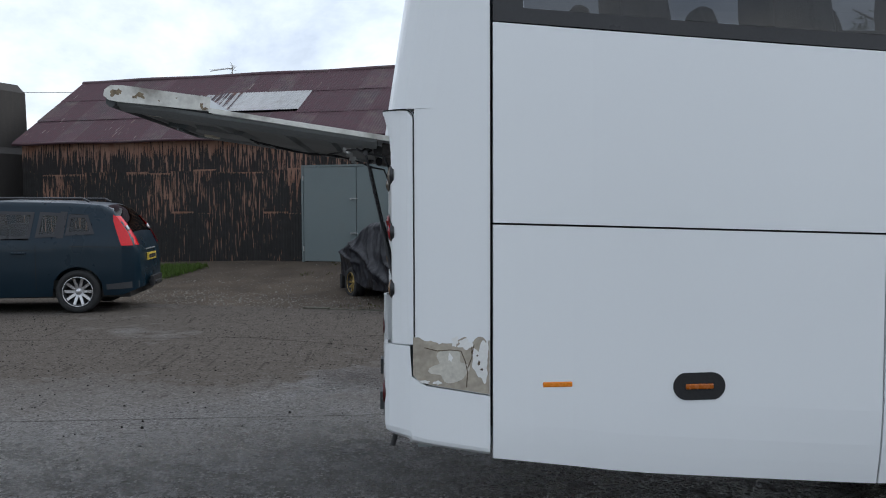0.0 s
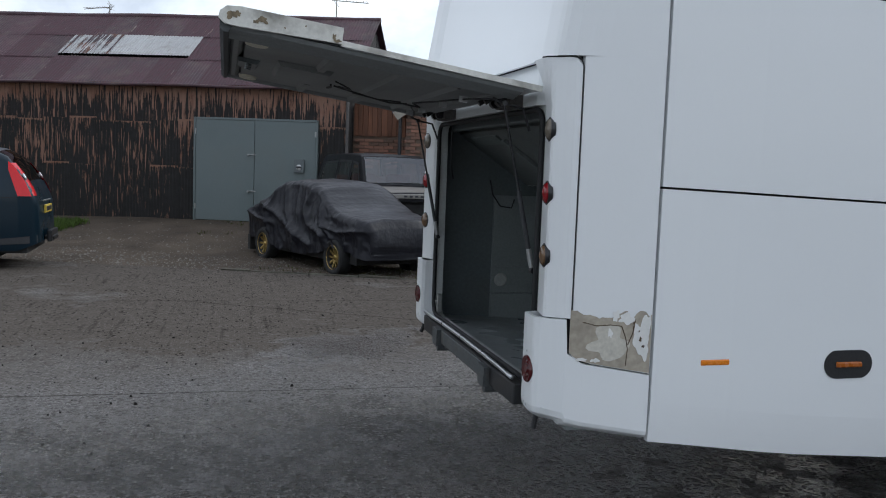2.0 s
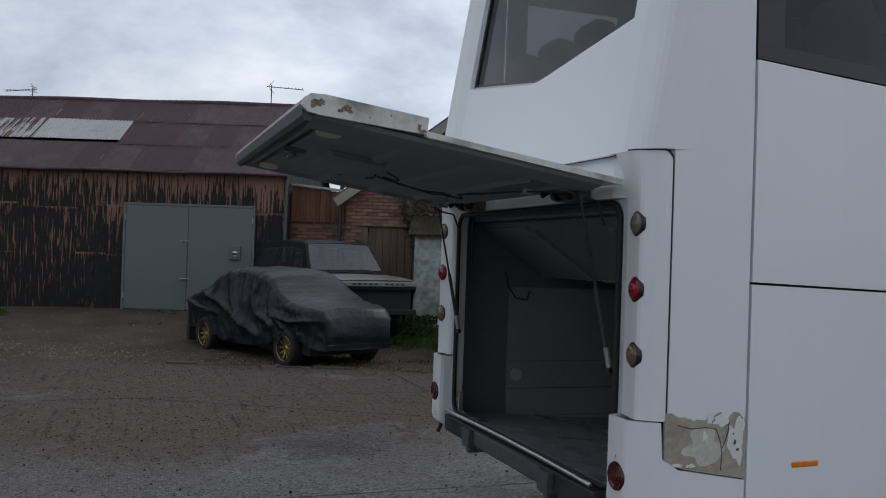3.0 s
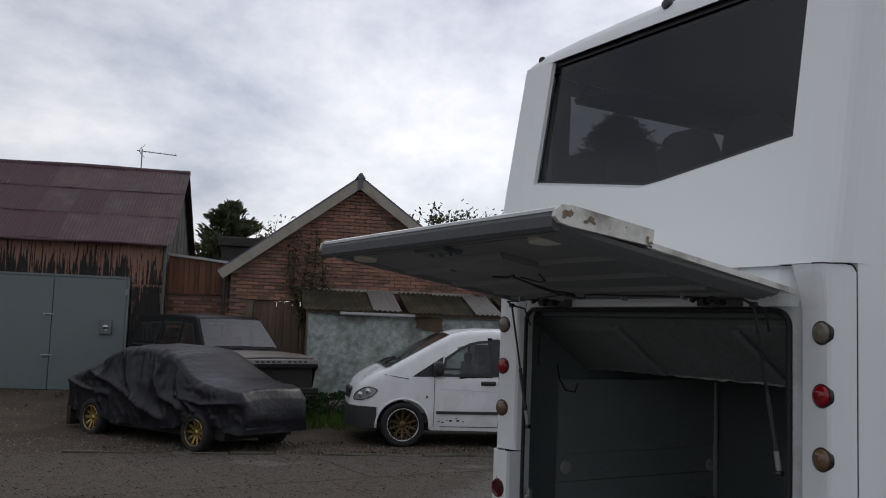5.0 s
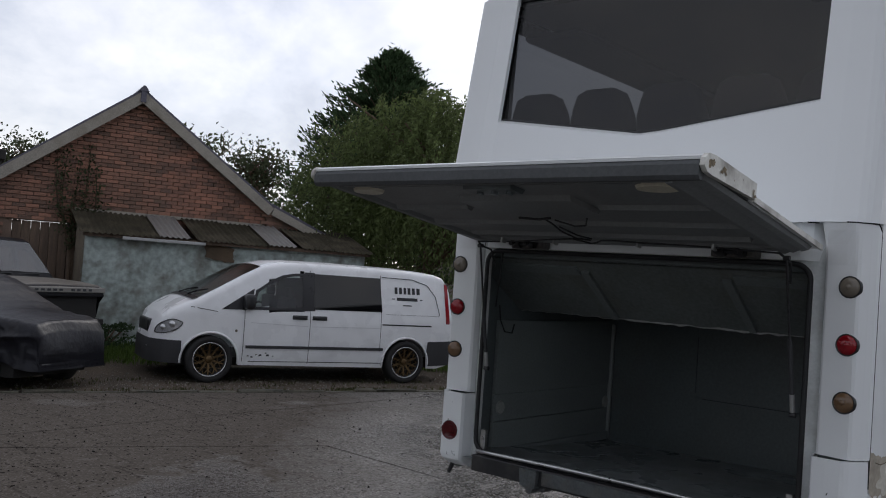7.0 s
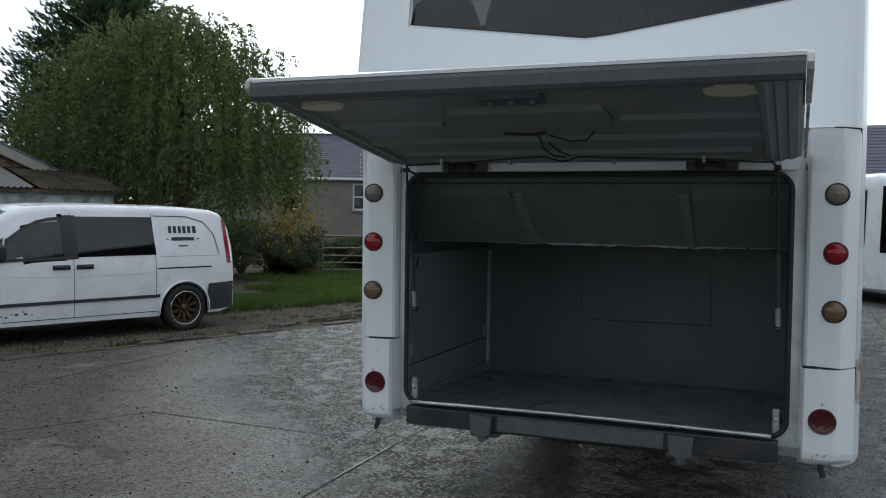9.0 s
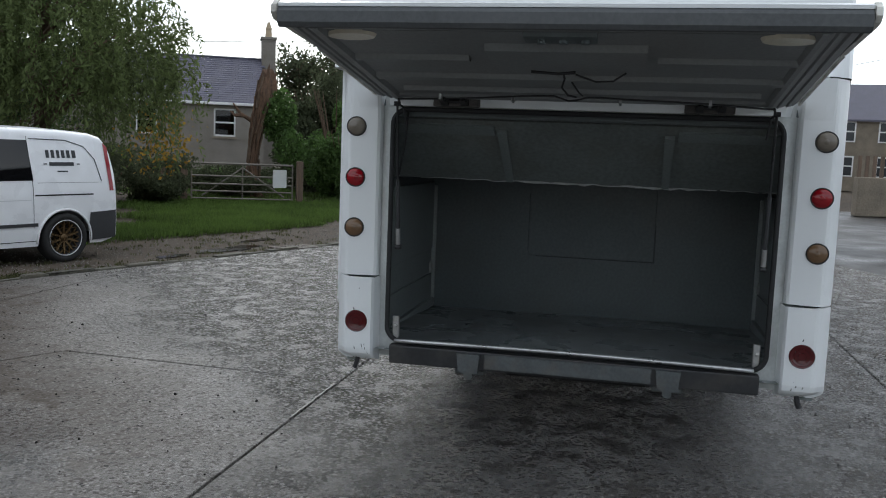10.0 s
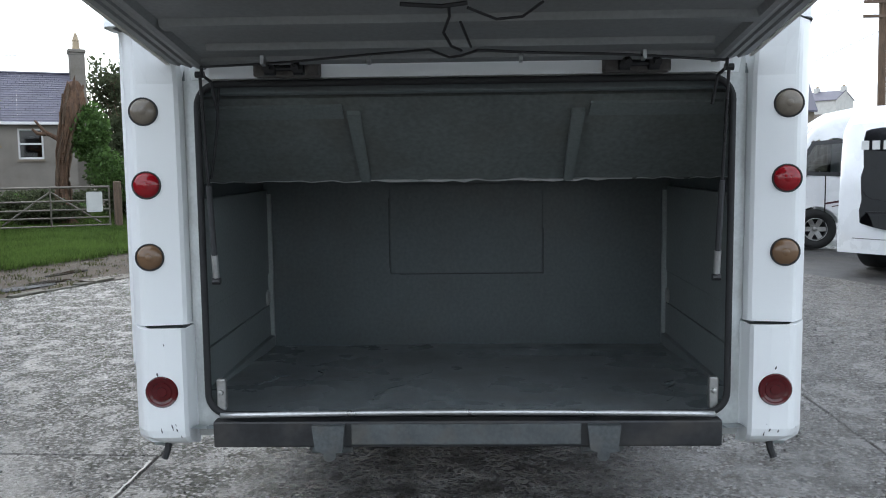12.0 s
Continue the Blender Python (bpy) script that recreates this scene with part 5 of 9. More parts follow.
for a, b, z0, z1 in ((U0, -7.66, 0.0, 3.34), (-7.66, -4.78, 2.6, 3.34), (-4.78, U1, 0.0, 3.34)):
    box(bm, a, b, VF + 0.02, VF + 0.1, z0, z1)
part("wall_frame", bm, TIMBER, shed)
ridge_v, ridge_z, eave_v, eave_z = 17.35, 5.27, 14.42, 3.33
sl = Vector((0, ridge_v - eave_v, ridge_z - eave_z))
slope_len = sl.length
sl.normalize()
nr = Vector((0, -sl.z, sl.y))
col = 0
u = U0 - 0.15
while u < U1 + 0.1:
    w = min(0.66, U1 + 0.16 - u)
    for r, (s0, s1) in enumerate(((0.0, 1.25), (1.15, 2.42), (2.32, slope_len))):
        pale = r == 1 and -11.6 < u + w / 2 < -8.2
        if pale:
            s0 = 1.32
        bm = bmesh.new()
        p = Vector((u, eave_v, eave_z)) + sl * s0 + nr * (0.012 * r + random.uniform(0, 0.008) + (0.02 if pale else 0))
        corrugated(bm, p, (1, 0, 0), sl, w + 0.02, s1 - s0 - (0.0 if not pale else random.uniform(0.0, 0.1)), nr)
        part("roof_sheet", bm, (ZINC_STREAKED if u + w / 2 < -10.4 else ROOF_PALE) if pale else ROOF_SCUFFED if random.random() < 0.5 else ROOF_RED, shed, smooth=True, label="pale zinc roof sheet" if pale else "")
    u += 0.66
    col += 1
bm = bmesh.new()
patch(bm, lambda a, b: (a, ridge_v + b * 2.93, ridge_z - b * 1.94), [U0 - 0.15, U1 + 0.16], [0, 1], lambda a, b: (0, 0, -1), 0.03)
part("rear_roof", bm, ROOF_RED, shed)
bm = bmesh.new()
tube(bm, [(a, ridge_v, ridge_z + 0.01 + 0.012 * math.sin(a * 1.7)) for a in span(U0 - 0.16, U1 + 0.17, 20)], 0.07, 10)
part("ridge_cap", bm, ROOF_RED, shed, smooth=True)
bm = bmesh.new()
tube(bm, [(a, eave_v - 0.03, eave_z - 0.035 + 0.012 * math.sin(a * 2.1)) for a in span(U0 - 0.1, U1 + 0.1, 24)], 0.035, 8)
part("gutter", bm, ROOF_RED, shed, smooth=True)
# right-hand gable in upright dark boards, left-hand one plain
random.seed(5)
b0 = 14.68
while b0 < 20.2:
    w = random.uniform(0.14, 0.19)
    zt = ridge_z - abs(b0 + w / 2 - ridge_v) * (ridge_z - eave_z) / (ridge_v - eave_v) - 0.05
    bm = bmesh.new()
    box(bm, U1 - 0.03, U1 + random.uniform(0.0, 0.012), b0, b0 + w - 0.008, 0.1, zt, 0.004)
    part("gable_board", bm, mat("black_gable_board", (0.045, 0.042, 0.04), rough=0.85, var=0.35, scale=3, fine=40, stretch=(6, 6, 0.6), bump=0.2, obj_random=0.15), shed)
    b0 += w
bm = bmesh.new()
prism(bm, [(14.68, 0.05), (20.2, 0.05), (20.2, 3.4), (ridge_v, ridge_z - 0.05), (14.68, 3.35)], lambda p, d: (U0 + d, p[0], p[1]), 0.1)
box(bm, U0, U1 - 0.05, 20.1, 20.2, 0.0, 3.4)
part("far_wall", bm, SHED_WALL, shed)
bm = bmesh.new()
rod(bm, (U1 + 0.05, VF - 0.08, 0.3), (U1 + 0.05, VF - 0.08, 3.3), 0.035, seg=10)
part("downpipe", bm, BROWN_BOX, shed)
# grey double doors
door_z0, door_z1 = 0.30, 2.57
for u0, u1, hand in ((-7.63, -6.255, 1), (-6.245, -4.84, -1)):
    bm = bmesh.new()
    box(bm, u0, u1, VF - 0.09, VF - 0.03, door_z0, door_z1, 0.006)
    leaf = part("door_leaf", bm, DOOR_GREY, shed, label="flat grey-green painted door leaf")
    if hand == 1:
        for z in (1.80, 0.98):
            bm = bmesh.new()
            rod(bm, (u1 - 0.12, VF - 0.09, z), (u1 - 0.12, VF - 0.15, z), 0.025, seg=10)
            tube(bm, [(u1 - 0.12, VF - 0.145, z), (u1 - 0.02, VF - 0.15, z + 0.01), (u1 + 0.06, VF - 0.145, z + 0.005)], 0.013, 8)
            part("lever_handle", bm, STEEL, leaf)
    else:
        bm = bmesh.new()
        box(bm, -5.31, -5.08, VF - 0.16, VF - 0.09, 1.44, 1.74, 0.012, 2)
        pb = part("post_box", bm, BAY, leaf, label="small grey wall box")
        bm = bmesh.new()
        lathe(bm, [(0, 0.012), (0.05, 0.01), (0.065, 0.0)], (-5.195, VF - 0.16, 1.56), (0, -1, 0), 16)
        part("box_emblem", bm, ALU, pb)
        bm = bmesh.new()
        box(bm, -5.255, -5.135, VF - 0.176, VF - 0.16, 1.545, 1.585, 0.004)
        part("emblem_bar", bm, INK, pb)
    for z in (0.6, 2.3):
        bm = bmesh.new()
        ue = u0 if hand == 1 else u1
        rod(bm, (ue, VF - 0.1, z - 0.06), (ue, VF - 0.1, z + 0.06), 0.02, seg=8)
        part("hinge", bm, STEEL, leaf)
bm = bmesh.new()
box(bm, -7.68, -7.635, VF - 0.1, VF, 0.1, 2.62)
box(bm, -4.835, -4.79, VF - 0.1, VF, 0.1, 2.62)
box(bm, -7.68, -4.79, VF - 0.1, VF, 2.575, 2.62)
part("door_frame", bm, DOOR_GREY, shed)
bm = bmesh.new()
box(bm, -7.63, -4.84, VF - 0.03, VF + 0.05, 0.2, 2.57)
part("door_backing", bm, GAP, shed)


def aerial(u, v, z, turn, h=0.55):
    a = thing("tv_aerial", "thin metal television aerial on the shed roof", "aerial", yard(u, v, z, turn), group="roof aerials")
    bm = bmesh.new()
    rod(bm, (0, 0, -0.12), (0, 0, h), 0.014, seg=6)
    part("mast", bm, GALV, a)
    bm = bmesh.new()
    rod(bm, (-0.12, 0, h - 0.05), (0.8, 0, h - 0.09), 0.01, seg=6)
    part("boom", bm, GALV, a)
    for i in range(9):
        bm = bmesh.new()
        x = 0.08 + 0.085 * i
        rod(bm, (x, -0.11 + 0.004 * i, h - 0.06), (x, 0.11 - 0.004 * i, h - 0.06), 0.006, seg=5)
        part("element", bm, GALV, a)
    bm = bmesh.new()
    for s in (-1, 1):
        rod(bm, (-0.08, 0, h - 0.05), (0.06, 0, h - 0.05 + s * 0.16), 0.006, seg=5)
        rod(bm, (-0.03, -0.14, h - 0.05 + s * 0.06), (-0.03, 0.14, h - 0.05 + s * 0.06), 0.006, seg=5)
    part("reflector", bm, GALV, a)


aerial(-5.15, 17.35, 5.3, 8, 0.5)
aerial(-11.3, 17.6, 5.25, 170, 0.35)

# ---- link wall between the shed and the brick house ----
link = thing("link_wall", "rust-brown boarded link wall over a brick base", "wall", YARD)
random.seed(21)
a = -4.12
while a < -2.86:
    w = random.uniform(0.09, 0.13)
    bm = bmesh.new()
    box(bm, a, min(a + w - 0.006, -2.85), 15.2 + random.uniform(-0.01, 0.006), 15.24, 2.33 + random.uniform(-0.01, 0.01), 3.13 - (a + 4.12) * 0.1, 0.003)
    part("board", bm, mat("rust_stained_board", (0.19, 0.085, 0.05), rough=0.85, var=0.4, scale=2, stretch=(5, 5, 0.6), bump=0.2, obj_random=0.2), link)
    a += w
bm = bmesh.new()
prism(bm, [(-4.15, 3.15), (-2.85, 3.02), (-2.85, 3.07), (-4.15, 3.2)], lambda p, d: (p[0], 15.12 + d, p[1]), 0.2)
part("capping", bm, ROOF_PALE, link)
bm = bmesh.new()
box(bm, -4.15, -2.85, 15.24, 15.4, 0.1, 3.0)
part("backing", bm, MORTAR, link)
BR_L, BR_H = 0.228, 0.075


def brick_mesh(name, w, h, material):
    bm = bmesh.new()
    box(bm, -w / 2 + 0.005, w / 2 - 0.005, -0.03, 0.012, -h / 2 + 0.005, h / 2 - 0.005, 0.004)
    me = bpy.data.meshes.new(name)
    bmesh.ops.recalc_face_normals(bm, faces=bm.faces)
    bm.to_mesh(me)
    bm.free()
    me.materials.append(material)
    return me


FULL = brick_mesh("brick", BR_L, BR_H, BRICK)
random.seed(31)
for c in range(28):
    z = 0.28 + c * BR_H
    if z > 2.3 or z < 1.6:
        continue
    a = -4.1 + (BR_L / 2 if c % 2 else 0)
    while a < -2.95:
        ob = new("brick", FULL)
        ob.parent = link
        ob.location = (a + BR_L / 2, 15.215 + random.uniform(-0.004, 0.004), z)
        a += BR_L

# ---- brick gabled house ----
house = thing("brick_house", "gabled outbuilding of orange-red brick with pale bargeboards", "outbuilding", YARD)
GV = 14.4
APEX = (-0.2, 4.86)
EL, ER = (-2.78, 2.93), (2.45, 2.93)


def gable_top(u):
    return APEX[1] - (APEX[0] - u) * (APEX[1] - EL[1]) / (APEX[0] - EL[0]) if u < APEX[0] else APEX[1] - (u - APEX[0]) * (APEX[1] - ER[1]) / (ER[0] - APEX[0])


bm = bmesh.new()
prism(bm, [(EL[0], 0.0), (-2.3, 0.0), (-2.3, 2.25), (-1.32, 2.25), (-1.32, 0.0), (ER[0], 0.0), (ER[0], ER[1]), APEX, EL], lambda p, d: (p[0], GV + d, p[1]), 0.22)
part("gable_wall", bm, MORTAR, house)
bm = bmesh.new()
prism(bm, [(ER[0], 0.0), (4.15, 0.0), (4.15, 2.15), (ER[0], 2.9)], lambda p, d: (p[0], GV - 0.1 + d, p[1]), 0.22)
part("outshot_wall", bm, MORTAR, house)
bm = bmesh.new()
box(bm, EL[0], EL[0] + 0.22, GV + 0.22, 21.5, 0.0, 2.9)
box(bm, 4.0, 4.2, GV + 0.12, 21.5, 0.0, 2.15)
box(bm, EL[0], 4.2, 21.3, 21.5, 0.0, 2.15)
part("side_wall", bm, MORTAR, house)
brick_at = []
for c in range(66):
    z = 0.12 + c * BR_H
    a = EL[0] + (BR_L / 2 if c % 2 else 0)
    first = True
    while a < 4.1:
        mid = a + BR_L / 2
        wall_top = gable_top(mid) - 0.09 if mid < ER[0] - 0.1 else (2.9 - (mid - ER[0]) * 0.44 - 0.08)
        in_door = -2.34 < mid + 0.1 and mid - 0.1 < -1.28 and z < 2.28
        hidden = (mid > -1.1 and z < 2.3) or z < 0.9
        edge = a < EL[0] - 0.02 or a + BR_L > 4.16
        if z < wall_top - 0.03 and not in_door and not hidden and not edge:
            brick_at.append((mid, z, GV - 0.008 if mid < ER[0] else GV - 0.108))
        a += BR_L
random.seed(32)
brick_at.sort(key=lambda p: (p[0] > 0.55, p[0]))
for mid, z, v in brick_at[:300]:
    ob = new("brick", FULL)
    ob.parent = house
    ob.location = (mid, v + random.uniform(-0.006, 0.004), z + random.uniform(-0.003, 0.003))
bm = bmesh.new()
for mid, z, v in brick_at[300:]:
    dv = random.uniform(-0.006, 0.004)
    box(bm, mid - BR_L / 2 + 0.005, mid + BR_L / 2 - 0.005, v - 0.03 + dv, v + 0.012, z - BR_H / 2 + 0.005, z + BR_H / 2 - 0.005)
tagged(part("brickwork", bm, BRICK_JOINED, house), kind="stuff")
# plank door in the gable, with lintel and jamb
for i in range(6):
    bm = bmesh.new()
    box(bm, -2.29 + i * 0.16, -2.29 + i * 0.16 + 0.153, GV + 0.03, GV + 0.07, 0.3, 2.24, 0.004)
    part("door_plank", bm, TIMBER, house)
bm = bmesh.new()
box(bm, -2.42, -1.22, GV - 0.03, GV + 0.1, 2.25, 2.36, 0.01)
part("lintel", bm, TIMBER, house)
# roof, bargeboards and ridge
def roof_slab(name, a, b, v0, v1, thick, m):
    bm = bmesh.new()
    d = Vector((b[0] - a[0], 0, b[1] - a[1])).normalized()
    n = Vector((-d.z, 0, d.x))
    if n.z < 0:
        n = -n
    prism(bm, [(a[0], a[1]), (b[0], b[1]), (b[0] + n.x * thick, b[1] + n.z * thick), (a[0] + n.x * thick, a[1] + n.z * thick)], lambda p, dd: (p[0], v0 + dd, p[1]), v1 - v0)
    return part(name, bm, m, house)


roof_slab("roof_slope", (EL[0] - 0.25, EL[1] - 0.14), (APEX[0], APEX[1] + 0.05), 14.16, 21.6, 0.05, SLATE)
roof_slab("roof_slope", (ER[0] + 0.1, ER[1] - 0.03), (APEX[0], APEX[1] + 0.05), 14.16, 21.6, 0.05, SLATE)
roof_slab("roof_slope", (4.35, 2.14), (ER[0] + 0.05, ER[1] + 0.02), 14.12, 21.6, 0.05, SLATE)


def barge(a, b, v, w):
    bm = bmesh.new()
    d = Vector((b[0] - a[0], 0, b[1] - a[1])).normalized()
    n = Vector((d.z, 0, -d.x))
    if n.z > 0:
        n = -n
    prism(bm, [(a[0], a[1]), (b[0], b[1]), (b[0] + n.x * w, b[1] + n.z * w), (a[0] + n.x * w, a[1] + n.z * w)], lambda p, dd: (p[0], v + dd, p[1]), 0.03)
    part("bargeboard", bm, BARGE, house, label="weathered pale bargeboard")


barge((EL[0] - 0.26, EL[1] - 0.12), (APEX[0], APEX[1] + 0.06), 14.15, 0.19)
barge((ER[0] + 0.12, ER[1] - 0.03), (APEX[0], APEX[1] + 0.06), 14.152, 0.19)
barge((4.36, 2.15), (ER[0] + 0.12, ER[1] - 0.02), 14.11, 0.16)
bm = bmesh.new()
prism(bm, [(-0.10, 0), (0.10, 0), (0.02, 0.11), (-0.02, 0.11)], lambda p, d: (APEX[0] + p[0], 14.1 + d, APEX[1] + 0.05 + p[1]), 7.5)
box(bm, APEX[0] - 0.05, APEX[0] + 0.05, 14.11, 14.16, APEX[1] - 0.16, APEX[1] + 0.05)
part("ridge_tile", bm, SLATE, house)
bm = bmesh.new()
rod(bm, (EL[0] - 0.12, GV - 0.06, 0.2), (EL[0] - 0.12, GV - 0.06, 2.75), 0.04, seg=10)
part("drainpipe", bm, BLACK_TRIM, house)

# whitewashed lean-to
lean = thing("lean_to", "whitewashed lean-to with flaking render and a mossy corrugated roof", "lean-to", YARD)
LV = 12.9
noise.seed_set(3)
bm = bmesh.new()
patch(bm, lambda a, b: (a, LV - 0.02 * noise.noise((a * 2.2, b * 2.2, 0.3)) - 0.012 * noise.noise((a * 7, b * 7, 1.3)), b), span(-1.2, 4.15, 70), span(-0.15, 2.04 , 30), lambda a, b: (0, 1, 0), 0.25)
part("front_wall", bm, RENDER_WALL, lean, smooth=True)
bm = bmesh.new()
prism(bm, [(LV + 0.02, -0.1), (GV - 0.04, -0.1), (GV - 0.04, 2.45), (LV + 0.02, 2.02)], lambda p, d: (-1.2 + d, p[0], p[1]), 0.2)
part("end_wall", bm, STONE, lean)
bm = bmesh.new()
prism(bm, [(LV + 0.02, -0.1), (GV - 0.14, -0.1), (GV - 0.14, 2.45), (LV + 0.02, 2.02)], lambda p, d: (3.93 + d, p[0], p[1]), 0.2)
part("end_wall", bm, RENDER_WALL, lean)
random.seed(41)
bm = bmesh.new()
ring = []
for t in span(0, 2 * math.pi, 26)[:-1]:
    k = (0.85 + 0.2 * random.random()) / max(abs(math.cos(t)), abs(math.sin(t)), 0.8)
    ring.append((1.17 + 0.29 * k * math.cos(t), LV - 0.034, 1.88 + 0.15 * k * math.sin(t) - 0.05 * math.cos(t)))
bm.faces.new([bm.verts.new(p) for p in ring])
part("bare_patch", bm, PATCH_BROWN, lean, label="patch where the render has fallen off")
sl2 = Vector((0, GV - 12.72, 2.52 - 2.07))
L2 = sl2.length
sl2.normalize()
n2 = Vector((0, -sl2.z, sl2.y))
a = -1.32
i = 0
while a < 4.25:
    w = min(0.7, 4.28 - a)
    pale = i in (2, 5)
    bm = bmesh.new()
    corrugated(bm, Vector((a, 12.72 - random.uniform(0, 0.06), 2.07)) + n2 * (random.uniform(0, 0.015) + (0.02 if pale else 0)), (1, 0, 0), sl2, w * (0.8 if pale else 1.03), L2 * (1.0 if not pale else 0.97), n2, pitch=0.1, amp=0.016)
    part("roof_sheet", bm, mat("dull_zinc_sheet", (0.19, 0.18, 0.17), rough=0.7, var=0.3, scale=4, dirt=0.6, dirt_scale=4) if pale else MOSS_ROOF, lean, smooth=True)
    a += 0.68
    i += 1
bm = bmesh.new()
box(bm, -0.6, 0.86, 12.70, 12.73, 2.0, 2.055, 0.006)
part("pale_fascia", bm, ROOF_PALE, lean)
bm = bmesh.new()
box(bm, -1.25, 4.2, 12.76, 12.84, 2.02, 2.08)
part("wall_plate", bm, TIMBER, lean)
bm = bmesh.new()
box(bm, -1.25, 2.5, GV - 0.06, GV - 0.03, 2.5, 2.56)
part("flashing", bm, BARGE, lean)

# dark flat-topped chimney behind the house, weathered barn post at the far end of the shed
ch = thing("chimney_stack", "dark square chimney stack behind the brick house", "chimney", pose(6.2, 24.3, 0, 0, 0, -21))
bm = bmesh.new()
box(bm, -0.7, 0.7, -0.5, 0.5, 0.0, 4.15)
part("chimney_shaft", bm, mat("sooty_stone", (0.045, 0.042, 0.04), rough=0.95, var=0.3, bump=0.3), ch)
bm = bmesh.new()
box(bm, -0.8, 0.8, -0.6, 0.6, 4.15, 4.45, 0.03)
part("capping", bm, MATS["sooty_stone"], ch)
barn = thing("old_barn", "weathered dark timber barn end beside the shed", "barn", pose(-11.72, 17.57, 0, 0, 0, -21))
bm = bmesh.new()
prism(bm, [(-4.0, 0.0), (0.35, 0.0), (0.32, 3.1), (0.02, 3.3), (-0.03, 4.9), (-0.3, 5.15), (-4.0, 5.15)], lambda p, d: (p[0], d, p[1]), 4.0)
part("barn_end", bm, mat("grey_barn_timber", (0.045, 0.04, 0.036), rough=0.9, var=0.35, scale=2, stretch=(5, 5, 0.6), bump=0.3), barn)
for i in range(10):
    bm = bmesh.new()
    xx = 0.2 - 0.2 * i
    box(bm, xx - 0.18, xx, -0.03, 0.0, 0.1, 3.1 if i < 1 else 4.85, 0.004)
    part("barn_board", bm, MATS["grey_barn_timber"], barn)


# ---- vehicles ----
def inside(p, poly):
    hit = False
    for a, b in zip(poly, poly[1:] + poly[:1]):
        if (a[1] > p[1]) != (b[1] > p[1]) and p[0] < a[0] + (b[0] - a[0]) * (p[1] - a[1]) / (b[1] - a[1]):
            hit = not hit
    return hit


class Shell:
    """A vehicle's outer form: a profile along its length, its width, and how the sides lean in above the belt."""

    def __init__(self, top, low, width, belt, tumble, r=0.1, axles=(), arch=0.36, hub=0.32, bulge=0.05, crown=0.03):
        self.top, self.low, self.width, self.belt, self.tumble, self.r = top, low, width, belt, tumble, r
        self.axles, self.arch, self.hub, self.bulge, self.crown = axles, arch, hub, bulge, crown

    def zt(self, x):
        return interp(x, self.top)

    def zb(self, x):
        z = interp(x, self.low)
        for a in self.axles:
            if abs(x - a) < self.arch:
                z = max(z, self.hub + math.sqrt(self.arch ** 2 - (x - a) ** 2))
        return z

    def y(self, x, z):
        w = interp(x, self.width)
        k = w * (1 - self.bulge * ((z - 0.65) / 0.5) ** 2 * (1 if z < 0.65 else 0.25))
        if z > self.belt:
            k -= self.tumble * (z - self.belt)
        return k

    def ring(self, x, side_n=8, arc_n=4):
        zb, zt = self.zb(x), self.zt(x)
        r = min(self.r, max(0.01, (zt - zb) * 0.45))
        pts = []
        for i in range(side_n + 1):
            z = zb + (zt - r - zb) * i / side_n
            pts.append((self.y(x, z), z))
        ye = pts[-1][0]
        for i in range(1, arc_n + 1):
            a = math.pi / 2 * i / arc_n
            pts.append((ye - r * (1 - math.cos(a)), zt - r + r * math.sin(a)))
        half = pts[-1][0]
        pts.append((half * 0.55, zt + self.crown * 0.7))
        return [(y, z) for y, z in pts] + [(0, zt + self.crown)] + [(-y, z) for y, z in pts[::-1]]

    def body(self, bm, step=0.05, holes=(), screens=(), side_n=14):
        """The skin; faces inside a side hole (x, z outline) or a screen's stretch of the top are left open."""
        x0, x1 = self.top[0][0], self.top[-1][0]
        n = int((x1 - x0) / step)
        xs = sorted(set([round(v, 4) for v in span(x0, x1, n)] + [p[0] for p in self.top] + [v for s in screens for v in s]))
        rings = [[bm.verts.new((x, y, z)) for y, z in self.ring(x, side_n)] for x in xs]
        top0 = side_n + 4
        for a, b, xa, xb in zip(rings, rings[1:], xs, xs[1:]):
            m = len(a)
            xc = (xa + xb) / 2
            for i in range(m - 1):
                zc = (a[i].co.z + b[i].co.z + a[i + 1].co.z + b[i + 1].co.z) / 4
                if top0 <= i < m - 1 - top0:
                    if any(s[0] < xc < s[1] for s in screens):
                        continue
                elif any(inside((xc, zc), h) for h in holes):
                    continue
                bm.faces.new((a[i], b[i], b[i + 1], a[i + 1]))
        bm.faces.new(rings[0])
        bm.faces.new(rings[-1][::-1])

    def side_panel(self, bm, poly, side, out=0.008, cell=0.13):
        """A piece that lies on the flank: poly in (x, z), cut into small cells so that it follows the curve."""
        t = bmesh.new()
        t.faces.new([t.verts.new((p[0], 0, p[1])) for p in poly])
        for k in (0, 1):
            lo, hi = min(p[k] for p in poly), max(p[k] for p in poly)
            n = int((hi - lo) / cell)
            for i in range(1, n + 1):
                c = lo + (hi - lo) * i / (n + 1)
                bmesh.ops.bisect_plane(t, geom=t.verts[:] + t.edges[:] + t.faces[:], plane_co=(c, 0, c), plane_no=(1, 0, 0) if k == 0 else (0, 0, 1))
        vs = {v: bm.verts.new((v.co.x, side * (self.y(v.co.x, v.co.z) + out), v.co.z)) for v in t.verts}
        for f in t.faces:
            bm.faces.new([vs[v] for v in f.verts])
        t.free()

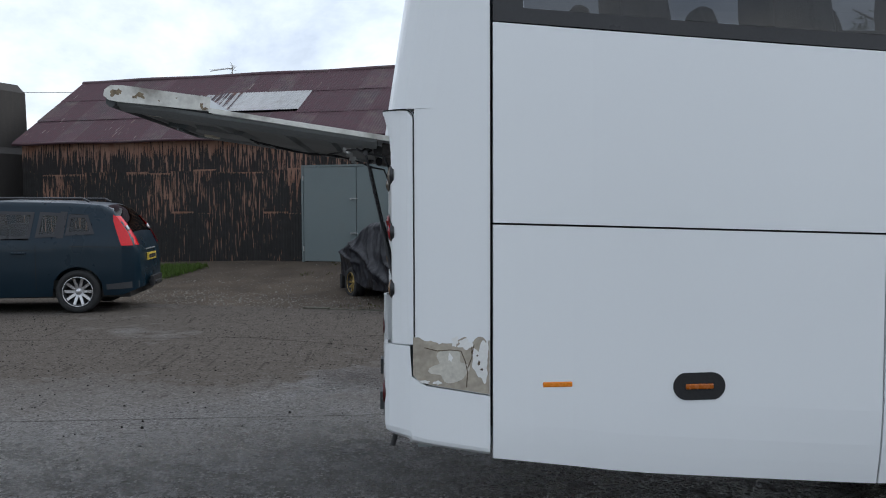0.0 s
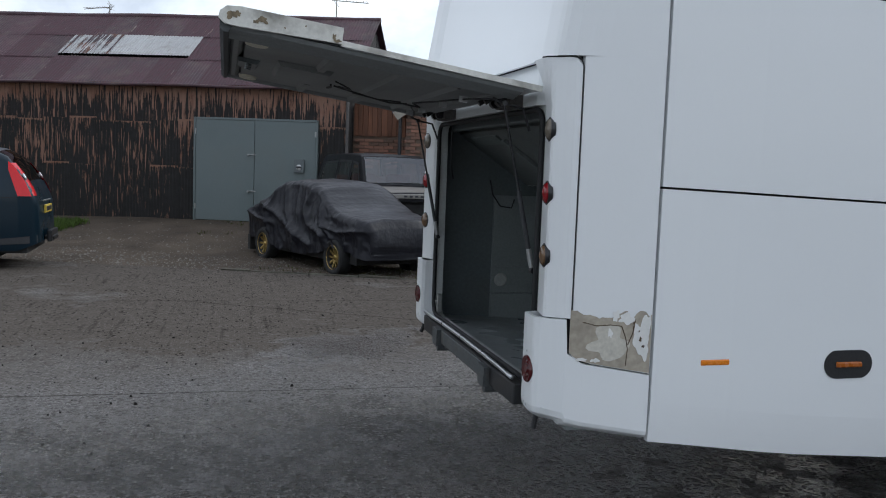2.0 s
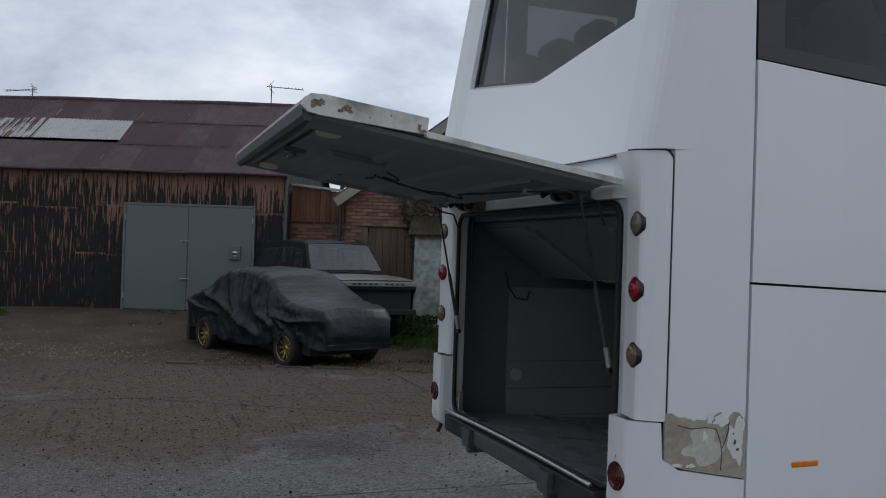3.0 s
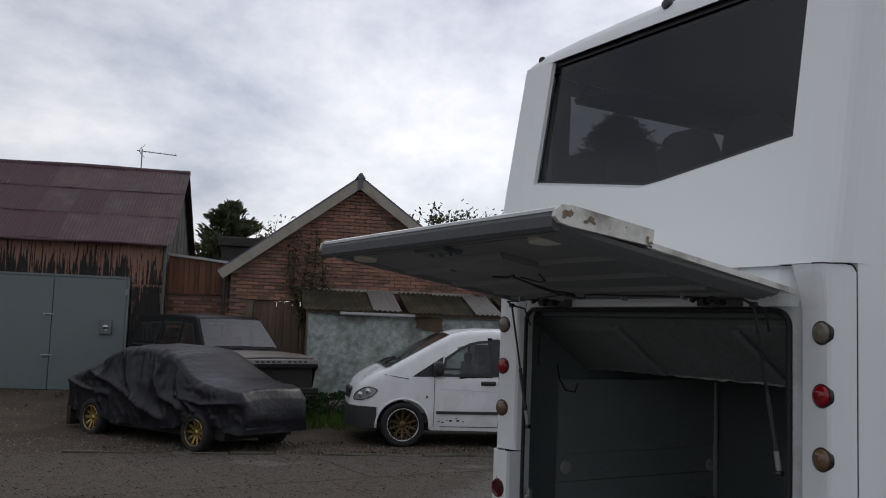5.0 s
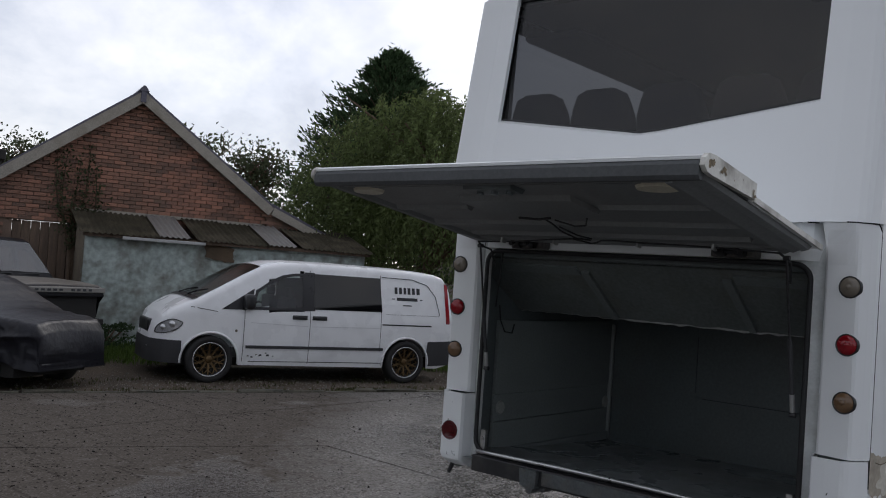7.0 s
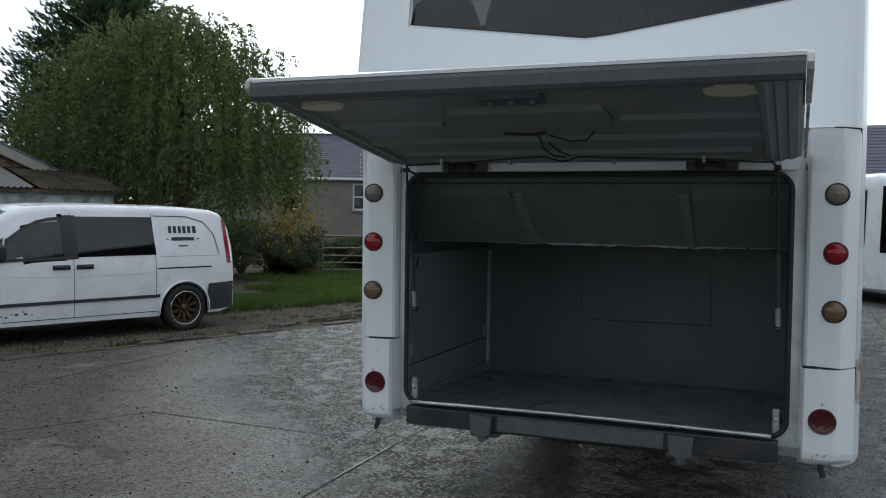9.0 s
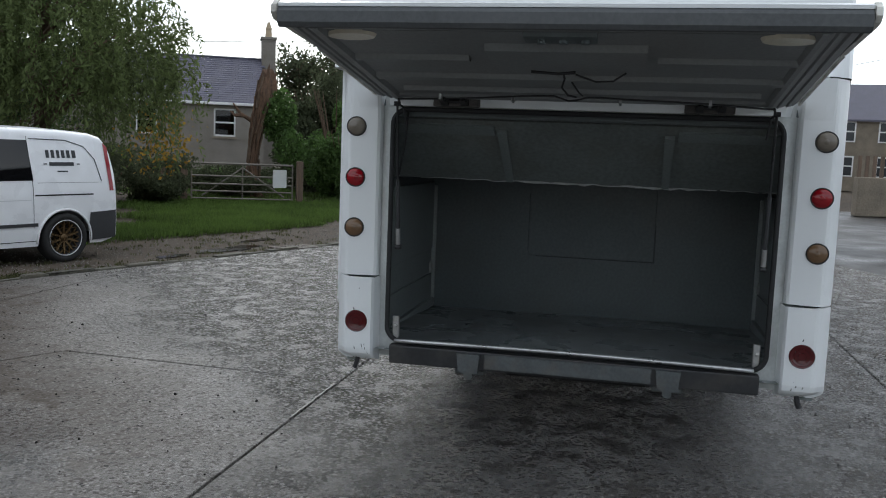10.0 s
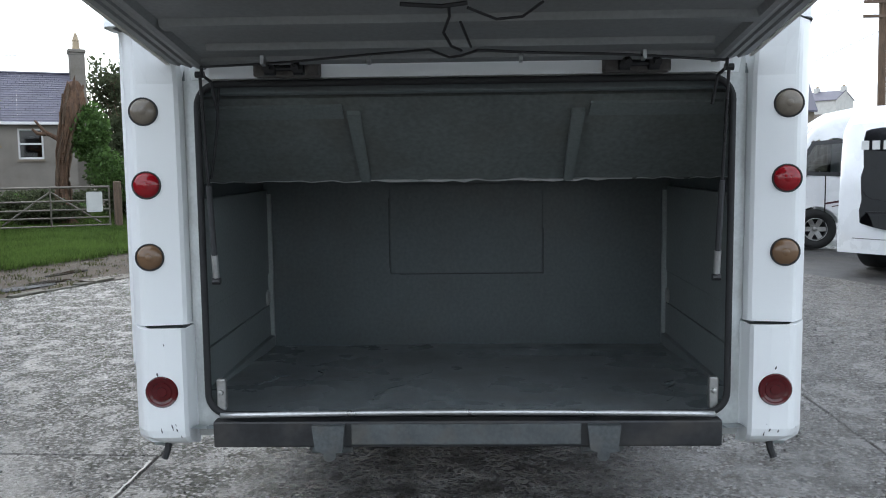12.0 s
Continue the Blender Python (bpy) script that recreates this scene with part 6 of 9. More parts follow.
    def edging(self, bm, poly, side, width=0.035, out=0.01, over=0.012):
        """A band round an opening, from just outside the outline to `width` within it."""
        n = len(poly)
        cx, cz = sum(p[0] for p in poly) / n, sum(p[1] for p in poly) / n
        area = sum(poly[i][0] * poly[(i + 1) % n][1] - poly[(i + 1) % n][0] * poly[i][1] for i in range(n))
        sgn = 1 if area > 0 else -1

        def offset(d):
            res = []
            for i in range(n):
                p, q, r = Vector(poly[i - 1]), Vector(poly[i]), Vector(poly[(i + 1) % n])
                e0, e1 = (q - p).normalized(), (r - q).normalized()
                n0, n1 = Vector((-e0.y, e0.x)) * sgn, Vector((-e1.y, e1.x)) * sgn
                m = (n0 + n1).normalized()
                res.append(q + m * (d / max(0.45, m.dot(n0))))
            return res
        o, w = offset(-over), offset(width)
        for i in range(n):
            j = (i + 1) % n
            k = max(1, int((o[j] - o[i]).length / 0.12))
            row = []
            for t in span(0, 1, k):
                row.append([bm.verts.new((p.x, side * (self.y(p.x, p.y) + out), p.y)) for p in (o[i].lerp(o[j], t), w[i].lerp(w[j], t))])
            for a, b in zip(row, row[1:]):
                bm.faces.new((a[0], b[0], b[1], a[1]))

    def wrap(self, bm, x_back, z0, z1, out, rows=4):
        """A band round the nose between two heights."""
        lines = []
        for z in span(z0, z1, rows):
            xf = max(x for x in span(x_back, self.top[-1][0], 60) if self.zt(x) >= z)
            side = [(x, self.y(x, z) + out) for x in span(x_back, xf, 14)]
            side.append((xf + out, self.y(xf, z) * 0.6))
            full = side + [(x, -y) for x, y in side[::-1]]
            lines.append([bm.verts.new((x, y, z)) for x, y in full])
        for a, b in zip(lines, lines[1:]):
            for i in range(len(a) - 1):
                bm.faces.new((a[i], a[i + 1], b[i + 1], b[i]))

    def top_panel(self, bm, x0, x1, inset, out=0.01, n=8, inset1=None):
        inset1 = inset if inset1 is None else inset1
        rows = []
        for k in range(n + 1):
            x = x0 + (x1 - x0) * k / n
            zt = self.zt(x)
            r = min(self.r, max(0.01, (zt - self.zb(x)) * 0.45))
            half = self.y(x, zt - r) - r - (inset + (inset1 - inset) * k / n)
            rows.append([bm.verts.new((x + out * 0.5, half * s, zt + out + self.crown * (1 - abs(s)) ** 0.7)) for s in (-1, -0.55, 0, 0.55, 1)])
        for a, b in zip(rows, rows[1:]):
            for i in range(4):
                bm.faces.new((a[i], a[i + 1], b[i + 1], b[i]))


def wheel(parent, x, y, side, r, width, rim_r, style, rim_mat, lip_mat=None):
    c, ax = (x, y, r), (0, side, 0)
    h = width / 2
    bm = bmesh.new()
    lathe(bm, [(rim_r, -h * 0.9), (r * 0.94, -h), (r, -h * 0.75), (r, h * 0.75), (r * 0.94, h), (rim_r, h * 0.92), (rim_r, -h * 0.9)], c, ax, 30)
    w = part("wheel", bm, TYRE, parent, smooth=True)
    bm = bmesh.new()
    lathe(bm, [(rim_r * 0.93, h * 0.88), (rim_r * 0.9, h * 0.4), (rim_r * 0.86, -h * 0.5), (0, -h * 0.5)], c, ax, 30)
    part("rim", bm, VAN_PLASTIC, w, smooth=True)
    bm = bmesh.new()
    lathe(bm, [(rim_r * 1.005, h * 0.9), (rim_r * 0.98, h * 0.97), (rim_r * 0.945, h * 0.9)], c, ax, 40)
    part("rim_lip", bm, lip_mat or rim_mat, w, smooth=True)
    bm = bmesh.new()
    n = {"mesh": 10, "five": 10, "four": 4, "steel": 6}[style]
    zc = Vector(c)
    X, Z = Vector((1, 0, 0)), Vector((0, 0, 1))
    Y = Vector((0, side, 0))
    for i in range(n):
        a = 2 * math.pi * i / n
        for off in ((-0.62, -0.31, 0.31, 0.62) if style == "mesh" else (0,)):
            d0 = X * math.cos(a) + Z * math.sin(a)
            d1 = X * math.cos(a + off) + Z * math.sin(a + off)
            t = Vector((0, side, 0)).cross(d0).normalized()
            wd = rim_r * (0.032 if style == "mesh" else (0.09 if style == "five" else 0.2))
            p0, p1 = zc + d0 * rim_r * (0.15 if abs(off) < 0.5 else 0.5) + Y * h * 0.42, zc + d1 * rim_r * 0.92 + Y * h * 0.62
            v = [bm.verts.new(p) for p in (p0 - t * wd, p0 + t * wd, p1 + t * wd, p1 - t * wd, p0 - t * wd - Y * 0.03, p0 + t * wd - Y * 0.03, p1 + t * wd - Y * 0.03, p1 - t * wd - Y * 0.03)]
            for q in ((0, 1, 2, 3), (0, 4, 5, 1), (2, 6, 7, 3), (1, 5, 6, 2), (0, 3, 7, 4)):
                bm.faces.new([v[k] for k in q])
    part("spokes", bm, rim_mat, w)
    bm = bmesh.new()
    lathe(bm, [(0, h * 0.62), (rim_r * 0.14, h * 0.6), (rim_r * 0.22, h * 0.5), (rim_r * 0.22, 0)], c, ax, 16)
    part("hub", bm, rim_mat, w, smooth=True)
    return w


def simple_part(name, parent, material, boxes, bevel=0.01, label=""):
    bm = bmesh.new()
    for b in boxes:
        box(bm, *b, bevel, 2)
    return part(name, bm, material, parent, label)


def strip(sh, parent, name, material, polys, sides=(-1, 1), out=0.008, label=""):
    for s in sides:
        for poly in polys:
            bm = bmesh.new()
            sh.side_panel(bm, poly, s, out)
            part(name, bm, material, parent, label, smooth=True)


def windows(sh, parent, name, polys, glass, trim, width=0.03):
    """Real openings' glazing: a dark band and a pane for each outline, on both flanks."""
    for s in (-1, 1):
        for poly in polys:
            bm = bmesh.new()
            sh.side_panel(bm, poly, s, 0.003)
            g = part(name, bm, glass, parent, smooth=True)
            bm = bmesh.new()
            sh.edging(bm, poly, s, width)
            part("window_rubber", bm, trim, g)


# white panel van
van = thing("panel_van", "white panel van with bronze mesh wheels parked on the gravel", "van", yard(1.75, 10.1, -0.03, 180))
VS = Shell(top=[(-2.46, 0.95), (-2.45, 1.3), (-2.40, 1.58), (-2.3, 1.74), (-2.15, 1.785), (-1.6, 1.82), (-0.4, 1.835), (0.3, 1.825), (0.6, 1.80), (0.82, 1.745), (1.1, 1.60), (1.45, 1.40), (1.78, 1.215), (1.95, 1.145), (2.12, 1.05), (2.24, 0.95), (2.32, 0.82), (2.36, 0.66), (2.375, 0.5)],
           low=[(-2.46, 0.32), (-2.2, 0.24), (2.15, 0.27), (2.375, 0.31)],
           width=[(-2.46, 0.88), (-2.35, 0.92), (-1.0, 0.945), (1.4, 0.945), (1.8, 0.925), (2.05, 0.86), (2.22, 0.74), (2.32, 0.6), (2.375, 0.45)], belt=1.02, tumble=0.17, r=0.12, axles=(-1.6, 1.57), arch=0.40, hub=0.32, crown=0.03)
VAN_DOOR_GLASS = [(0.99, 1.10), (0.92, 1.37), (0.70, 1.52), (0.52, 1.61), (0.36, 1.645), (0.17, 1.66), (0.17, 1.115)]
bm = bmesh.new()
VS.body(bm, 0.035, [VAN_DOOR_GLASS], [(0.84, 1.78)])
part("body", bm, VAN_WHITE, van, smooth=True)
strip(VS, van, "side_glass", DARK_GLASS, [[(0.01, 1.13), (0.01, 1.675), (-1.12, 1.67), (-1.14, 1.135)]])
strip(VS, van, "window_surround", BLACK_TRIM, [[(0.0, 1.105), (0.0, 1.69), (0.165, 1.69), (0.165, 1.10)], [(1.45, 1.075), (1.2, 1.24), (0.955, 1.40), (1.0, 1.085)]], out=0.007)
windows(VS, van, "front_door_glass", [VAN_DOOR_GLASS], pane("clear_car_glass", (0.72, 0.77, 0.75)), BLACK_TRIM, 0.03)
strip(VS, van, "rub_strip", VAN_PLASTIC, [[(1.06, 0.515), (1.06, 0.56), (-1.18, 0.565), (-1.18, 0.52)]], out=0.016)
strip(VS, van, "rear_lamp", RED, [[(-2.40, 0.98), (-2.32, 0.98), (-2.30, 1.66), (-2.37, 1.60)]], out=0.008, label="tall red tail lamp")
strip(VS, van, "rear_bumper", VAN_PLASTIC, [[(-2.44, 0.3), (-2.0, 0.28), (-1.97, 0.5), (-1.99, 0.68), (-2.44, 0.70)]], out=0.014)
bm = bmesh.new()
VS.wrap(bm, 1.98, 0.27, 0.60, 0.012)
part("front_bumper", bm, VAN_PLASTIC, van, label="dark grey plastic front bumper", smooth=True)
for poly in ([(1.10, 0.32), (1.092, 0.32), (1.092, 1.08), (1.10, 1.08)], [(0.075, 0.3), (0.067, 0.3), (0.067, 1.72), (0.075, 1.72)], [(-1.13, 0.5), (-1.122, 0.5), (-1.122, 1.72), (-1.13, 1.72)], [(-1.15, 0.925), (-2.05, 0.925), (-2.05, 0.945), (-1.15, 0.945)],
             [(1.88, 1.10), (1.5, 1.045), (1.5, 1.035), (1.88, 1.09)], [(1.0, 0.325), (-1.2, 0.325), (-1.2, 0.315), (1.0, 0.315)]):
    strip(VS, van, "panel_gap", GAP, [poly], out=0.004)
# flat darker strips paint the shade of the pressed creases
strip(VS, van, "body_crease", mat("shaded_white_crease", (0.6, 0.61, 0.62), rough=0.4, var=0.03, bump=0), [[(1.0, 0.90), (0.1, 0.87), (0.1, 0.862), (1.0, 0.892)], [(0.04, 0.868), (-1.1, 0.88), (-1.1, 0.872), (0.04, 0.86)]], out=0.004)
strip(VS, van, "panel_crease", GAP, [[(-1.2, 1.10), (-2.2, 1.10), (-2.2, 1.104), (-1.2, 1.104)]], out=0.003)
bm = bmesh.new()
tube(bm, [(-1.16, VS.y(-1.16, 1.69) + 0.006, 1.69), (-1.7, VS.y(-1.7, 1.68) + 0.006, 1.68), (-1.98, VS.y(-2, 1.6) + 0.006, 1.60), (-2.13, VS.y(-2.1, 1.42) + 0.006, 1.42), (-2.2, VS.y(-2.2, 1.12) + 0.006, 1.12)], 0.006, 6)
part("panel_moulding", bm, VAN_PLASTIC, van)
HEADLAMP = []
CORNERS = [(2.31, 0.69), (2.29, 0.79), (2.20, 0.87), (2.10, 0.90), (1.98, 0.86), (2.04, 0.77), (2.18, 0.70)]
for i in range(7):
    p, q, r, t = (Vector(CORNERS[(i + k) % 7]) for k in (-1, 0, 1, 2))
    for k in range(4):
        f = k / 4
        v = q + (r - p) * 0.4 * f * (1 - f) ** 2 + (r - q) * f * f * (3 - 2 * f) - (t - q) * 0.4 * f * f * (1 - f)
        HEADLAMP.append((v.x, v.y))
for x in (0.24, -0.08):
    bm = bmesh.new()
    yy = VS.y(x, 0.99)
    box(bm, x - 0.10, x + 0.10, yy + 0.012, yy + 0.04, 0.985, 1.015, 0.01, 2)
    part("door_handle", bm, BLACK_TRIM, van)
    bm = bmesh.new()
    box(bm, x - 0.12, x + 0.12, yy + 0.002, yy + 0.012, 0.965, 1.03, 0.005)
    part("handle_recess", bm, VAN_PLASTIC, van)
for s in (-1, 1):
    bm = bmesh.new()
    box(bm, 0.98, 1.13, s * 1.0 - 0.11, s * 1.0 + 0.11, 1.09, 1.32, 0.05, 3)
    part("door_mirror", bm, BLACK_TRIM, van, smooth=True)
    bm = bmesh.new()
    VS.side_panel(bm, HEADLAMP, s, 0.010, 0.06)
    lamp = part("headlamp", bm, CLEAR_LAMP, van, smooth=True)
    bm = bmesh.new()
    VS.edging(bm, HEADLAMP, s, 0.010, 0.012, 0.005)
    part("lamp_rim", bm, VAN_PLASTIC, lamp)
    for x, z, r in ((2.225, 0.775, 0.042), (2.115, 0.83, 0.045)):
        bm = bmesh.new()
        lathe(bm, [(0.0, 0.004), (r * 0.45, 0.008), (r * 0.5, 0.003), (r * 0.9, 0.008), (r, 0.004)], (x, s * (VS.y(x, z) + 0.011), z), (0.55, s, 0), 18)
        part("reflector", bm, SILVER, lamp, smooth=True)
    for x in (-1.6, 1.57):
        wheel(van, x, s * 0.835, s, 0.34, 0.24, 0.25, "mesh", BRONZE, SILVER)
        bm = bmesh.new()
        tube(bm, [(x + 0.415 * math.cos(t), s * (VS.y(x + 0.415 * math.cos(t), max(0.3, 0.32 + 0.415 * math.sin(t))) + 0.004), 0.32 + 0.415 * math.sin(t)) for t in span(-0.1, math.pi + 0.1, 20)], 0.018, 6)
        part("arch_lip", bm, VAN_WHITE, van, smooth=True)
    bm = bmesh.new()
    lathe(bm, [(0, 0.01), (0.015, 0.009), (0.02, 0.0)], (1.21, s * (VS.y(1.21, 0.77) + 0.002), 0.77), (0, s, 0), 10)
    part("side_repeater", bm, SMOKE, van)
bm = bmesh.new()
VS.top_panel(bm, 0.835, 1.785, -0.01, 0.008)
ws = part("windscreen", bm, pane("clear_car_glass", (0.72, 0.77, 0.75)), van, smooth=True)
bm = bmesh.new()
VS.top_panel(bm, 1.765, 1.85, -0.02, 0.014, n=2)
part("scuttle", bm, BLACK_TRIM, ws)
for dy in (-0.35, 0.25):
    bm = bmesh.new()
    tube(bm, [(1.80, dy, 1.255), (1.70, dy + 0.2, 1.315), (1.62, dy + 0.45, 1.35)], 0.011, 5)
    part("wiper", bm, BLACK_TRIM, ws)
simple_part("grille", van, BLACK_TRIM, [(2.24, 2.365, -0.36, 0.36, 0.66, 0.86)], 0.03)
simple_part("underside", van, UNDER, [(-2.3, 2.1, -0.78, 0.78, 0.24, 0.36)])
for y in (-0.45, 0.45):
    simple_part("cab_seat", van, SEAT, [(0.22, 0.36, y - 0.25, y + 0.25, 0.7, 1.28), (0.23, 0.33, y - 0.12, y + 0.12, 1.27, 1.44)], 0.04)
simple_part("dashboard", van, SEAT, [(1.3, 1.74, -0.78, 0.78, 0.7, 1.16)], 0.05)
simple_part("bulkhead", van, SEAT, [(0.06, 0.1, -0.75, 0.75, 0.4, 1.7)], 0.0)
random.seed(77)
for x, z, w, h in ((-1.400, 1.49, 0.052, 0.105), (-1.481, 1.49, 0.052, 0.105), (-1.562, 1.49, 0.045, 0.105), (-1.638, 1.49, 0.052, 0.105), (-1.719, 1.49, 0.052, 0.105), (-1.806, 1.49, 0.06, 0.105)):
    bm = bmesh.new()
    VS.side_panel(bm, [(x + w / 2, z - h / 2), (x - w / 2, z - h / 2), (x - w / 2, z + h / 2), (x + w / 2, z + h / 2)], 1, 0.006)
    part("lettering_bar", bm, INK, van)
for x, z, w, h in ((-1.35, 1.355, 0.05, 0.014), (-1.60, 1.355, 0.38, 0.05), (-1.86, 1.355, 0.05, 0.014), (-1.60, 1.255, 0.16, 0.018)):
    bm = bmesh.new()
    VS.side_panel(bm, [(x + w / 2, z - h / 2), (x - w / 2, z - h / 2), (x - w / 2, z + h / 2), (x + w / 2, z + h / 2)], 1, 0.006)
    part("script_bar", bm, INK, van)
for i in range(7):
    x, z, r = 1.0 - 0.06 * i + random.uniform(-0.02, 0.02), 0.41 + random.uniform(-0.03, 0.04), random.uniform(0.012, 0.028)
    bm = bmesh.new()
    VS.side_panel(bm, [(x + r, z - r * 0.6), (x - r, z - r * 0.5), (x - r * 0.8, z + r * 0.6), (x + r * 0.7, z + r * 0.4)], 1, 0.005)
    part("paint_scrape", bm, VAN_PLASTIC, van)

# dark blue people carrier
mpv = thing("people_carrier", "dark teal-blue people carrier parked beside the shed", "car", pose(-6.26, 9.68, 0, 0, 0, 182) @ Matrix.Scale(1.07, 4))
MS = Shell(top=[(-2.24, 0.62), (-2.22, 0.9), (-2.15, 1.08), (-2.0, 1.32), (-1.85, 1.5), (-1.68, 1.585), (-1.2, 1.62), (-0.3, 1.64), (0.3, 1.61), (0.7, 1.5), (1.35, 1.10), (1.7, 1.0), (2.1, 0.85), (2.25, 0.6)],
           low=[(-2.24, 0.36), (-2.0, 0.26), (2.0, 0.22), (2.25, 0.28)],
           width=[(-2.24, 0.66), (-2.18, 0.76), (-2.0, 0.83), (-1.5, 0.87), (1.3, 0.875), (1.9, 0.8), (2.25, 0.6)], belt=1.02, tumble=0.30, r=0.10, axles=(-1.375, 1.375), arch=0.36, hub=0.32, crown=0.03)
bm = bmesh.new()
MPV_SIDE = [[(-1.22, 1.149), (-1.25, 1.435), (-1.50, 1.425), (-1.60, 1.168)], [(-1.08, 1.131), (-1.12, 1.453), (-0.84, 1.471), (-0.80, 1.122)], [(-0.70, 1.113), (-0.74, 1.471), (0.03, 1.490), (0.03, 1.094)], [(0.17, 1.094), (0.17, 1.490), (0.55, 1.435), (1.05, 1.122)]]
MS.body(bm, 0.035, MPV_SIDE, [(-2.1, -1.74), (0.74, 1.32)])
part("body", bm, BLUE_PAINT, mpv, smooth=True)
windows(MS, mpv, "side_glass", MPV_SIDE, pane("clear_car_glass", (0.72, 0.77, 0.75)), BLACK_TRIM, 0.035)
strip(MS, mpv, "window_frame", BLACK_TRIM, [[(-1.18, 1.10), (-1.22, 1.48), (-1.12, 1.49), (-1.08, 1.10)], [(0.06, 1.08), (0.06, 1.51), (0.13, 1.51), (0.13, 1.08)]], out=0.006)
BRIGHT_RED = lens("bright_red_lens", (0.62, 0.010, 0.014))
strip(MS, mpv, "tail_lamp", BRIGHT_RED, [[(-2.16, 0.985), (-2.00, 0.985), (-1.87, 1.34), (-1.865, 1.44), (-1.93, 1.39), (-2.08, 1.18)]], out=0.012, label="large red tail lamp")
for s in (-1, 1):
    bm = bmesh.new()
    rows = []
    for z in span(0.99, 1.42, 10):
        xr = min(x for x in span(-2.24, -1.7, 80) if MS.zt(x) >= z)
        yw = MS.y(xr, z) + 0.012
        rows.append([bm.verts.new((xr - 0.022 + 0.05 * f * f, s * (yw - (0.16 - 0.05 * (z - 0.99)) * (1 - f)), z)) for f in span(0, 1, 5)])
    for p, q in zip(rows, rows[1:]):
        for i in range(5):
            bm.faces.new((p[i], p[i + 1], q[i + 1], q[i]))
    wing = part("tail_lamp", bm, BRIGHT_RED, mpv, label="large red tail lamp", smooth=True)
    xr = min(x for x in span(-2.24, -1.7, 80) if MS.zt(x) >= 1.24)
    bm = bmesh.new()
    lathe(bm, [(0.0, 0.014), (0.035, 0.012), (0.05, 0.004), (0.052, -0.01)], (xr - 0.02, s * (MS.y(xr, 1.24) - 0.075), 1.24), (-1, 0, 0.55), 20)
    part("lamp_insert", bm, CLEAR_LAMP, wing, smooth=True)
strip(MS, mpv, "panel_gap", GAP, [[(-1.28, 0.985), (-1.99, 0.965), (-1.99, 0.957), (-1.28, 0.977)]], out=0.004)
# crease along the doors: only its shade, drawn as a thin dark strip
strip(MS, mpv, "body_crease", GAP, [[(-1.1, 0.94), (0.9, 0.90), (0.9, 0.895), (-1.1, 0.935)]], out=0.003)
strip(MS, mpv, "panel_gap", GAP, [[(-0.80, 0.35), (-0.792, 0.35), (-0.792, 1.0), (-0.80, 1.0)], [(0.095, 0.3), (0.103, 0.3), (0.103, 1.0), (0.095, 1.0)]], out=0.004)
strip(MS, mpv, "bumper_trim", VAN_PLASTIC, [[(-2.22, 0.36), (-1.78, 0.34), (-1.78, 0.42), (-2.22, 0.46)]], out=0.01)
bm = bmesh.new()
MS.top_panel(bm, -2.105, -1.735, -0.01, 0.008)
part("rear_screen", bm, CAR_GLASS, mpv, smooth=True)
bm = bmesh.new()
MS.top_panel(bm, 0.735, 1.325, -0.01, 0.008)
part("windscreen", bm, CAR_GLASS, mpv, smooth=True)
for s in (-1, 1):
    bm = bmesh.new()
    tube(bm, [(-1.5, s * 0.6, 1.63), (-1.4, s * 0.61, 1.68), (0.2, s * 0.62, 1.69), (0.4, s * 0.6, 1.63)], 0.016, 6)
    part("roof_bar", bm, BLACK_TRIM, mpv)
simple_part("number_plate", mpv, PLATE, [(-2.262, -2.235, -0.26, 0.26, 0.74, 0.85)], 0.003)
simple_part("plate_bar", mpv, INK, [(-2.268, -2.262, -0.2 + 0.075 * i, -0.155 + 0.075 * i, 0.765, 0.825) for i in range(6)], 0.0)
simple_part("tailgate_strip", mpv, ALU, [(-2.24, -2.225, -0.3, 0.3, 0.9, 0.92)], 0.003)
simple_part("tow_bar", mpv, BLACK_TRIM, [(-2.36, -2.2, -0.2, 0.2, 0.36, 0.42), (-2.34, -2.28, -0.3, 0.3, 0.34, 0.5)], 0.015)
simple_part("underside", mpv, UNDER, [(-2.1, 2.0, -0.75, 0.75, 0.22, 0.36)])
for x, y, w, z in ((-0.12, -0.4, 0.25, 1.3), (-0.12, 0.4, 0.25, 1.3), (-1.02, 0.0, 0.65, 1.2)):
    simple_part("car_seat", mpv, SEAT, [(x - 0.07, x + 0.07, y - w, y + w, 0.6, z)], 0.05)
for s in (-1, 1):
    bm = bmesh.new()
    box(bm, 1.0, 1.18, s * 0.95 - 0.09, s * 0.95 + 0.09, 1.0, 1.15, 0.04, 3)
    part("door_mirror", bm, BLUE_PAINT, mpv, smooth=True)
    bm = bmesh.new()
    yy = MS.y(-0.55, 0.88)
    box(bm, -0.66, -0.46, min(s * (yy + 0.005), s * (yy + 0.03)), max(s * (yy + 0.005), s * (yy + 0.03)), 0.87, 0.90, 0.008)
    part("door_handle", bm, BLUE_PAINT, mpv)
    for x in (-1.375, 1.375):
        wheel(mpv, x, s * 0.765, s, 0.315, 0.21, 0.22, "five", SILVER)

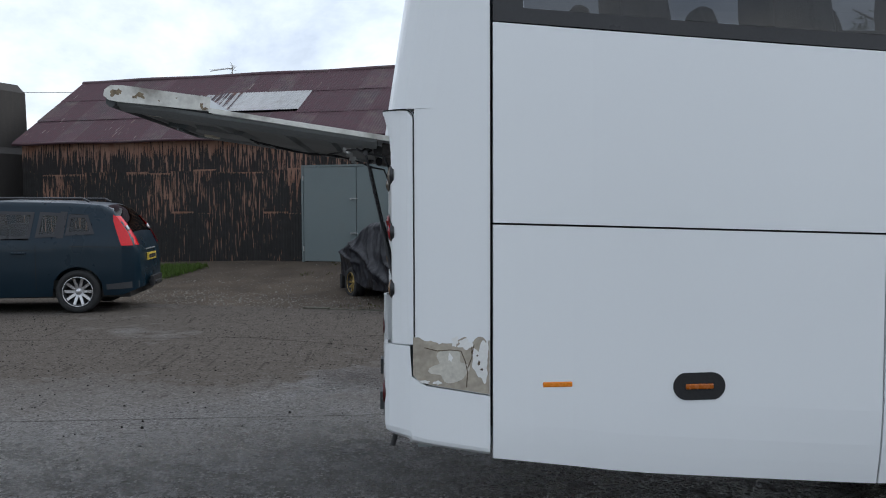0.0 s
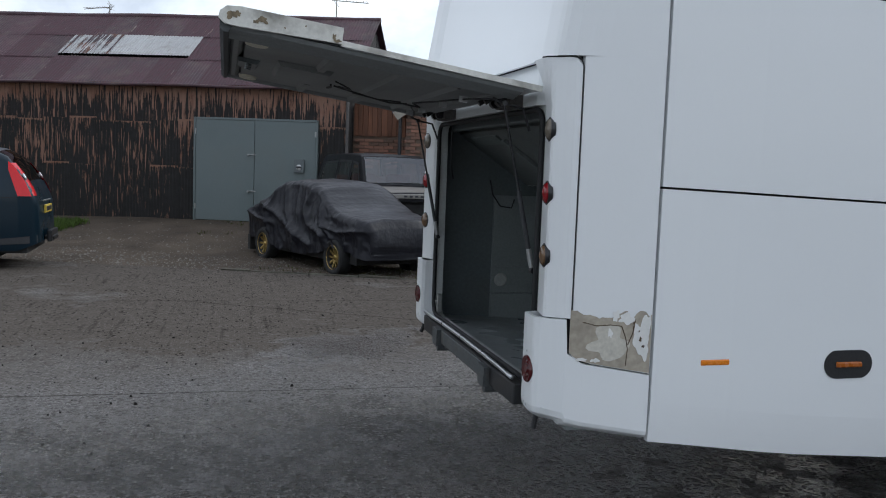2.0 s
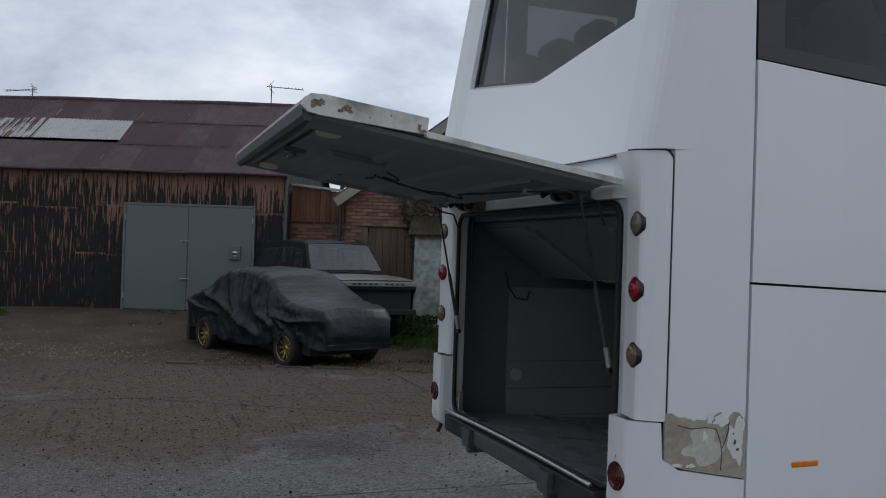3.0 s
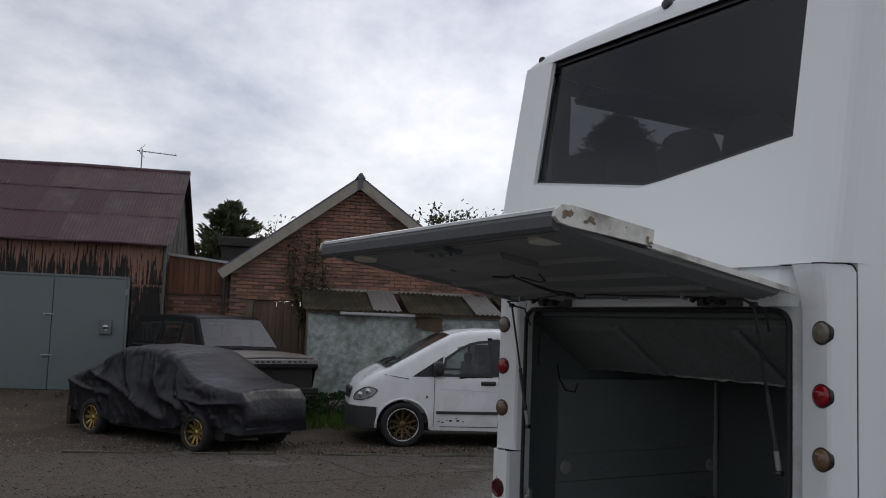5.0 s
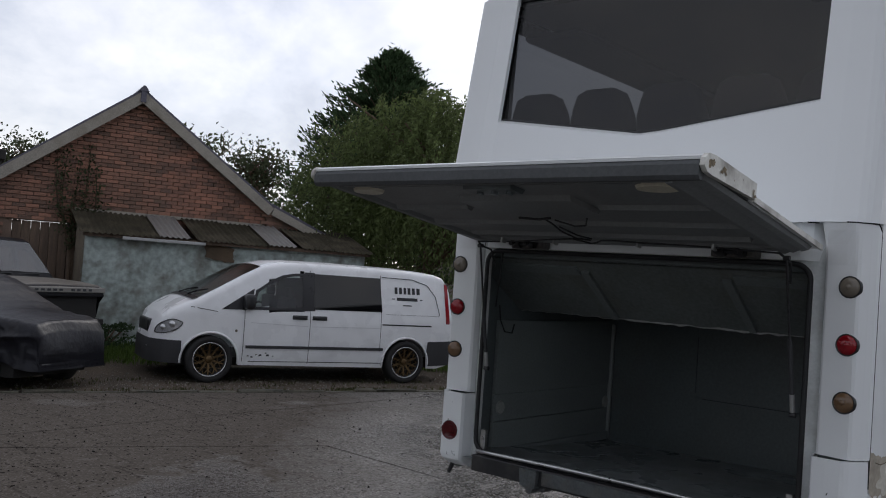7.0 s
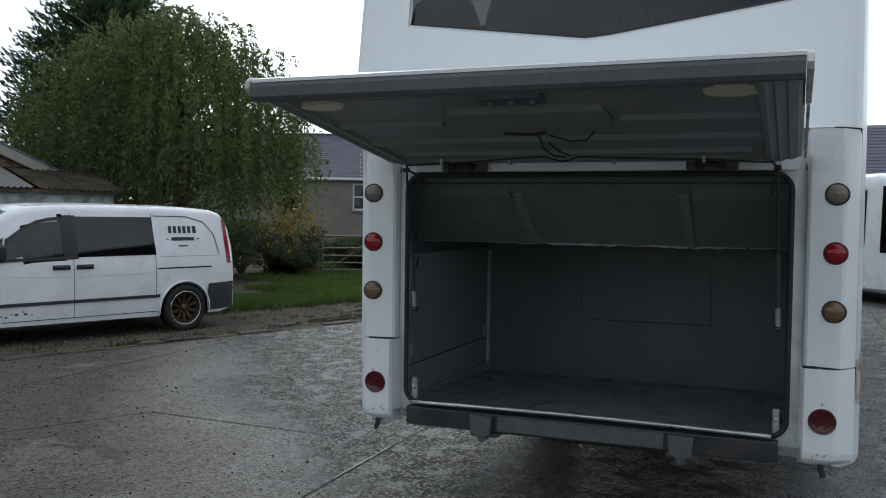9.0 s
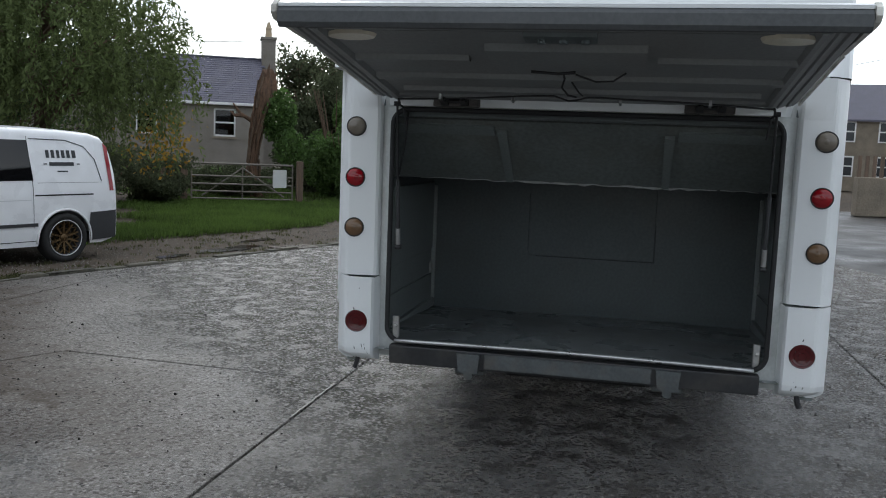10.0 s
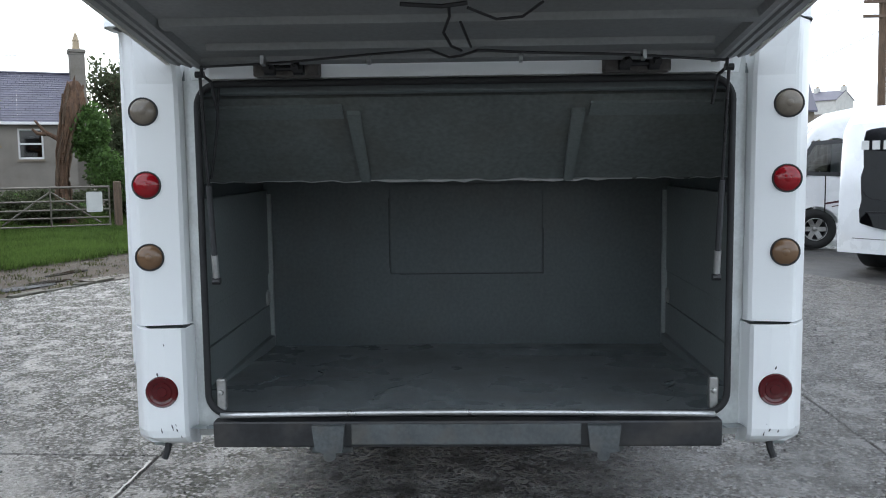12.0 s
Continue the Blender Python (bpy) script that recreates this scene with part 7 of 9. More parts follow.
# off-road estate with a stripped front
est_m = pose(1.86, 12.85, 0.1, 0, 0, -79)
estate = thing("off_road_estate", "boxy black off-road estate with a dull grey bonnet", "car", est_m)
RS = Shell(top=[(-2.22, 0.95), (-2.20, 1.08), (-1.98, 1.72), (-1.85, 1.77), (-0.5, 1.80), (0.3, 1.78), (0.42, 1.74), (0.92, 1.22), (0.98, 1.16), (1.6, 1.14), (2.12, 1.10), (2.2, 1.04), (2.215, 0.98)],
           low=[(-2.22, 0.5), (-1.9, 0.42), (1.75, 0.42), (2.05, 0.62), (2.1, 0.85), (2.215, 0.95)], width=[(-2.22, 0.76), (-2.1, 0.79), (2.0, 0.79), (2.215, 0.76)],
           belt=1.12, tumble=0.19, r=0.06, axles=(-1.27, 1.27), arch=0.42, hub=0.38, bulge=0.02, crown=0.015)
bm = bmesh.new()
EST_SIDE = [[(0.66, 1.18), (0.36, 1.60), (0.02, 1.64), (0.02, 1.17)], [(-0.07, 1.17), (-0.07, 1.65), (-0.80, 1.65), (-0.84, 1.17)], [(-0.95, 1.17), (-0.92, 1.64), (-1.80, 1.60), (-1.96, 1.19)]]
RS.body(bm, 0.035, EST_SIDE, [(0.45, 0.90), (-2.15, -1.99)])
part("body", bm, RR_BLACK, estate, smooth=False)
bm = bmesh.new()
RS.top_panel(bm, 1.0, 2.19, -0.05, 0.012)
bonnet = part("bonnet", bm, RR_GREY, estate, label="dull grey-beige bonnet")
bm = bmesh.new()
box(bm, 2.19, 2.235, -0.77, 0.77, 1.005, 1.085, 0.012, 2)
part("bonnet_lip", bm, mat("pale_grey_paint", (0.24, 0.23, 0.21), rough=0.45, var=0.1, dirt=0.3), bonnet)
for i in range(10):
    if i == 5:
        continue
    bm = bmesh.new()
    box(bm, 2.235, 2.24, -0.5 + 0.105 * i, -0.44 + 0.105 * i, 1.03, 1.062)
    part("lettering_bar", bm, INK, bonnet)
bm = bmesh.new()
RS.top_panel(bm, 0.445, 0.905, -0.01, 0.008)
part("windscreen", bm, pane("pale_windscreen", (0.5, 0.56, 0.62), ior=2.0), estate)
bm = bmesh.new()
RS.top_panel(bm, -2.155, -1.985, -0.01, 0.008)
part("tailgate_glass", bm, pane("clear_car_glass", (0.72, 0.77, 0.75)), estate)
for s in (-1, 1):
    bm = bmesh.new()
    tube(bm, [(0.93, s * 0.25 - 0.1, 1.215), (0.95, s * 0.25 + 0.25, 1.225)], 0.012, 5)
    part("wiper", bm, BLACK_TRIM, estate)
simple_part("dashboard", estate, BLACK_TRIM, [(0.5, 0.85, -0.68, 0.68, 0.9, 1.12)], 0.03)
windows(RS, estate, "side_glass", EST_SIDE, pane("clear_car_glass", (0.72, 0.77, 0.75)), BLACK_TRIM, 0.03)
simple_part("front_panel", estate, UNDER, [(2.05, 2.12, -0.72, 0.72, 0.55, 1.0), (2.12, 2.26, -0.76, 0.76, 0.5, 0.6)], 0.02)
for x, y, w, z in ((-0.22, -0.36, 0.26, 1.4), (-0.22, 0.36, 0.26, 1.4), (-1.22, 0.0, 0.62, 1.35)):
    simple_part("car_seat", estate, mat("red_brown_trim", (0.12, 0.035, 0.03), rough=0.8, var=0.2), [(x - 0.07, x + 0.07, y - w, y + w, 0.8, z)], 0.05)
for s in (-1, 1):
    bm = bmesh.new()
    RS.side_panel(bm, [(-2.2, 0.8), (-2.08, 0.8), (-2.08, 1.02), (-2.2, 1.02)], s, 0.012)
    part("tail_lamp", bm, RED, estate)
    for x in (-1.27, 1.27):
        wheel(estate, x, s * 0.68, s, 0.38, 0.24, 0.22, "steel", VAN_PLASTIC)

# covered saloon
cov_dir = math.degrees(math.atan2(9.01 - 11.26, 0.456 + 0.516))
covered = thing("covered_car", "small saloon under a creased black fabric car cover", "car", pose(0.62, 10.42, -0.06, 0, 0, cov_dir))
CS = Shell(top=[(-2.08, 0.55), (-2.06, 0.76), (-1.95, 0.90), (-1.6, 0.99), (-1.35, 1.05), (-1.0, 1.26), (-0.7, 1.39), (-0.2, 1.43), (0.3, 1.41), (0.6, 1.30), (1.0, 1.07), (1.25, 0.97), (1.7, 0.92), (1.93, 0.87), (2.01, 0.74), (2.03, 0.5)],
           low=[(-2.08, 0.36), (-1.6, 0.36), (-1.2, 0.42), (-0.8, 0.28), (0.0, 0.25), (0.7, 0.30), (1.0, 0.42), (1.4, 0.44), (1.75, 0.34), (2.03, 0.31)],
           width=[(-2.08, 0.66), (-1.95, 0.75), (-1.4, 0.80), (0, 0.83), (1.3, 0.81), (1.8, 0.77), (2.03, 0.64)], belt=0.9, tumble=0.27, r=0.11, bulge=0.0, crown=0.03)
noise.seed_set(9)
rng = np.random.default_rng(21)
FOLDS = {side: [(rng.uniform(-1.95, 1.95), rng.uniform(-0.7, 0.9), rng.uniform(0.02, 0.05), rng.uniform(0.05, 0.11), rng.uniform(0.35, 0.9)) for _ in range(11)] for side in (-1, 1)}
SWAGS = [([(-1.35, 1.02), (-0.75, 0.86), (-0.15, 0.66), (0.5, 0.42)], 0.101, 0.049), ([(-0.5, 1.33), (-0.42, 1.05), (-0.2, 0.8), (0.15, 0.45)], 0.081, 0.042), ([(0.38, 1.28), (0.30, 1.0), (0.45, 0.75), (0.95, 0.6)], 0.095, 0.049),
         ([(-1.95, 0.82), (-1.4, 0.72), (-0.85, 0.68)], 0.068, 0.035), ([(1.95, 0.74), (1.35, 0.68), (0.8, 0.78)], 0.068, 0.035), ([(0.75, 1.06), (0.85, 0.85), (1.2, 0.58)], 0.068, 0.035), ([(-0.9, 1.22), (-1.05, 0.9), (-1.0, 0.55)], 0.068, 0.035), ([(1.5, 0.84), (1.6, 0.66), (1.55, 0.45)], 0.054, 0.035)]
RUCKS = [([(0.95, -0.55), (1.4, -0.35), (1.9, -0.3)], 0.035, 0.040), ([(0.75, 0.4), (1.3, 0.45), (1.85, 0.6)], 0.032, 0.040), ([(0.55, -0.55), (0.62, 0.0), (0.5, 0.5)], 0.029, 0.040), ([(-0.6, -0.5), (-0.3, -0.1), (0.1, 0.3)], 0.022, 0.048), ([(-1.9, -0.3), (-1.5, 0.1), (-1.3, 0.5)], 0.032, 0.040), ([(1.1, -0.1), (1.5, 0.1), (1.95, 0.05)], 0.026, 0.032), ([(-1.25, -0.6), (-0.95, -0.2), (-0.8, 0.2)], 0.032, 0.040)]


def near_line(p, line):
    best = 9.0
    for a, b in zip(line, line[1:]):
        dx, dz = b[0] - a[0], b[1] - a[1]
        t = max(0.0, min(1.0, ((p[0] - a[0]) * dx + (p[1] - a[1]) * dz) / (dx * dx + dz * dz)))
        best = min(best, math.hypot(p[0] - a[0] - t * dx, p[1] - a[1] - t * dz))
    return best


bm = bmesh.new()
xs = span(-2.08, 2.03, 200)
rings = []
for x in xs:
    zb, zt = CS.zb(x), CS.zt(x)
    line = []
    ring = CS.ring(x, 30, 7)
    for k, (y, z) in enumerate(ring):
        out = 1 if y >= 0 else -1
        h = (z - zb) / max(0.05, zt - zb)
        amt = min(1.0, abs(y) / 0.35)
        d = 0.0
        for x0, lean, amp, w, ht in FOLDS[out]:
            if h < ht:
                t = (x - x0 - lean * (1 - h) * 0.55) / (w * (1.7 - h))
                d += amp * (1 - h / ht) ** 0.6 * (math.exp(-abs(t) * 1.3) if t > 0 else math.exp(-t * t * 3))
        if h < 0.98:
            for path, amp, w in SWAGS:
                d += amp * math.exp(-near_line((x + 0.05 * noise.noise((x * 3, z * 3, out)), z), path) / w) * (1 if out < 0 else 0.8)
        top = 0.0
        for path, amp, w in RUCKS:
            top += amp * math.exp(-near_line((x, y), path) / w)
        s1 = 1 - 2 * abs(noise.noise((x * 4.1 + 1.5 * z, y * 2.2, z * 2.6)))
        s2_ = 1 - 2 * abs(noise.noise((x * 9.0 + 3, y * 6.0, z * 7.5)))
        d += max(0, s1) ** 2 * 0.02 + max(0, s2_) ** 2 * 0.008 - 0.055
        top += max(0, s1) ** 3 * 0.009 + max(0, s2_) ** 2 * 0.005
        hem = (0.05 * noise.noise((x * 2.6, out * 4.0, 1.7)) + 0.02 * noise.noise((x * 9.0, out * 2.0, 4.7))) * max(0.0, 1 - h * 3)
        line.append(bm.verts.new((x + (0.06 * noise.noise((y * 3, z * 3, x)) if abs(x) > 1.9 else 0), y + out * amt * d * (1 - 0.5 * max(0, h - 0.5)), z + hem + top * min(1.0, h * h))))
    rings.append(line)
for a, b in zip(rings, rings[1:]):
    for i in range(len(a) - 1):
        bm.faces.new((a[i], b[i], b[i + 1], a[i + 1]))
bm.faces.new(rings[0])
bm.faces.new(rings[-1][::-1])
part("fabric_cover", bm, COVER, covered, label="loose creased black fabric cover", smooth=True)
simple_part("underside", covered, UNDER, [(-1.9, 1.7, -0.65, 0.65, 0.2, 0.4), (-1.95, -1.85, -0.74, -0.5, 0.12, 0.4)])
simple_part("front_bumper", covered, VAN_PLASTIC, [(1.9, 2.02, -0.55, 0.55, 0.35, 0.40)], 0.012)
for s in (-1, 1):
    for x in (-1.225, 1.225):
        wheel(covered, x, s * 0.70, s, 0.285, 0.21, 0.19, "five", GOLD)


# ---- parked vehicles beyond the coach ----
def bus_like(name, label, m, L, W, H, sill, glass_top, wheel_x, front_glass):
    ob = thing(name, label, "coach" if H > 2.8 else "bus", m)
    sh = Shell(top=[(-L / 2, H * 0.8), (-L / 2 + 0.1, H * 0.97), (-L / 2 + 0.4, H), (L / 2 - 0.7, H), (L / 2 - 0.25, H * 0.965), (L / 2 - 0.12, H * 0.9), (L / 2 - 0.03, H * 0.45), (L / 2, H * 0.3)],
               low=[(-L / 2, 0.35), (L / 2, 0.3)], width=[(-L / 2, W / 2 - 0.05), (-L / 2 + 0.2, W / 2), (L / 2 - 0.5, W / 2), (L / 2 - 0.1, W / 2 - (0.12 if H > 2.5 else 0.04)), (L / 2, W / 2 - (0.25 if H > 2.5 else 0.09))], belt=sill, tumble=0.03, r=0.16,
               axles=wheel_x, arch=0.52, hub=0.45, bulge=0.0, crown=0.04)
    bm = bmesh.new()
    sh.body(bm, 0.12)
    part("body", bm, VAN_WHITE, ob, smooth=True)
    x = -L / 2 + 0.4
    while x < L / 2 - 1.0:
        x2 = min(x + 1.5, L / 2 - 0.75)
        strip(sh, ob, "side_window", DARK_GLASS, [[(x, sill), (x, glass_top), (x2 - 0.06, glass_top), (x2 - 0.06, sill)]], out=0.008)
        x += 1.5
    bm = bmesh.new()
    if H > 2.5:
        sh.wrap(bm, L / 2 - 0.34, front_glass[0], front_glass[1], 0.012, 8)
    else:
        rows = []
        for k in span(-1, 1, 16):
            edge = 1 - abs(k) ** 5 * 0.12
            low, high = front_glass[0] - 0.20 * (1 - k * k), front_glass[1] * edge
            row = []
            for z in span(low, high, 10):
                xf = max(x for x in span(L / 2 - 0.5, L / 2, 60) if sh.zt(x) >= z)
                back = 0.14 * abs(k) ** 3
                row.append(bm.verts.new((xf + 0.055 - back, k * (0.96 * sh.y(xf - back, z) + 0.012), z)))
            rows.append(row)
        for a, b in zip(rows, rows[1:]):
            for i in range(10):
                bm.faces.new((a[i], b[i], b[i + 1], a[i + 1]))
    part("windscreen", bm, DARK_GLASS, ob, smooth=True)
    for s in (-1, 1):
        for wx in wheel_x:
            wheel(ob, wx, s * (W / 2 - 0.16), s, 0.45, 0.28, 0.27, "steel", SILVER)
        for k in range(2):
            bm = bmesh.new()
            lathe(bm, [(0, 0.03), (0.07, 0.02), (0.085, 0)], (L / 2 - 0.05, s * (W / 2 - 0.35 - 0.2 * k), 0.75), (1, 0, 0), 14)
            part("headlamp", bm, CLEAR_LAMP, ob)
        if H < 2.8:
            continue
        bm = bmesh.new()
        box(bm, L / 2 + 0.0, L / 2 + 0.12, s * (W / 2) - 0.1, s * (W / 2) + 0.1, H * 0.62, H * 0.75, 0.03, 2)
        tube(bm, [(L / 2 - 0.1, s * (W / 2 - 0.1), H * 0.8), (L / 2 + 0.05, s * (W / 2), H * 0.75)], 0.02, 6)
        part("mirror_arm", bm, BLACK_TRIM, ob)
    simple_part("number_plate", ob, PLATE_W, [(L / 2 - 0.01, L / 2 + 0.02, -0.26, 0.26, 0.45, 0.56)], 0.003)
    simple_part("plate_bar", ob, INK, [(L / 2 + 0.02, L / 2 + 0.025, -0.22 + 0.07 * i, -0.18 + 0.07 * i, 0.475, 0.535) for i in range(6)], 0)
    simple_part("underside", ob, UNDER, [(-L / 2 + 0.2, L / 2 - 0.3, -W / 2 + 0.15, W / 2 - 0.15, 0.3, 0.5)])
    return ob, sh


c2, s2 = bus_like("parked_coach", "white coach parked at the far side of the yard", pose(20.6, -1.36, 0, 0, 0, 209), 10, 2.4, 2.7, 1.2, 2.35, (3.3, -2.6), (1.05, 2.42))
strip(s2, c2, "locker_lid", GAP, [[(1.0 - 0.9 * i, 0.5), (0.992 - 0.9 * i, 0.5), (0.992 - 0.9 * i, 1.2), (1.0 - 0.9 * i, 1.2)] for i in range(4)], out=0.004)
strip(s2, c2, "side_vent", BLACK_TRIM, [[(2.3 - 0.5 * i, 0.62), (2.22 - 0.5 * i, 0.62), (2.22 - 0.5 * i, 0.7), (2.3 - 0.5 * i, 0.7)] for i in range(5)], out=0.006)
b3, s3 = bus_like("parked_bus", "small white service bus with a large dark windscreen", pose(9.80, -7.22, 0, 0, 0, 130), 3.6, 2.2, 2.3, 1.05, 2.0, (0.75, -1.05), (0.82, 2.02))
simple_part("sign_bar", b3, PLATE_W, [(1.77, 1.785, -0.72 + 0.15 * i, -0.62 + 0.15 * i, 1.72, 1.84) for i in range(10)], 0)
simple_part("wiper", b3, BLACK_TRIM, [(1.835, 1.85, -0.6, 0.0, 0.86, 0.885), (1.835, 1.85, 0.05, 0.6, 0.80, 0.825)], 0)
simple_part("bumper_seam", b3, GAP, [(1.796, 1.804, -0.8, 0.8, 0.50, 0.508)], 0)
# minibus
mini = thing("minibus", "white minibus with a dark stripe parked behind the service bus", "minibus", pose(13.19, -8.03, 0, 0, 0, 78))
NS = Shell(top=[(-2.9, 1.2), (-2.85, 2.2), (-2.7, 2.42), (-1.0, 2.5), (0.9, 2.48), (1.5, 2.36), (1.75, 2.2), (2.3, 1.5), (2.45, 1.32), (2.85, 1.1), (2.95, 0.85), (3.0, 0.6)],
           low=[(-2.9, 0.35), (2.8, 0.32), (3.0, 0.35)], width=[(-2.9, 0.95), (1.8, 0.98), (2.4, 0.93), (2.8, 0.8), (3.0, 0.6)], belt=1.2, tumble=0.09, r=0.2, axles=(-1.6, 1.75), arch=0.40, hub=0.35, bulge=0.02, crown=0.04)
bm = bmesh.new()
MINI_SIDE = [[(2.16, 1.32), (1.82, 1.88), (1.2, 1.92), (1.2, 1.28)]]
NS.body(bm, 0.05, MINI_SIDE, [(1.8, 2.4)])
part("body", bm, VAN_WHITE, mini, smooth=True)
windows(NS, mini, "cab_glass", MINI_SIDE, CAR_GLASS, BLACK_TRIM, 0.06)
for y in (-0.45, 0.45):
    simple_part("cab_seat", mini, SEAT, [(0.9, 1.05, y - 0.3, y + 0.3, 0.8, 1.7)], 0.05)
strip(NS, mini, "side_window", DARK_GLASS, [[(0.95, 1.28), (0.95, 2.05), (-0.2, 2.05), (-0.2, 1.28)], [(-0.3, 1.28), (-0.3, 2.05), (-1.4, 2.05), (-1.4, 1.28)], [(-1.5, 1.28), (-1.5, 2.05), (-2.6, 2.05), (-2.6, 1.28)]])
strip(NS, mini, "door_gap", GAP, [[(1.08, 0.4), (0.98, 0.4), (0.98, 2.1), (1.08, 2.1)], [(1.62, 0.42), (1.6, 0.42), (1.6, 1.28), (1.62, 1.28)]], out=0.005)
strip(NS, mini, "side_stripe", mat("maroon_stripe", (0.06, 0.012, 0.018), rough=0.4, var=0.05, bump=0), [[(1.6, 0.82), (0.9, 0.95), (-2.4, 1.1), (-2.4, 1.05), (0.9, 0.9), (1.6, 0.79)], [(1.5, 0.76), (0.9, 0.86), (0.9, 0.84), (1.5, 0.745)]], out=0.006)
strip(NS, mini, "step_panel", BLACK_TRIM, [[(0.9, 0.42), (0.3, 0.42), (0.3, 0.75), (0.9, 0.75)]], out=0.006)
bm = bmesh.new()
NS.top_panel(bm, 1.79, 2.41, -0.01, 0.008)
part("windscreen", bm, CAR_GLASS, mini, smooth=True)
simple_part("grille", mini, BLACK_TRIM, [(2.86, 2.98, -0.38, 0.38, 0.72, 0.98)], 0.02)
simple_part("grille_bar", mini, ALU, [(2.975, 2.99, -0.36, 0.36, 0.76 + 0.07 * i, 0.78 + 0.07 * i) for i in range(3)], 0)
for s in (-1, 1):
    bm = bmesh.new()
    NS.side_panel(bm, [(2.92, 0.72), (2.6, 0.8), (2.55, 1.02), (2.85, 1.0)], s, 0.012)
    part("headlamp", bm, CLEAR_LAMP, mini, smooth=True)
    simple_part("door_mirror", mini, BLACK_TRIM, [(1.95, 2.1, s * 1.15 - 0.1, s * 1.15 + 0.1, 1.25, 1.6)], 0.04)
    simple_part("door_handle", mini, BLACK_TRIM, [(1.15, 1.32, s * 0.985 - 0.015, s * 0.985 + 0.015, 0.98, 1.03)], 0.01)
    for x in (-1.6, 1.75):
        wheel(mini, x, s * 0.86, s, 0.35, 0.22, 0.20, "steel", STEEL)


# ---- plants ----
def leaf_mesh(name, centres, along, length, width, material, parent, rng, kind=""):
    """Many small pointed leaves in one mesh: two triangles each."""
    n = len(centres)
    c = np.asarray(centres, dtype=float)
    a = np.asarray(along, dtype=float)
    a /= np.linalg.norm(a, axis=1)[:, None] + 1e-9
    r = rng.normal(size=(n, 3))
    s = np.cross(a, r)
    s /= np.linalg.norm(s, axis=1)[:, None] + 1e-9
    l = (length * rng.uniform(0.6, 1.3, n))[:, None]
    w = (width * rng.uniform(0.7, 1.3, n))[:, None]
    v = np.empty((n, 4, 3))
    v[:, 0] = c - a * l / 2
    v[:, 1] = c + s * w / 2
    v[:, 2] = c + a * l / 2
    v[:, 3] = c - s * w / 2
    me = bpy.data.meshes.new(name)
    me.vertices.add(4 * n)
    me.vertices.foreach_set("co", v.reshape(-1))
    me.loops.add(4 * n)
    me.loops.foreach_set("vertex_index", np.arange(4 * n, dtype=np.int32))
    me.polygons.add(n)
    me.polygons.foreach_set("loop_start", np.arange(0, 4 * n, 4, dtype=np.int32))
    me.polygons.foreach_set("loop_total", np.full(n, 4, dtype=np.int32))
    me.update()
    me.validate()
    me.materials.append(material)
    ob = new(name, me)
    ob.parent = parent
    if kind:
        ob["kind"] = kind
    return ob


def limbs(bm, base, height, r0, n, spread, rng, first=0.35, up=0.8):
    pts = [Vector(base)]
    k = 7
    for i in range(1, k + 1):
        pts.append(Vector(base) + Vector((rng.normal() * 0.05 * i, rng.normal() * 0.05 * i, height * i / k)))
    tube(bm, pts, r0, 8, [r0 * (1.25 if i == 0 else 1 - 0.85 * i / k) for i in range(k + 1)])
    tips = []
    for i in range(n):
        t = first + (1 - first) * rng.random()
        j = min(int(t * k), k - 1)
        p = pts[j].lerp(pts[j + 1], t * k - j)
        ang = rng.uniform(0, 2 * math.pi)
        ln = spread * rng.uniform(0.6, 1.1) * (1.15 - 0.5 * t)
        q = p + Vector((math.cos(ang) * ln * 0.5, math.sin(ang) * ln * 0.5, ln * up * 0.6))
        e = p + Vector((math.cos(ang) * ln, math.sin(ang) * ln, ln * up))
        tube(bm, [p, q, e], 0.04, 6, [r0 * 0.38, r0 * 0.22, r0 * 0.07])
        tips += [q, e]
    return pts, tips


def willow(x, y, z):
    ob = thing("willow_tree", "large green weeping tree hanging over the yard edge", "tree", pose(x, y, z))
    rng = np.random.default_rng(5)
    bm = bmesh.new()
    pts, tips = limbs(bm, (0, 0, 0), 4.6, 0.2, 22, 2.3, rng)
    part("trunk", bm, BARK, ob, smooth=True)
    C, A = [], []
    for i in range(2500):
        th = rng.uniform(0, 2 * math.pi)
        u = rng.uniform(-0.25, 1)
        rad = 3.1 * math.sqrt(max(0, 1 - max(0, u) ** 2)) * rng.uniform(0.35, 1.02) * (1 + 0.16 * math.sin(3 * th + 1) + 0.1 * math.sin(7 * th))
        p = np.array([math.cos(th) * rad, math.sin(th) * rad, 3.3 + 2.8 * u * rng.uniform(0.75, 1.04)])
        ln = rng.uniform(0.5, 1.9) * (1.2 if u < 0.4 else 0.75)
        out = np.array([math.cos(th), math.sin(th), 0]) * rng.uniform(0.05, 0.3)
        m = int(ln / 0.055)
        for k in range(m):
            t = k / m
            q = p + out * t * (1.5 - t) + np.array([0, 0, 0.12 * t - ln * t * t * 0.9]) + rng.normal(size=3) * 0.035
            if q[2] < 0.25:
                break
            C.append(q)
            A.append(np.array([out[0], out[1], -0.6 * t - 0.1]) + rng.normal(size=3) * 0.45)
    leaf_mesh("crown", C, A, 0.14, 0.042, LEAF_WILLOW, ob, rng, "stuff")
    # autumn leaves low on the house side
    C = [np.array([2.1, -1.6, 1.75]) + rng.normal(size=3) * np.array([0.45, 0.3, 0.35]) for _ in range(420)]
    leaf_mesh("yellow_leaves", C, rng.normal(size=(420, 3)), 0.11, 0.07, LEAF_YELLOW, ob, rng, "stuff")


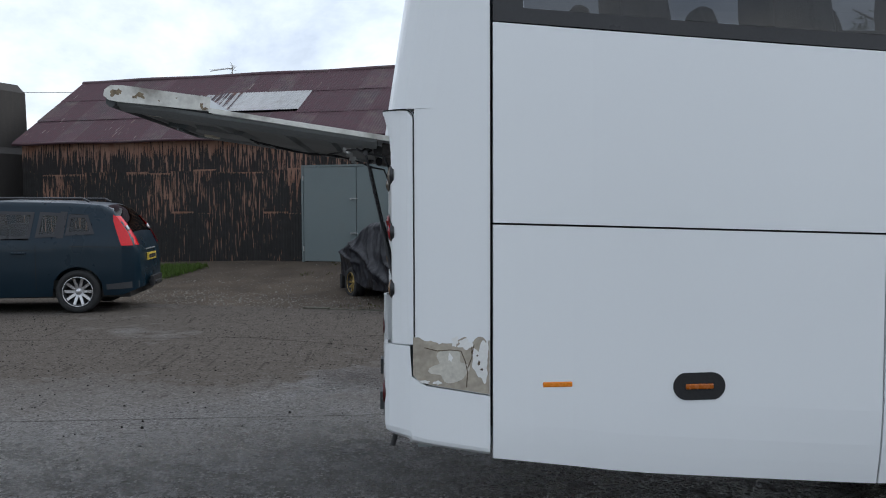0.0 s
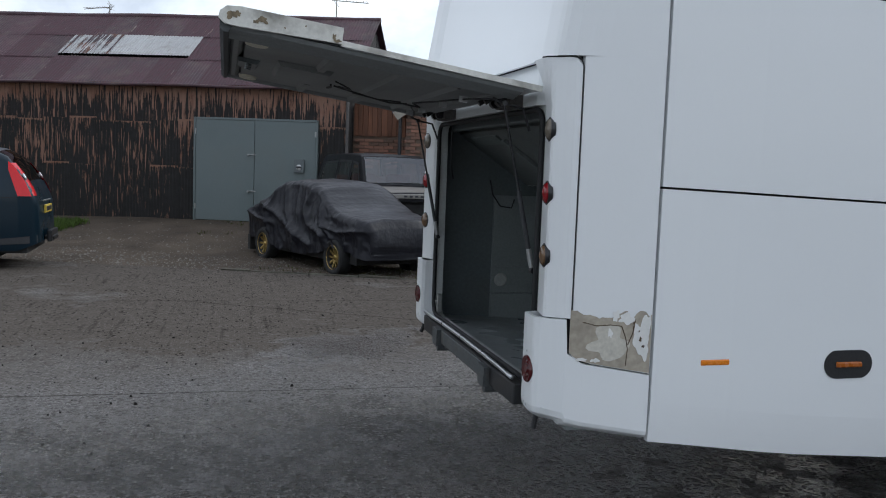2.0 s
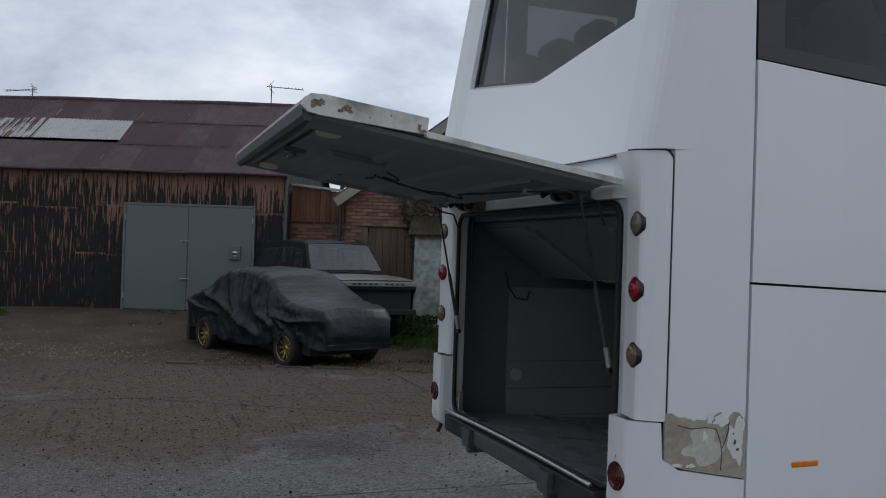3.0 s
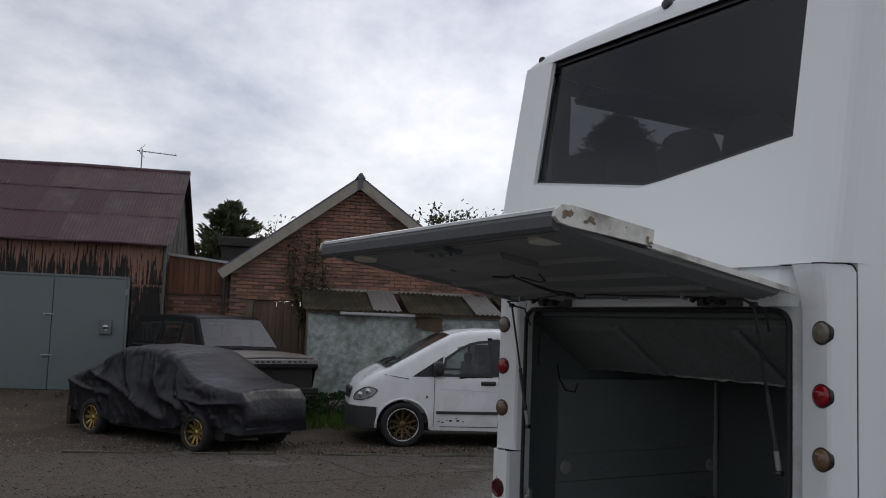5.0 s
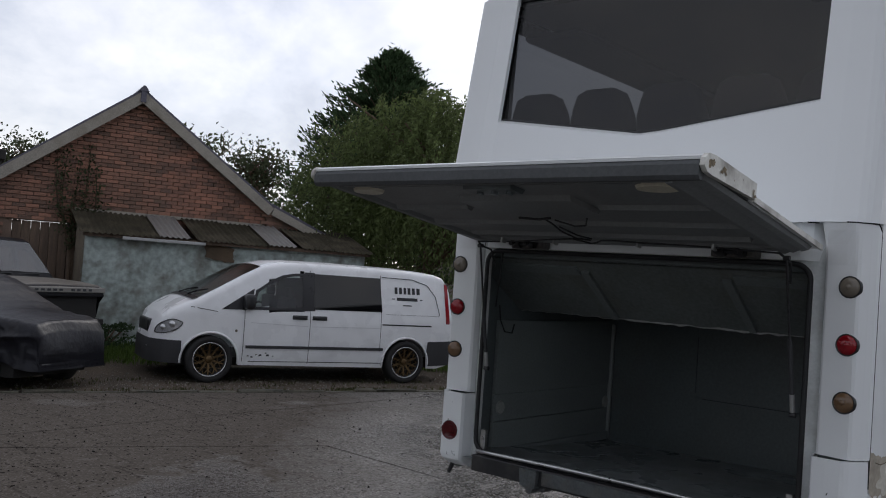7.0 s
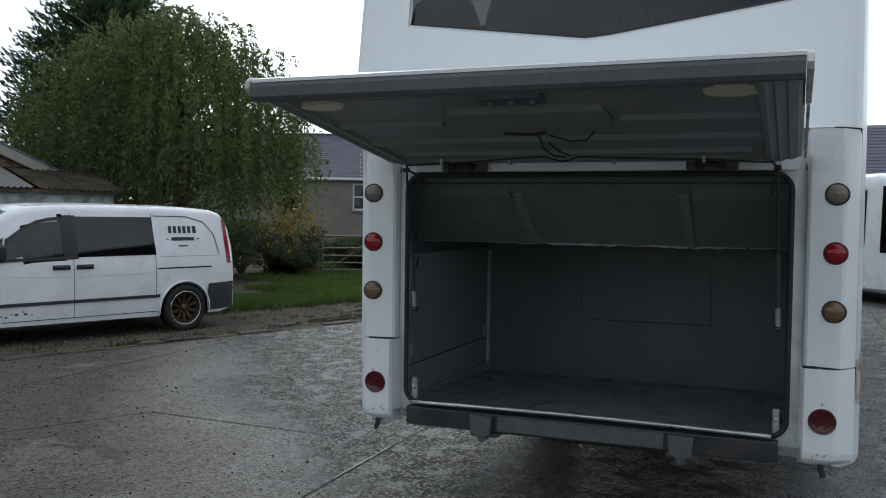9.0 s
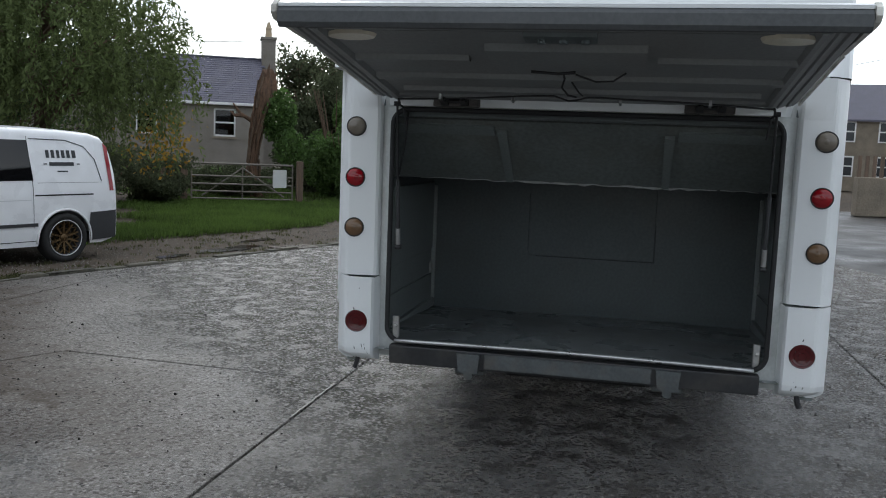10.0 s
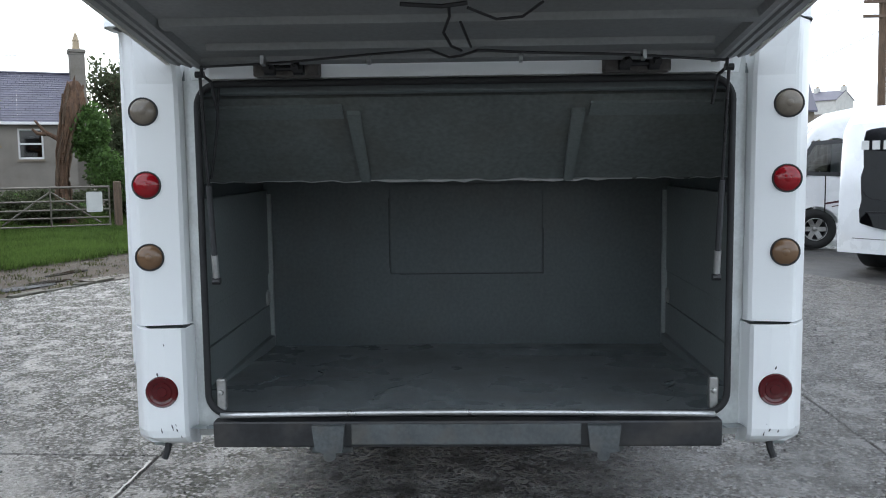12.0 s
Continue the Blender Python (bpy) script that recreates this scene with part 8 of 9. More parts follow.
def conifer(name, label, x, y, z, height, radius, leaves, seed, leaf=LEAF_CONIFER, size=0.24):
    ob = thing(name, label, "tree", pose(x, y, z))
    rng = np.random.default_rng(seed)
    bm = bmesh.new()
    tube(bm, [(0, 0, 0), (0.05, 0, height * 0.5), (0, 0.05, height * 0.97)], 0.2, 8, [0.22, 0.13, 0.02])
    sprays = []
    for i in range(int(leaves / 90)):
        t = rng.random() ** 0.85
        zz = height * (0.08 + 0.9 * t)
        ang = rng.uniform(0, 2 * math.pi)
        r = radius * (1.0 - t ** 1.6) ** 0.8 * rng.uniform(0.6, 1.15) + 0.12
        tip = Vector((math.cos(ang) * r, math.sin(ang) * r, zz + 0.3 * r))
        tube(bm, [(0, 0, zz), (tip.x * 0.6, tip.y * 0.6, zz + 0.1 * r), tip], 0.03, 5, [0.035, 0.02, 0.008])
        sprays.append((Vector((0, 0, zz)), tip))
    part("trunk", bm, BARK, ob)
    C, A = [], []
    for a, b in sprays:
        d = np.array((b - a).normalized())
        for k in range(90):
            t = rng.uniform(0.35, 1.06)
            p = np.array(a.lerp(b, t))
            C.append(p + rng.normal(size=3) * np.array([0.17, 0.17, 0.11]) * (1.3 - 0.7 * t))
            A.append(d + np.array([0, 0, 0.45]) + rng.normal(size=3) * 0.35)
    leaf_mesh("crown", C, A, size, size * 0.3, leaf, ob, rng, "stuff")


def open_tree(name, label, x, y, z, height, radius, leaves, seed, leaf=LEAF_DIM, size=0.2, group=""):
    ob = thing(name, label, "tree", pose(x, y, z), group=group)
    rng = np.random.default_rng(seed)
    bm = bmesh.new()
    pts, tips = limbs(bm, (0, 0, 0), height * 0.72, 0.16, 26, radius, rng, first=0.4, up=0.65)
    twigs = []
    for p in tips:
        for k in range(5):
            e = p + Vector(rng.normal(size=3)) * radius * 0.22 + Vector((0, 0, radius * 0.12))
            tube(bm, [p, e], 0.01, 4, [0.02, 0.006])
            twigs.append(e)
    part("trunk", bm, BARK, ob)
    C = []
    for i in range(leaves):
        p = twigs[int(rng.integers(len(twigs)))]
        C.append(np.array(p) + rng.normal(size=3) * radius * 0.11)
    leaf_mesh("crown", C, rng.normal(size=(leaves, 3)), size, size * 0.55, leaf, ob, rng, "stuff")


def bush(x, y, z, rx, ry, h, leaves, seed, leaf=LEAF_BUSH, size=0.11, label="dense green bush behind the gate", name="bush"):
    ob = thing(name, label, "bush", pose(x, y, z), group="bushes round the gate")
    rng = np.random.default_rng(seed)
    bm = bmesh.new()
    for i in range(9):
        a = rng.uniform(0, 2 * math.pi)
        tube(bm, [(0, 0, 0), (math.cos(a) * rx * 0.3, math.sin(a) * ry * 0.3, h * 0.5), (math.cos(a) * rx * 0.6, math.sin(a) * ry * 0.6, h * 0.85)], 0.03, 5, [0.04, 0.025, 0.008])
    part("woody_base", bm, BARK, ob)
    C = []
    lumps = [(rng.normal(size=3) * np.array([0.55, 0.55, 0.5]), rng.uniform(0.3, 0.55)) for _ in range(14)]
    while len(C) < leaves:
        c, r = lumps[int(rng.integers(len(lumps)))]
        d = rng.normal(size=3)
        d /= np.linalg.norm(d)
        p = c + d * r * rng.uniform(0.55, 1.08)
        q = np.array([p[0] * rx, p[1] * ry, h * (0.5 + 0.5 * p[2] * 0.9)])
        if q[2] > 0.02:
            C.append(q)
    leaf_mesh("leaves", C, rng.normal(size=(leaves, 3)) + np.array([0, 0, 0.3]), size, size * 0.55, leaf, ob, rng, "stuff")


def tufts(name, label, zones, material, seed, blade, width):
    """Upright blades scattered over stretches of the yard plan."""
    rng = np.random.default_rng(seed)
    C, A = [], []
    for u0, u1, v0, v1, n in zones:
        k = 0
        while k < n:
            cu, cv = rng.uniform(u0, u1), rng.uniform(v0, v1)
            m = int(rng.integers(4, 14))
            for _ in range(m):
                u, v = cu + rng.normal() * 0.06, cv + rng.normal() * 0.06
                p = yard_xyz(u, v)
                C.append((p.x, p.y, ground_z(p.x, p.y) + blade * 0.38))
                A.append((rng.normal() * 0.35, rng.normal() * 0.35, 1.0))
            k += m
    ob = leaf_mesh(name, C, A, blade, width, material, None, rng)
    tagged(ob, label, "grass", kind="stuff")


willow(11.4, 11.5, -0.05)
conifer("cypress_tree", "tall dark green cypress behind the willow", 15.9, 17.4, 0, 8.8, 3.5, 46000, 7, size=0.2)
conifer("far_conifer", "distant dark conifer behind the brick house", 10.6, 39.5, 0.3, 7.4, 3.0, 16000, 8, LEAF_DIM, 0.3)
open_tree("far_tree", "distant half-bare tree behind the brick house", 13.5, 38.2, 0.3, 7.3, 1.6, 2800, 9, group="distant trees")
open_tree("far_tree", "distant half-bare tree behind the brick house", 17.6, 30.4, 0.3, 8.0, 1.7, 3600, 10, group="distant trees")
open_tree("far_tree", "distant half-bare tree behind the brick house", 20.3, 29.6, 0.3, 7.6, 1.6, 3200, 12, group="distant trees")
open_tree("far_tree", "distant tree beyond the grey cottage", 40.5, 17.4, 0.3, 6.9, 1.7, 5000, 13, LEAF_DIM, 0.22, group="distant trees")
open_tree("far_tree", "distant tree beyond the grey cottage", 36.4, 13.0, 0.3, 6.2, 2.0, 6000, 14, LEAF_DIM, 0.22, group="distant trees")
open_tree("rear_tree", "large tree across the yard, mirrored in the coach windows", -30, 4, 0, 9.0, 3.5, 9000, 15, LEAF_DIM, 0.3, group="trees across the yard")
open_tree("rear_tree", "large tree across the yard, mirrored in the coach windows", -33, -9, 0, 8.0, 3.2, 9000, 16, LEAF_DIM, 0.3, group="trees across the yard")
bush(22.8, 9.1, 0, 1.5, 1.3, 4.0, 36000, 17, size=0.14)
bush(21.4, 8.3, 0, 0.9, 0.9, 2.4, 15000, 18, size=0.12)
bush(25.5, 10.6, 0, 1.6, 1.6, 4.2, 26000, 27, LEAF_DIM, 0.16, "dense trees behind the bush")
bush(21.6, 12.2, 0, 1.3, 1.3, 0.95, 5000, 19, LEAF_DIM, 0.12, "tangled brambles behind the gate")
bush(18.2, 13.4, 0, 1.2, 1.2, 1.5, 7000, 20, LEAF_DIM, 0.1, "tangled brambles beside the gatepost")
bush(17.0, 12.0, 0, 0.9, 0.8, 1.1, 6000, 31, LEAF_DIM, 0.09, "tangled brambles under the weeping tree")
bush(20.3, 11.6, 0, 1.0, 1.1, 0.8, 5000, 32, LEAF_DIM, 0.1, "tangled brambles behind the gate")
bush(15.9, 12.9, 0, 1.3, 1.2, 1.4, 7000, 22, LEAF_DIM, 0.1, "tangled brambles under the weeping tree")
bush(24.4, 14.5, 0, 2.2, 1.2, 0.9, 6000, 23, LEAF_BUSH, 0.13, "garden hedge before the grey cottage")
bush(3.7, 12.0, -0.02, 0.7, 0.5, 0.55, 2600, 24, LEAF_CONIFER, 0.07, "low weeds against the whitewashed wall", "weed_clump")
bush(2.6, 12.3, 0.0, 0.6, 0.4, 0.5, 2000, 25, LEAF_CONIFER, 0.07, "low weeds against the whitewashed wall", "weed_clump")
tufts("grass", "rough green grass before the gate and along the walls",
      [(6.2, 10.5, 10.6, 12.6, 9000), (8.0, 14.5, 11.0, 14.5, 15000), (12, 17, 12.0, 15.5, 6000), (9.5, 14.8, 14.2, 17.6, 12000), (13, 22, 15.0, 23.0, 12000), (-1.6, 0.4, 10.9, 12.8, 2600), (4.2, 6.5, 10.6, 13.0, 3500), (-10.6, -9.5, 11.4, 13.4, 2200)], GRASS, 51, 0.17, 0.02)
tufts("weeds", "straggling weeds along the broken kerb",
      [(-2, 8.5, 8.2, 8.4, 700), (1.9, 2.5, 8.15, 8.4, 500), (4.5, 9.0, 8.4, 10.6, 900), (-4, 4, 8.3, 9.6, 600), (-7, -3, 12.5, 14.3, 300)], WEED, 52, 0.055, 0.016)
# stones and grit on the gravel
rng = np.random.default_rng(70)
verts, faces = [], []
for i in range(11000):
    u = rng.uniform(-11, 12)
    v = 8.15 + abs(rng.normal()) * 2.2
    if v > 14.4:
        continue
    p = yard_xyz(u, v)
    r = rng.uniform(0.006, 0.02) * (1.8 if rng.random() < 0.06 else 1)
    z = ground_z(p.x, p.y)
    b = len(verts)
    for dx, dy, dz in ((1, 0, 0), (-0.5, 0.87, 0), (-0.5, -0.87, 0), (0.1, 0.05, 0.9)):
        verts.append((p.x + dx * r * rng.uniform(0.7, 1.3), p.y + dy * r * rng.uniform(0.7, 1.3), z + dz * r))
    faces += [(b, b + 1, b + 3), (b + 1, b + 2, b + 3), (b + 2, b, b + 3)]
tagged(mesh_part("gravel", verts, faces, mat("gravel_stone", (0.15, 0.135, 0.115), rough=0.6, var=0.3, island=0.4, bump=0)), "loose wet gravel stones", "gravel", kind="stuff")
verts, faces = [], []
for i in range(1500):
    x, y = rng.uniform(-7, 6), rng.uniform(-4.5, 8.5)
    if 0.358 * x + 0.934 * y > 7.9 or (x > -0.2 and abs(y) < 1.35):
        continue
    r = rng.uniform(0.003, 0.009) * (1.6 if rng.random() < 0.12 else 1)
    b = len(verts)
    for k in range(5):
        t = k * 1.257 + rng.uniform(-0.3, 0.3)
        verts.append((x + r * math.cos(t) * rng.uniform(0.8, 1.4), y + r * math.sin(t) * rng.uniform(0.8, 1.2), -0.001))
    for k in range(5):
        verts.append((verts[b + k][0] * 0.5 + x * 0.5, verts[b + k][1] * 0.5 + y * 0.5, r * rng.uniform(0.9, 1.4)))
    faces += [(b + k, b + (k + 1) % 5, b + 5 + (k + 1) % 5, b + 5 + k) for k in range(5)] + [tuple(range(b + 5, b + 10))]
tagged(mesh_part("grit", verts, faces, mat("black_grit", (0.014, 0.013, 0.012), rough=0.85, var=0.3, island=0.3, bump=0, spec=0.15)), "black grit and crumbs scattered on the concrete", "grit", kind="stuff")

# climbing plant on the gable
ivy = thing("wall_climber", "straggling half-dead climber on the brick gable", "climber", YARD)
rng = np.random.default_rng(33)
bm = bmesh.new()
stems = []
for k, (du, zt) in enumerate(((-0.35, 3.7), (-0.22, 3.55), (-0.02, 3.45), (0.12, 3.75), (0.28, 3.3))):
    pts = [Vector((-1.22 + 0.05 * math.sin(t * 5 + k) + du * min(1, max(0, t - 0.3) * 2.4), 14.33, 0.35 + (zt - 0.35) * t)) for t in span(0, 1, 12)]
    tube(bm, pts, 0.02, 5, [0.035 * (1 - 0.8 * t) for t in span(0, 1, 12)])
    stems.append(pts)
part("woody_base", bm, BARK, ivy)
C = []
for pts in stems:
    for p in pts[6:]:
        for _ in range(16):
            C.append((p.x + rng.normal() * 0.06, p.y - 0.03 - abs(rng.normal()) * 0.04, p.z + rng.normal() * 0.12))
for _ in range(260):
    C.append((-1.15 + rng.normal() * 0.25, 14.3 - abs(rng.normal()) * 0.05, 2.45 + rng.normal() * 0.2))
leaf_mesh("leaves", C, rng.normal(size=(len(C), 3)), 0.07, 0.045, LEAF_DIM, ivy, rng, "stuff")

# dead trunk behind the gate
dead = thing("dead_trunk", "tall stripped brown dead tree trunk", "tree trunk", pose(20.6, 10.95, -0.03))
noise.seed_set(12)
bm = bmesh.new()


def trunk_at(t):
    return Vector((0.20 * t * t - 0.05, -0.12 - 0.10 * t * t + 0.12 * math.sin(5 * t), 3.8 * t))


rows = []
for t in span(0, 1, 44):
    c = trunk_at(t)
    r = interp(t, [(0, 0.27), (0.08, 0.18), (0.4, 0.13), (0.6, 0.14), (0.78, 0.2), (0.92, 0.24), (1, 0.15)])
    row = []
    for k in range(22):
        a = 2 * math.pi * k / 22
        q = Vector((math.cos(a), math.sin(a), 0))
        rr = r * (1 + 0.55 * noise.noise((q.x * 1.3, q.y * 1.3, t * 3.2)) + 0.5 * noise.noise((q.x * 3.2, q.y * 3.2, t * 7 + 5)) + 0.22 * noise.noise((q.x * 8, q.y * 8, t * 16)))
        row.append(bm.verts.new(c + q * max(0.06, rr) + Vector((0, 0, 0.35 * noise.noise((q.x * 2.4, q.y * 2.4, 9)) if t > 0.97 else 0))))
    rows.append(row)
for p, q in zip(rows, rows[1:]):
    for k in range(22):
        bm.faces.new((p[k], p[(k + 1) % 22], q[(k + 1) % 22], q[k]))
bm.faces.new(rows[-1])
part("trunk", bm, DEADWOOD, dead)
random.seed(31)
for i in range(26):
    a, t0 = random.uniform(0, 6.28), random.uniform(0.02, 0.75)
    t1 = min(1.0, t0 + random.uniform(0.15, 0.4))
    path = []
    for t in span(t0, t1, 7):
        r = interp(t, [(0, 0.27), (0.4, 0.15), (0.85, 0.25), (1, 0.2)]) * random.uniform(0.92, 1.12)
        path.append(trunk_at(t) + Vector((math.cos(a + t), math.sin(a + t), 0)) * r)
    bm = bmesh.new()
    tube(bm, path, 0.03, 5, [random.uniform(0.015, 0.045) for _ in path])
    part("bark_strip", bm, BARK if i % 3 else DEADWOOD, dead)
for pp in ([(0.1, 0.0, 2.3), (0.0, 0.42, 2.55), (-0.1, 0.62, 2.85)], [(0, 0.36, 2.5), (0, 0.6, 2.5), (0, 0.75, 2.62)], [(0.2, -0.4, 3.3), (0.2, -0.55, 3.6), (0.25, -0.6, 3.8)]):
    bm = bmesh.new()
    tube(bm, pp, 0.05, 7, [0.075, 0.05, 0.025])
    part("stub_branch", bm, DEADWOOD, dead)

# ---- field gate ----
ga, gb = Vector((17.95, 11.65)), Vector((19.1, 9.0))
gl = (gb - ga).length
gate = thing("field_gate", "weathered grey five-bar metal field gate", "gate", pose(ga.x, ga.y, -0.03, 0, 0, math.degrees(math.atan2(gb.y - ga.y, gb.x - ga.x))))
for i, z in enumerate((0.14, 0.34, 0.54, 0.76, 1.10)):
    bm = bmesh.new()
    rod(bm, (0.08, 0, z), (gl - 0.08, 0, z), 0.022 if i < 4 else 0.028, seg=8)
    part("bar", bm, GALV, gate)
for x in (0.08, gl / 2, gl - 0.08):
    bm = bmesh.new()
    rod(bm, (x, -0.01, 0.1), (x, -0.01, 1.12), 0.022, seg=8)
    part("upright", bm, GALV, gate)
for a, b in (((gl / 2, 1.0), (0.35, 0.2)), ((gl / 2, 1.0), (gl - 0.3, 0.2))):
    bm = bmesh.new()
    rod(bm, (a[0], 0.02, a[1]), (b[0], 0.02, b[1]), 0.022, seg=8)
    part("brace", bm, GALV, gate)
bm = bmesh.new()
box(bm, gl - 0.62, gl - 0.24, -0.05, -0.03, 0.48, 0.98, 0.03, 3)
part("sign_board", bm, PLATE_W, gate, label="blank white sign board")
for p in (ga + (ga - gb).normalized() * 0.12, gb + (gb - ga).normalized() * 0.12):
    ob = thing("gate_post", "square weathered timber gate post", "gate post", pose(p.x, p.y, -0.05, 0, 0, -60), group="gate posts")
    bm = bmesh.new()
    box(bm, -0.09, 0.09, -0.09, 0.09, 0, 1.25, 0.015)
    part("post", bm, TIMBER, ob)

# ---- grey cottage ----
fa = math.degrees(math.atan2(0.891, -0.454))
cot = thing("grey_cottage", "grey roughcast cottage with a purple slate roof and chimney", "cottage", pose(33.45, 16.2, -0.03, 0, 0, fa))
# local x runs along the front away from the chimney end, local -y points back from the yard
CL, CD, CE, CR = 12.0, 6.0, 3.42, 5.55
WX0, WX1, WZ0, WZ1 = 1.25, 2.2, 1.88, 3.12
for x0, x1, z0, z1 in ((0, WX0, 0, CE), (WX0, WX1, 0, WZ0), (WX0, WX1, WZ1, CE), (WX1, 4.6, 0, CE), (4.6, 5.5, 0, WZ0), (4.6, 5.5, WZ1, CE), (5.5, CL, 0, CE)):
    bm = bmesh.new()
    box(bm, x0, x1, -0.3, 0, z0, z1)
    part("front_wall", bm, GREY_RENDER, cot)
bm = bmesh.new()
for x in (0, CL - 0.3):
    prism(bm, [(-0.3, 0), (-CD, 0), (-CD, CE), (-CD / 2, CR), (-0.3, CE)], lambda p, d, x=x: (x + d, p[0], p[1]), 0.3)
box(bm, 0, CL, -CD - 0.3, -CD, 0, CE)
part("end_wall", bm, GREY_RENDER, cot)
for x0, x1 in ((WX0, WX1), (4.6, 5.5)):
    bm = bmesh.new()
    for a, b, c, d in ((x0, x0 + 0.07, WZ0, WZ1), (x1 - 0.07, x1, WZ0, WZ1), (x0, x1, WZ0, WZ0 + 0.08), (x0, x1, WZ1 - 0.07, WZ1), (x0, x1, (WZ0 + WZ1) / 2 - 0.035, (WZ0 + WZ1) / 2 + 0.035)):
        box(bm, a, b, -0.14, -0.06, c, d)
    win = part("window", bm, WHITE_WOOD, cot, label="white-painted sash window")
    bm = bmesh.new()
    box(bm, x0 + 0.05, x1 - 0.05, -0.11, -0.10, WZ0 + 0.05, WZ1 - 0.05)
    part("pane", bm, HOUSE_GLASS, win)
    bm = bmesh.new()
    box(bm, x0 - 0.06, x1 + 0.06, -0.1, 0.06, WZ0 - 0.09, WZ0)
    part("sill", bm, STONE, win)
    # black sheet added behind the pane in place of an unlit room
    bm = bmesh.new()
    box(bm, x0, x1, -0.75, -0.7, WZ0, WZ1)
    part("room_dark", bm, GAP, win)
rows = 22
for side in (0, 1):
    verts, faces = [], []
    for r in range(rows):
        t0, t1 = r / rows, (r + 1) / rows + 0.01
        y0, y1 = (0.2 - t0 * (CD / 2 + 0.2), 0.2 - t1 * (CD / 2 + 0.2)) if side == 0 else (-CD - 0.2 + t0 * (CD / 2 + 0.2), -CD - 0.2 + t1 * (CD / 2 + 0.2))
        z0, z1 = CE - 0.1 + t0 * (CR - CE + 0.15) + 0.035, CE - 0.1 + t1 * (CR - CE + 0.15) + 0.005
        n = 40
        for k in range(n):
            xa, xb = -0.15 + (CL + 0.3) * (k + (0.5 if r % 2 else 0)) / n, -0.15 + (CL + 0.3) * (k + 0.97 + (0.5 if r % 2 else 0)) / n
            xb = min(xb, CL + 0.15)
            b = len(verts)
            verts += [(xa, y0, z0), (xb, y0, z0), (xb, y1, z1), (xa, y1, z1), (xa, y0, z0 - 0.02), (xb, y0, z0 - 0.02)]
            faces += [(b, b + 1, b + 2, b + 3), (b + 4, b + 5, b + 1, b)]
    rf = mesh_part("slating", verts, faces, mat("slate_joined", (0.105, 0.10, 0.135), rough=0.5, var=0.2, scale=2, bump=0.1, island=0.15), cot)
    rf["kind"] = "stuff"
bm = bmesh.new()
box(bm, -0.15, CL + 0.15, -CD / 2 - 0.1, -CD / 2 + 0.1, CR + 0.03, CR + 0.12, 0.03)
part("ridge", bm, SLATE, cot)
bm = bmesh.new()
box(bm, -0.1, CL + 0.1, 0.2, 0.3, CE - 0.16, CE - 0.04, 0.02)
part("gutter", bm, WHITE_WOOD, cot)
bm = bmesh.new()
box(bm, -0.66, -0.02, -CD / 2 - 0.42, -CD / 2 + 0.42, 0, CR + 0.98, 0.02)
box(bm, -0.71, 0.03, -CD / 2 - 0.47, -CD / 2 + 0.47, CR + 0.98, CR + 1.12, 0.02)
st = part("chimney", bm, GREY_RENDER, cot)
bm = bmesh.new()
lathe(bm, [(0.17, 0), (0.14, 0.35), (0.16, 0.42), (0.12, 0.5), (0.06, 0.72), (0, 0.74)], (-0.34, -CD / 2, CR + 1.12), (0, 0, 1), 12)
part("chimney_pot", bm, mat("buff_clay_pot", (0.42, 0.33, 0.22), rough=0.8, var=0.2), st)


# ---- houses past the coach ----
def row_house(name, label, x, y, turn, n, wall, w=5.0, d=7.0, eave=4.6, ridge=6.9, z=0.0):
    ob = thing(name, label, "terrace", pose(x, y, z, 0, 0, turn))
    bm = bmesh.new()
    box(bm, 0, w * n, 0, d, 0, eave)
    for xx in (0, w * n - 0.3):
        prism(bm, [(0, eave), (d, eave), (d / 2, ridge)], lambda p, dd, xx=xx: (xx + dd, p[0], p[1]), 0.3)
    part("wall", bm, wall, ob)
    for s in (0, 1):
        bm = bmesh.new()
        y0 = -0.25 if s == 0 else d + 0.25
        prism(bm, [(y0, eave - 0.15), (d / 2, ridge + 0.03), (d / 2, ridge + 0.15), (y0, eave - 0.03)], lambda p, dd: (-0.15 + dd, p[0], p[1]), w * n + 0.3)
        part("roof", bm, SLATE, ob)
    for i in range(n):
        for wx in (0.9, 3.1):
            for wz in (0.9, 3.0):
                bm = bmesh.new()
                box(bm, i * w + wx, i * w + wx + 0.95, -0.06, 0.02, wz, wz + 1.25)
                win = part("window", bm, WHITE_WOOD, ob)
                bm = bmesh.new()
                for k in range(2):
                    box(bm, i * w + wx + 0.08, i * w + wx + 0.87, -0.075, -0.06, wz + 0.08 + 0.6 * k, wz + 0.6 + 0.57 * k)
                part("pane", bm, mat("dark_far_pane", (0.03, 0.033, 0.038), rough=0.15, bump=0), win)
        bm = bmesh.new()
        box(bm, i * w - 0.1, i * w + 0.75, d / 2 - 0.5, d / 2 + 0.5, ridge - 0.4, ridge + 0.9)
        chim = part("chimney", bm, wall, ob)
        for k in range(3):
            bm = bmesh.new()
            rod(bm, (i * w + 0.3, d / 2 - 0.3 + 0.3 * k, ridge + 0.9), (i * w + 0.3, d / 2 - 0.3 + 0.3 * k, ridge + 1.25), 0.1, 0.08, seg=8)
            part("chimney_pot", bm, MATS["buff_clay_pot"], chim)
    return ob


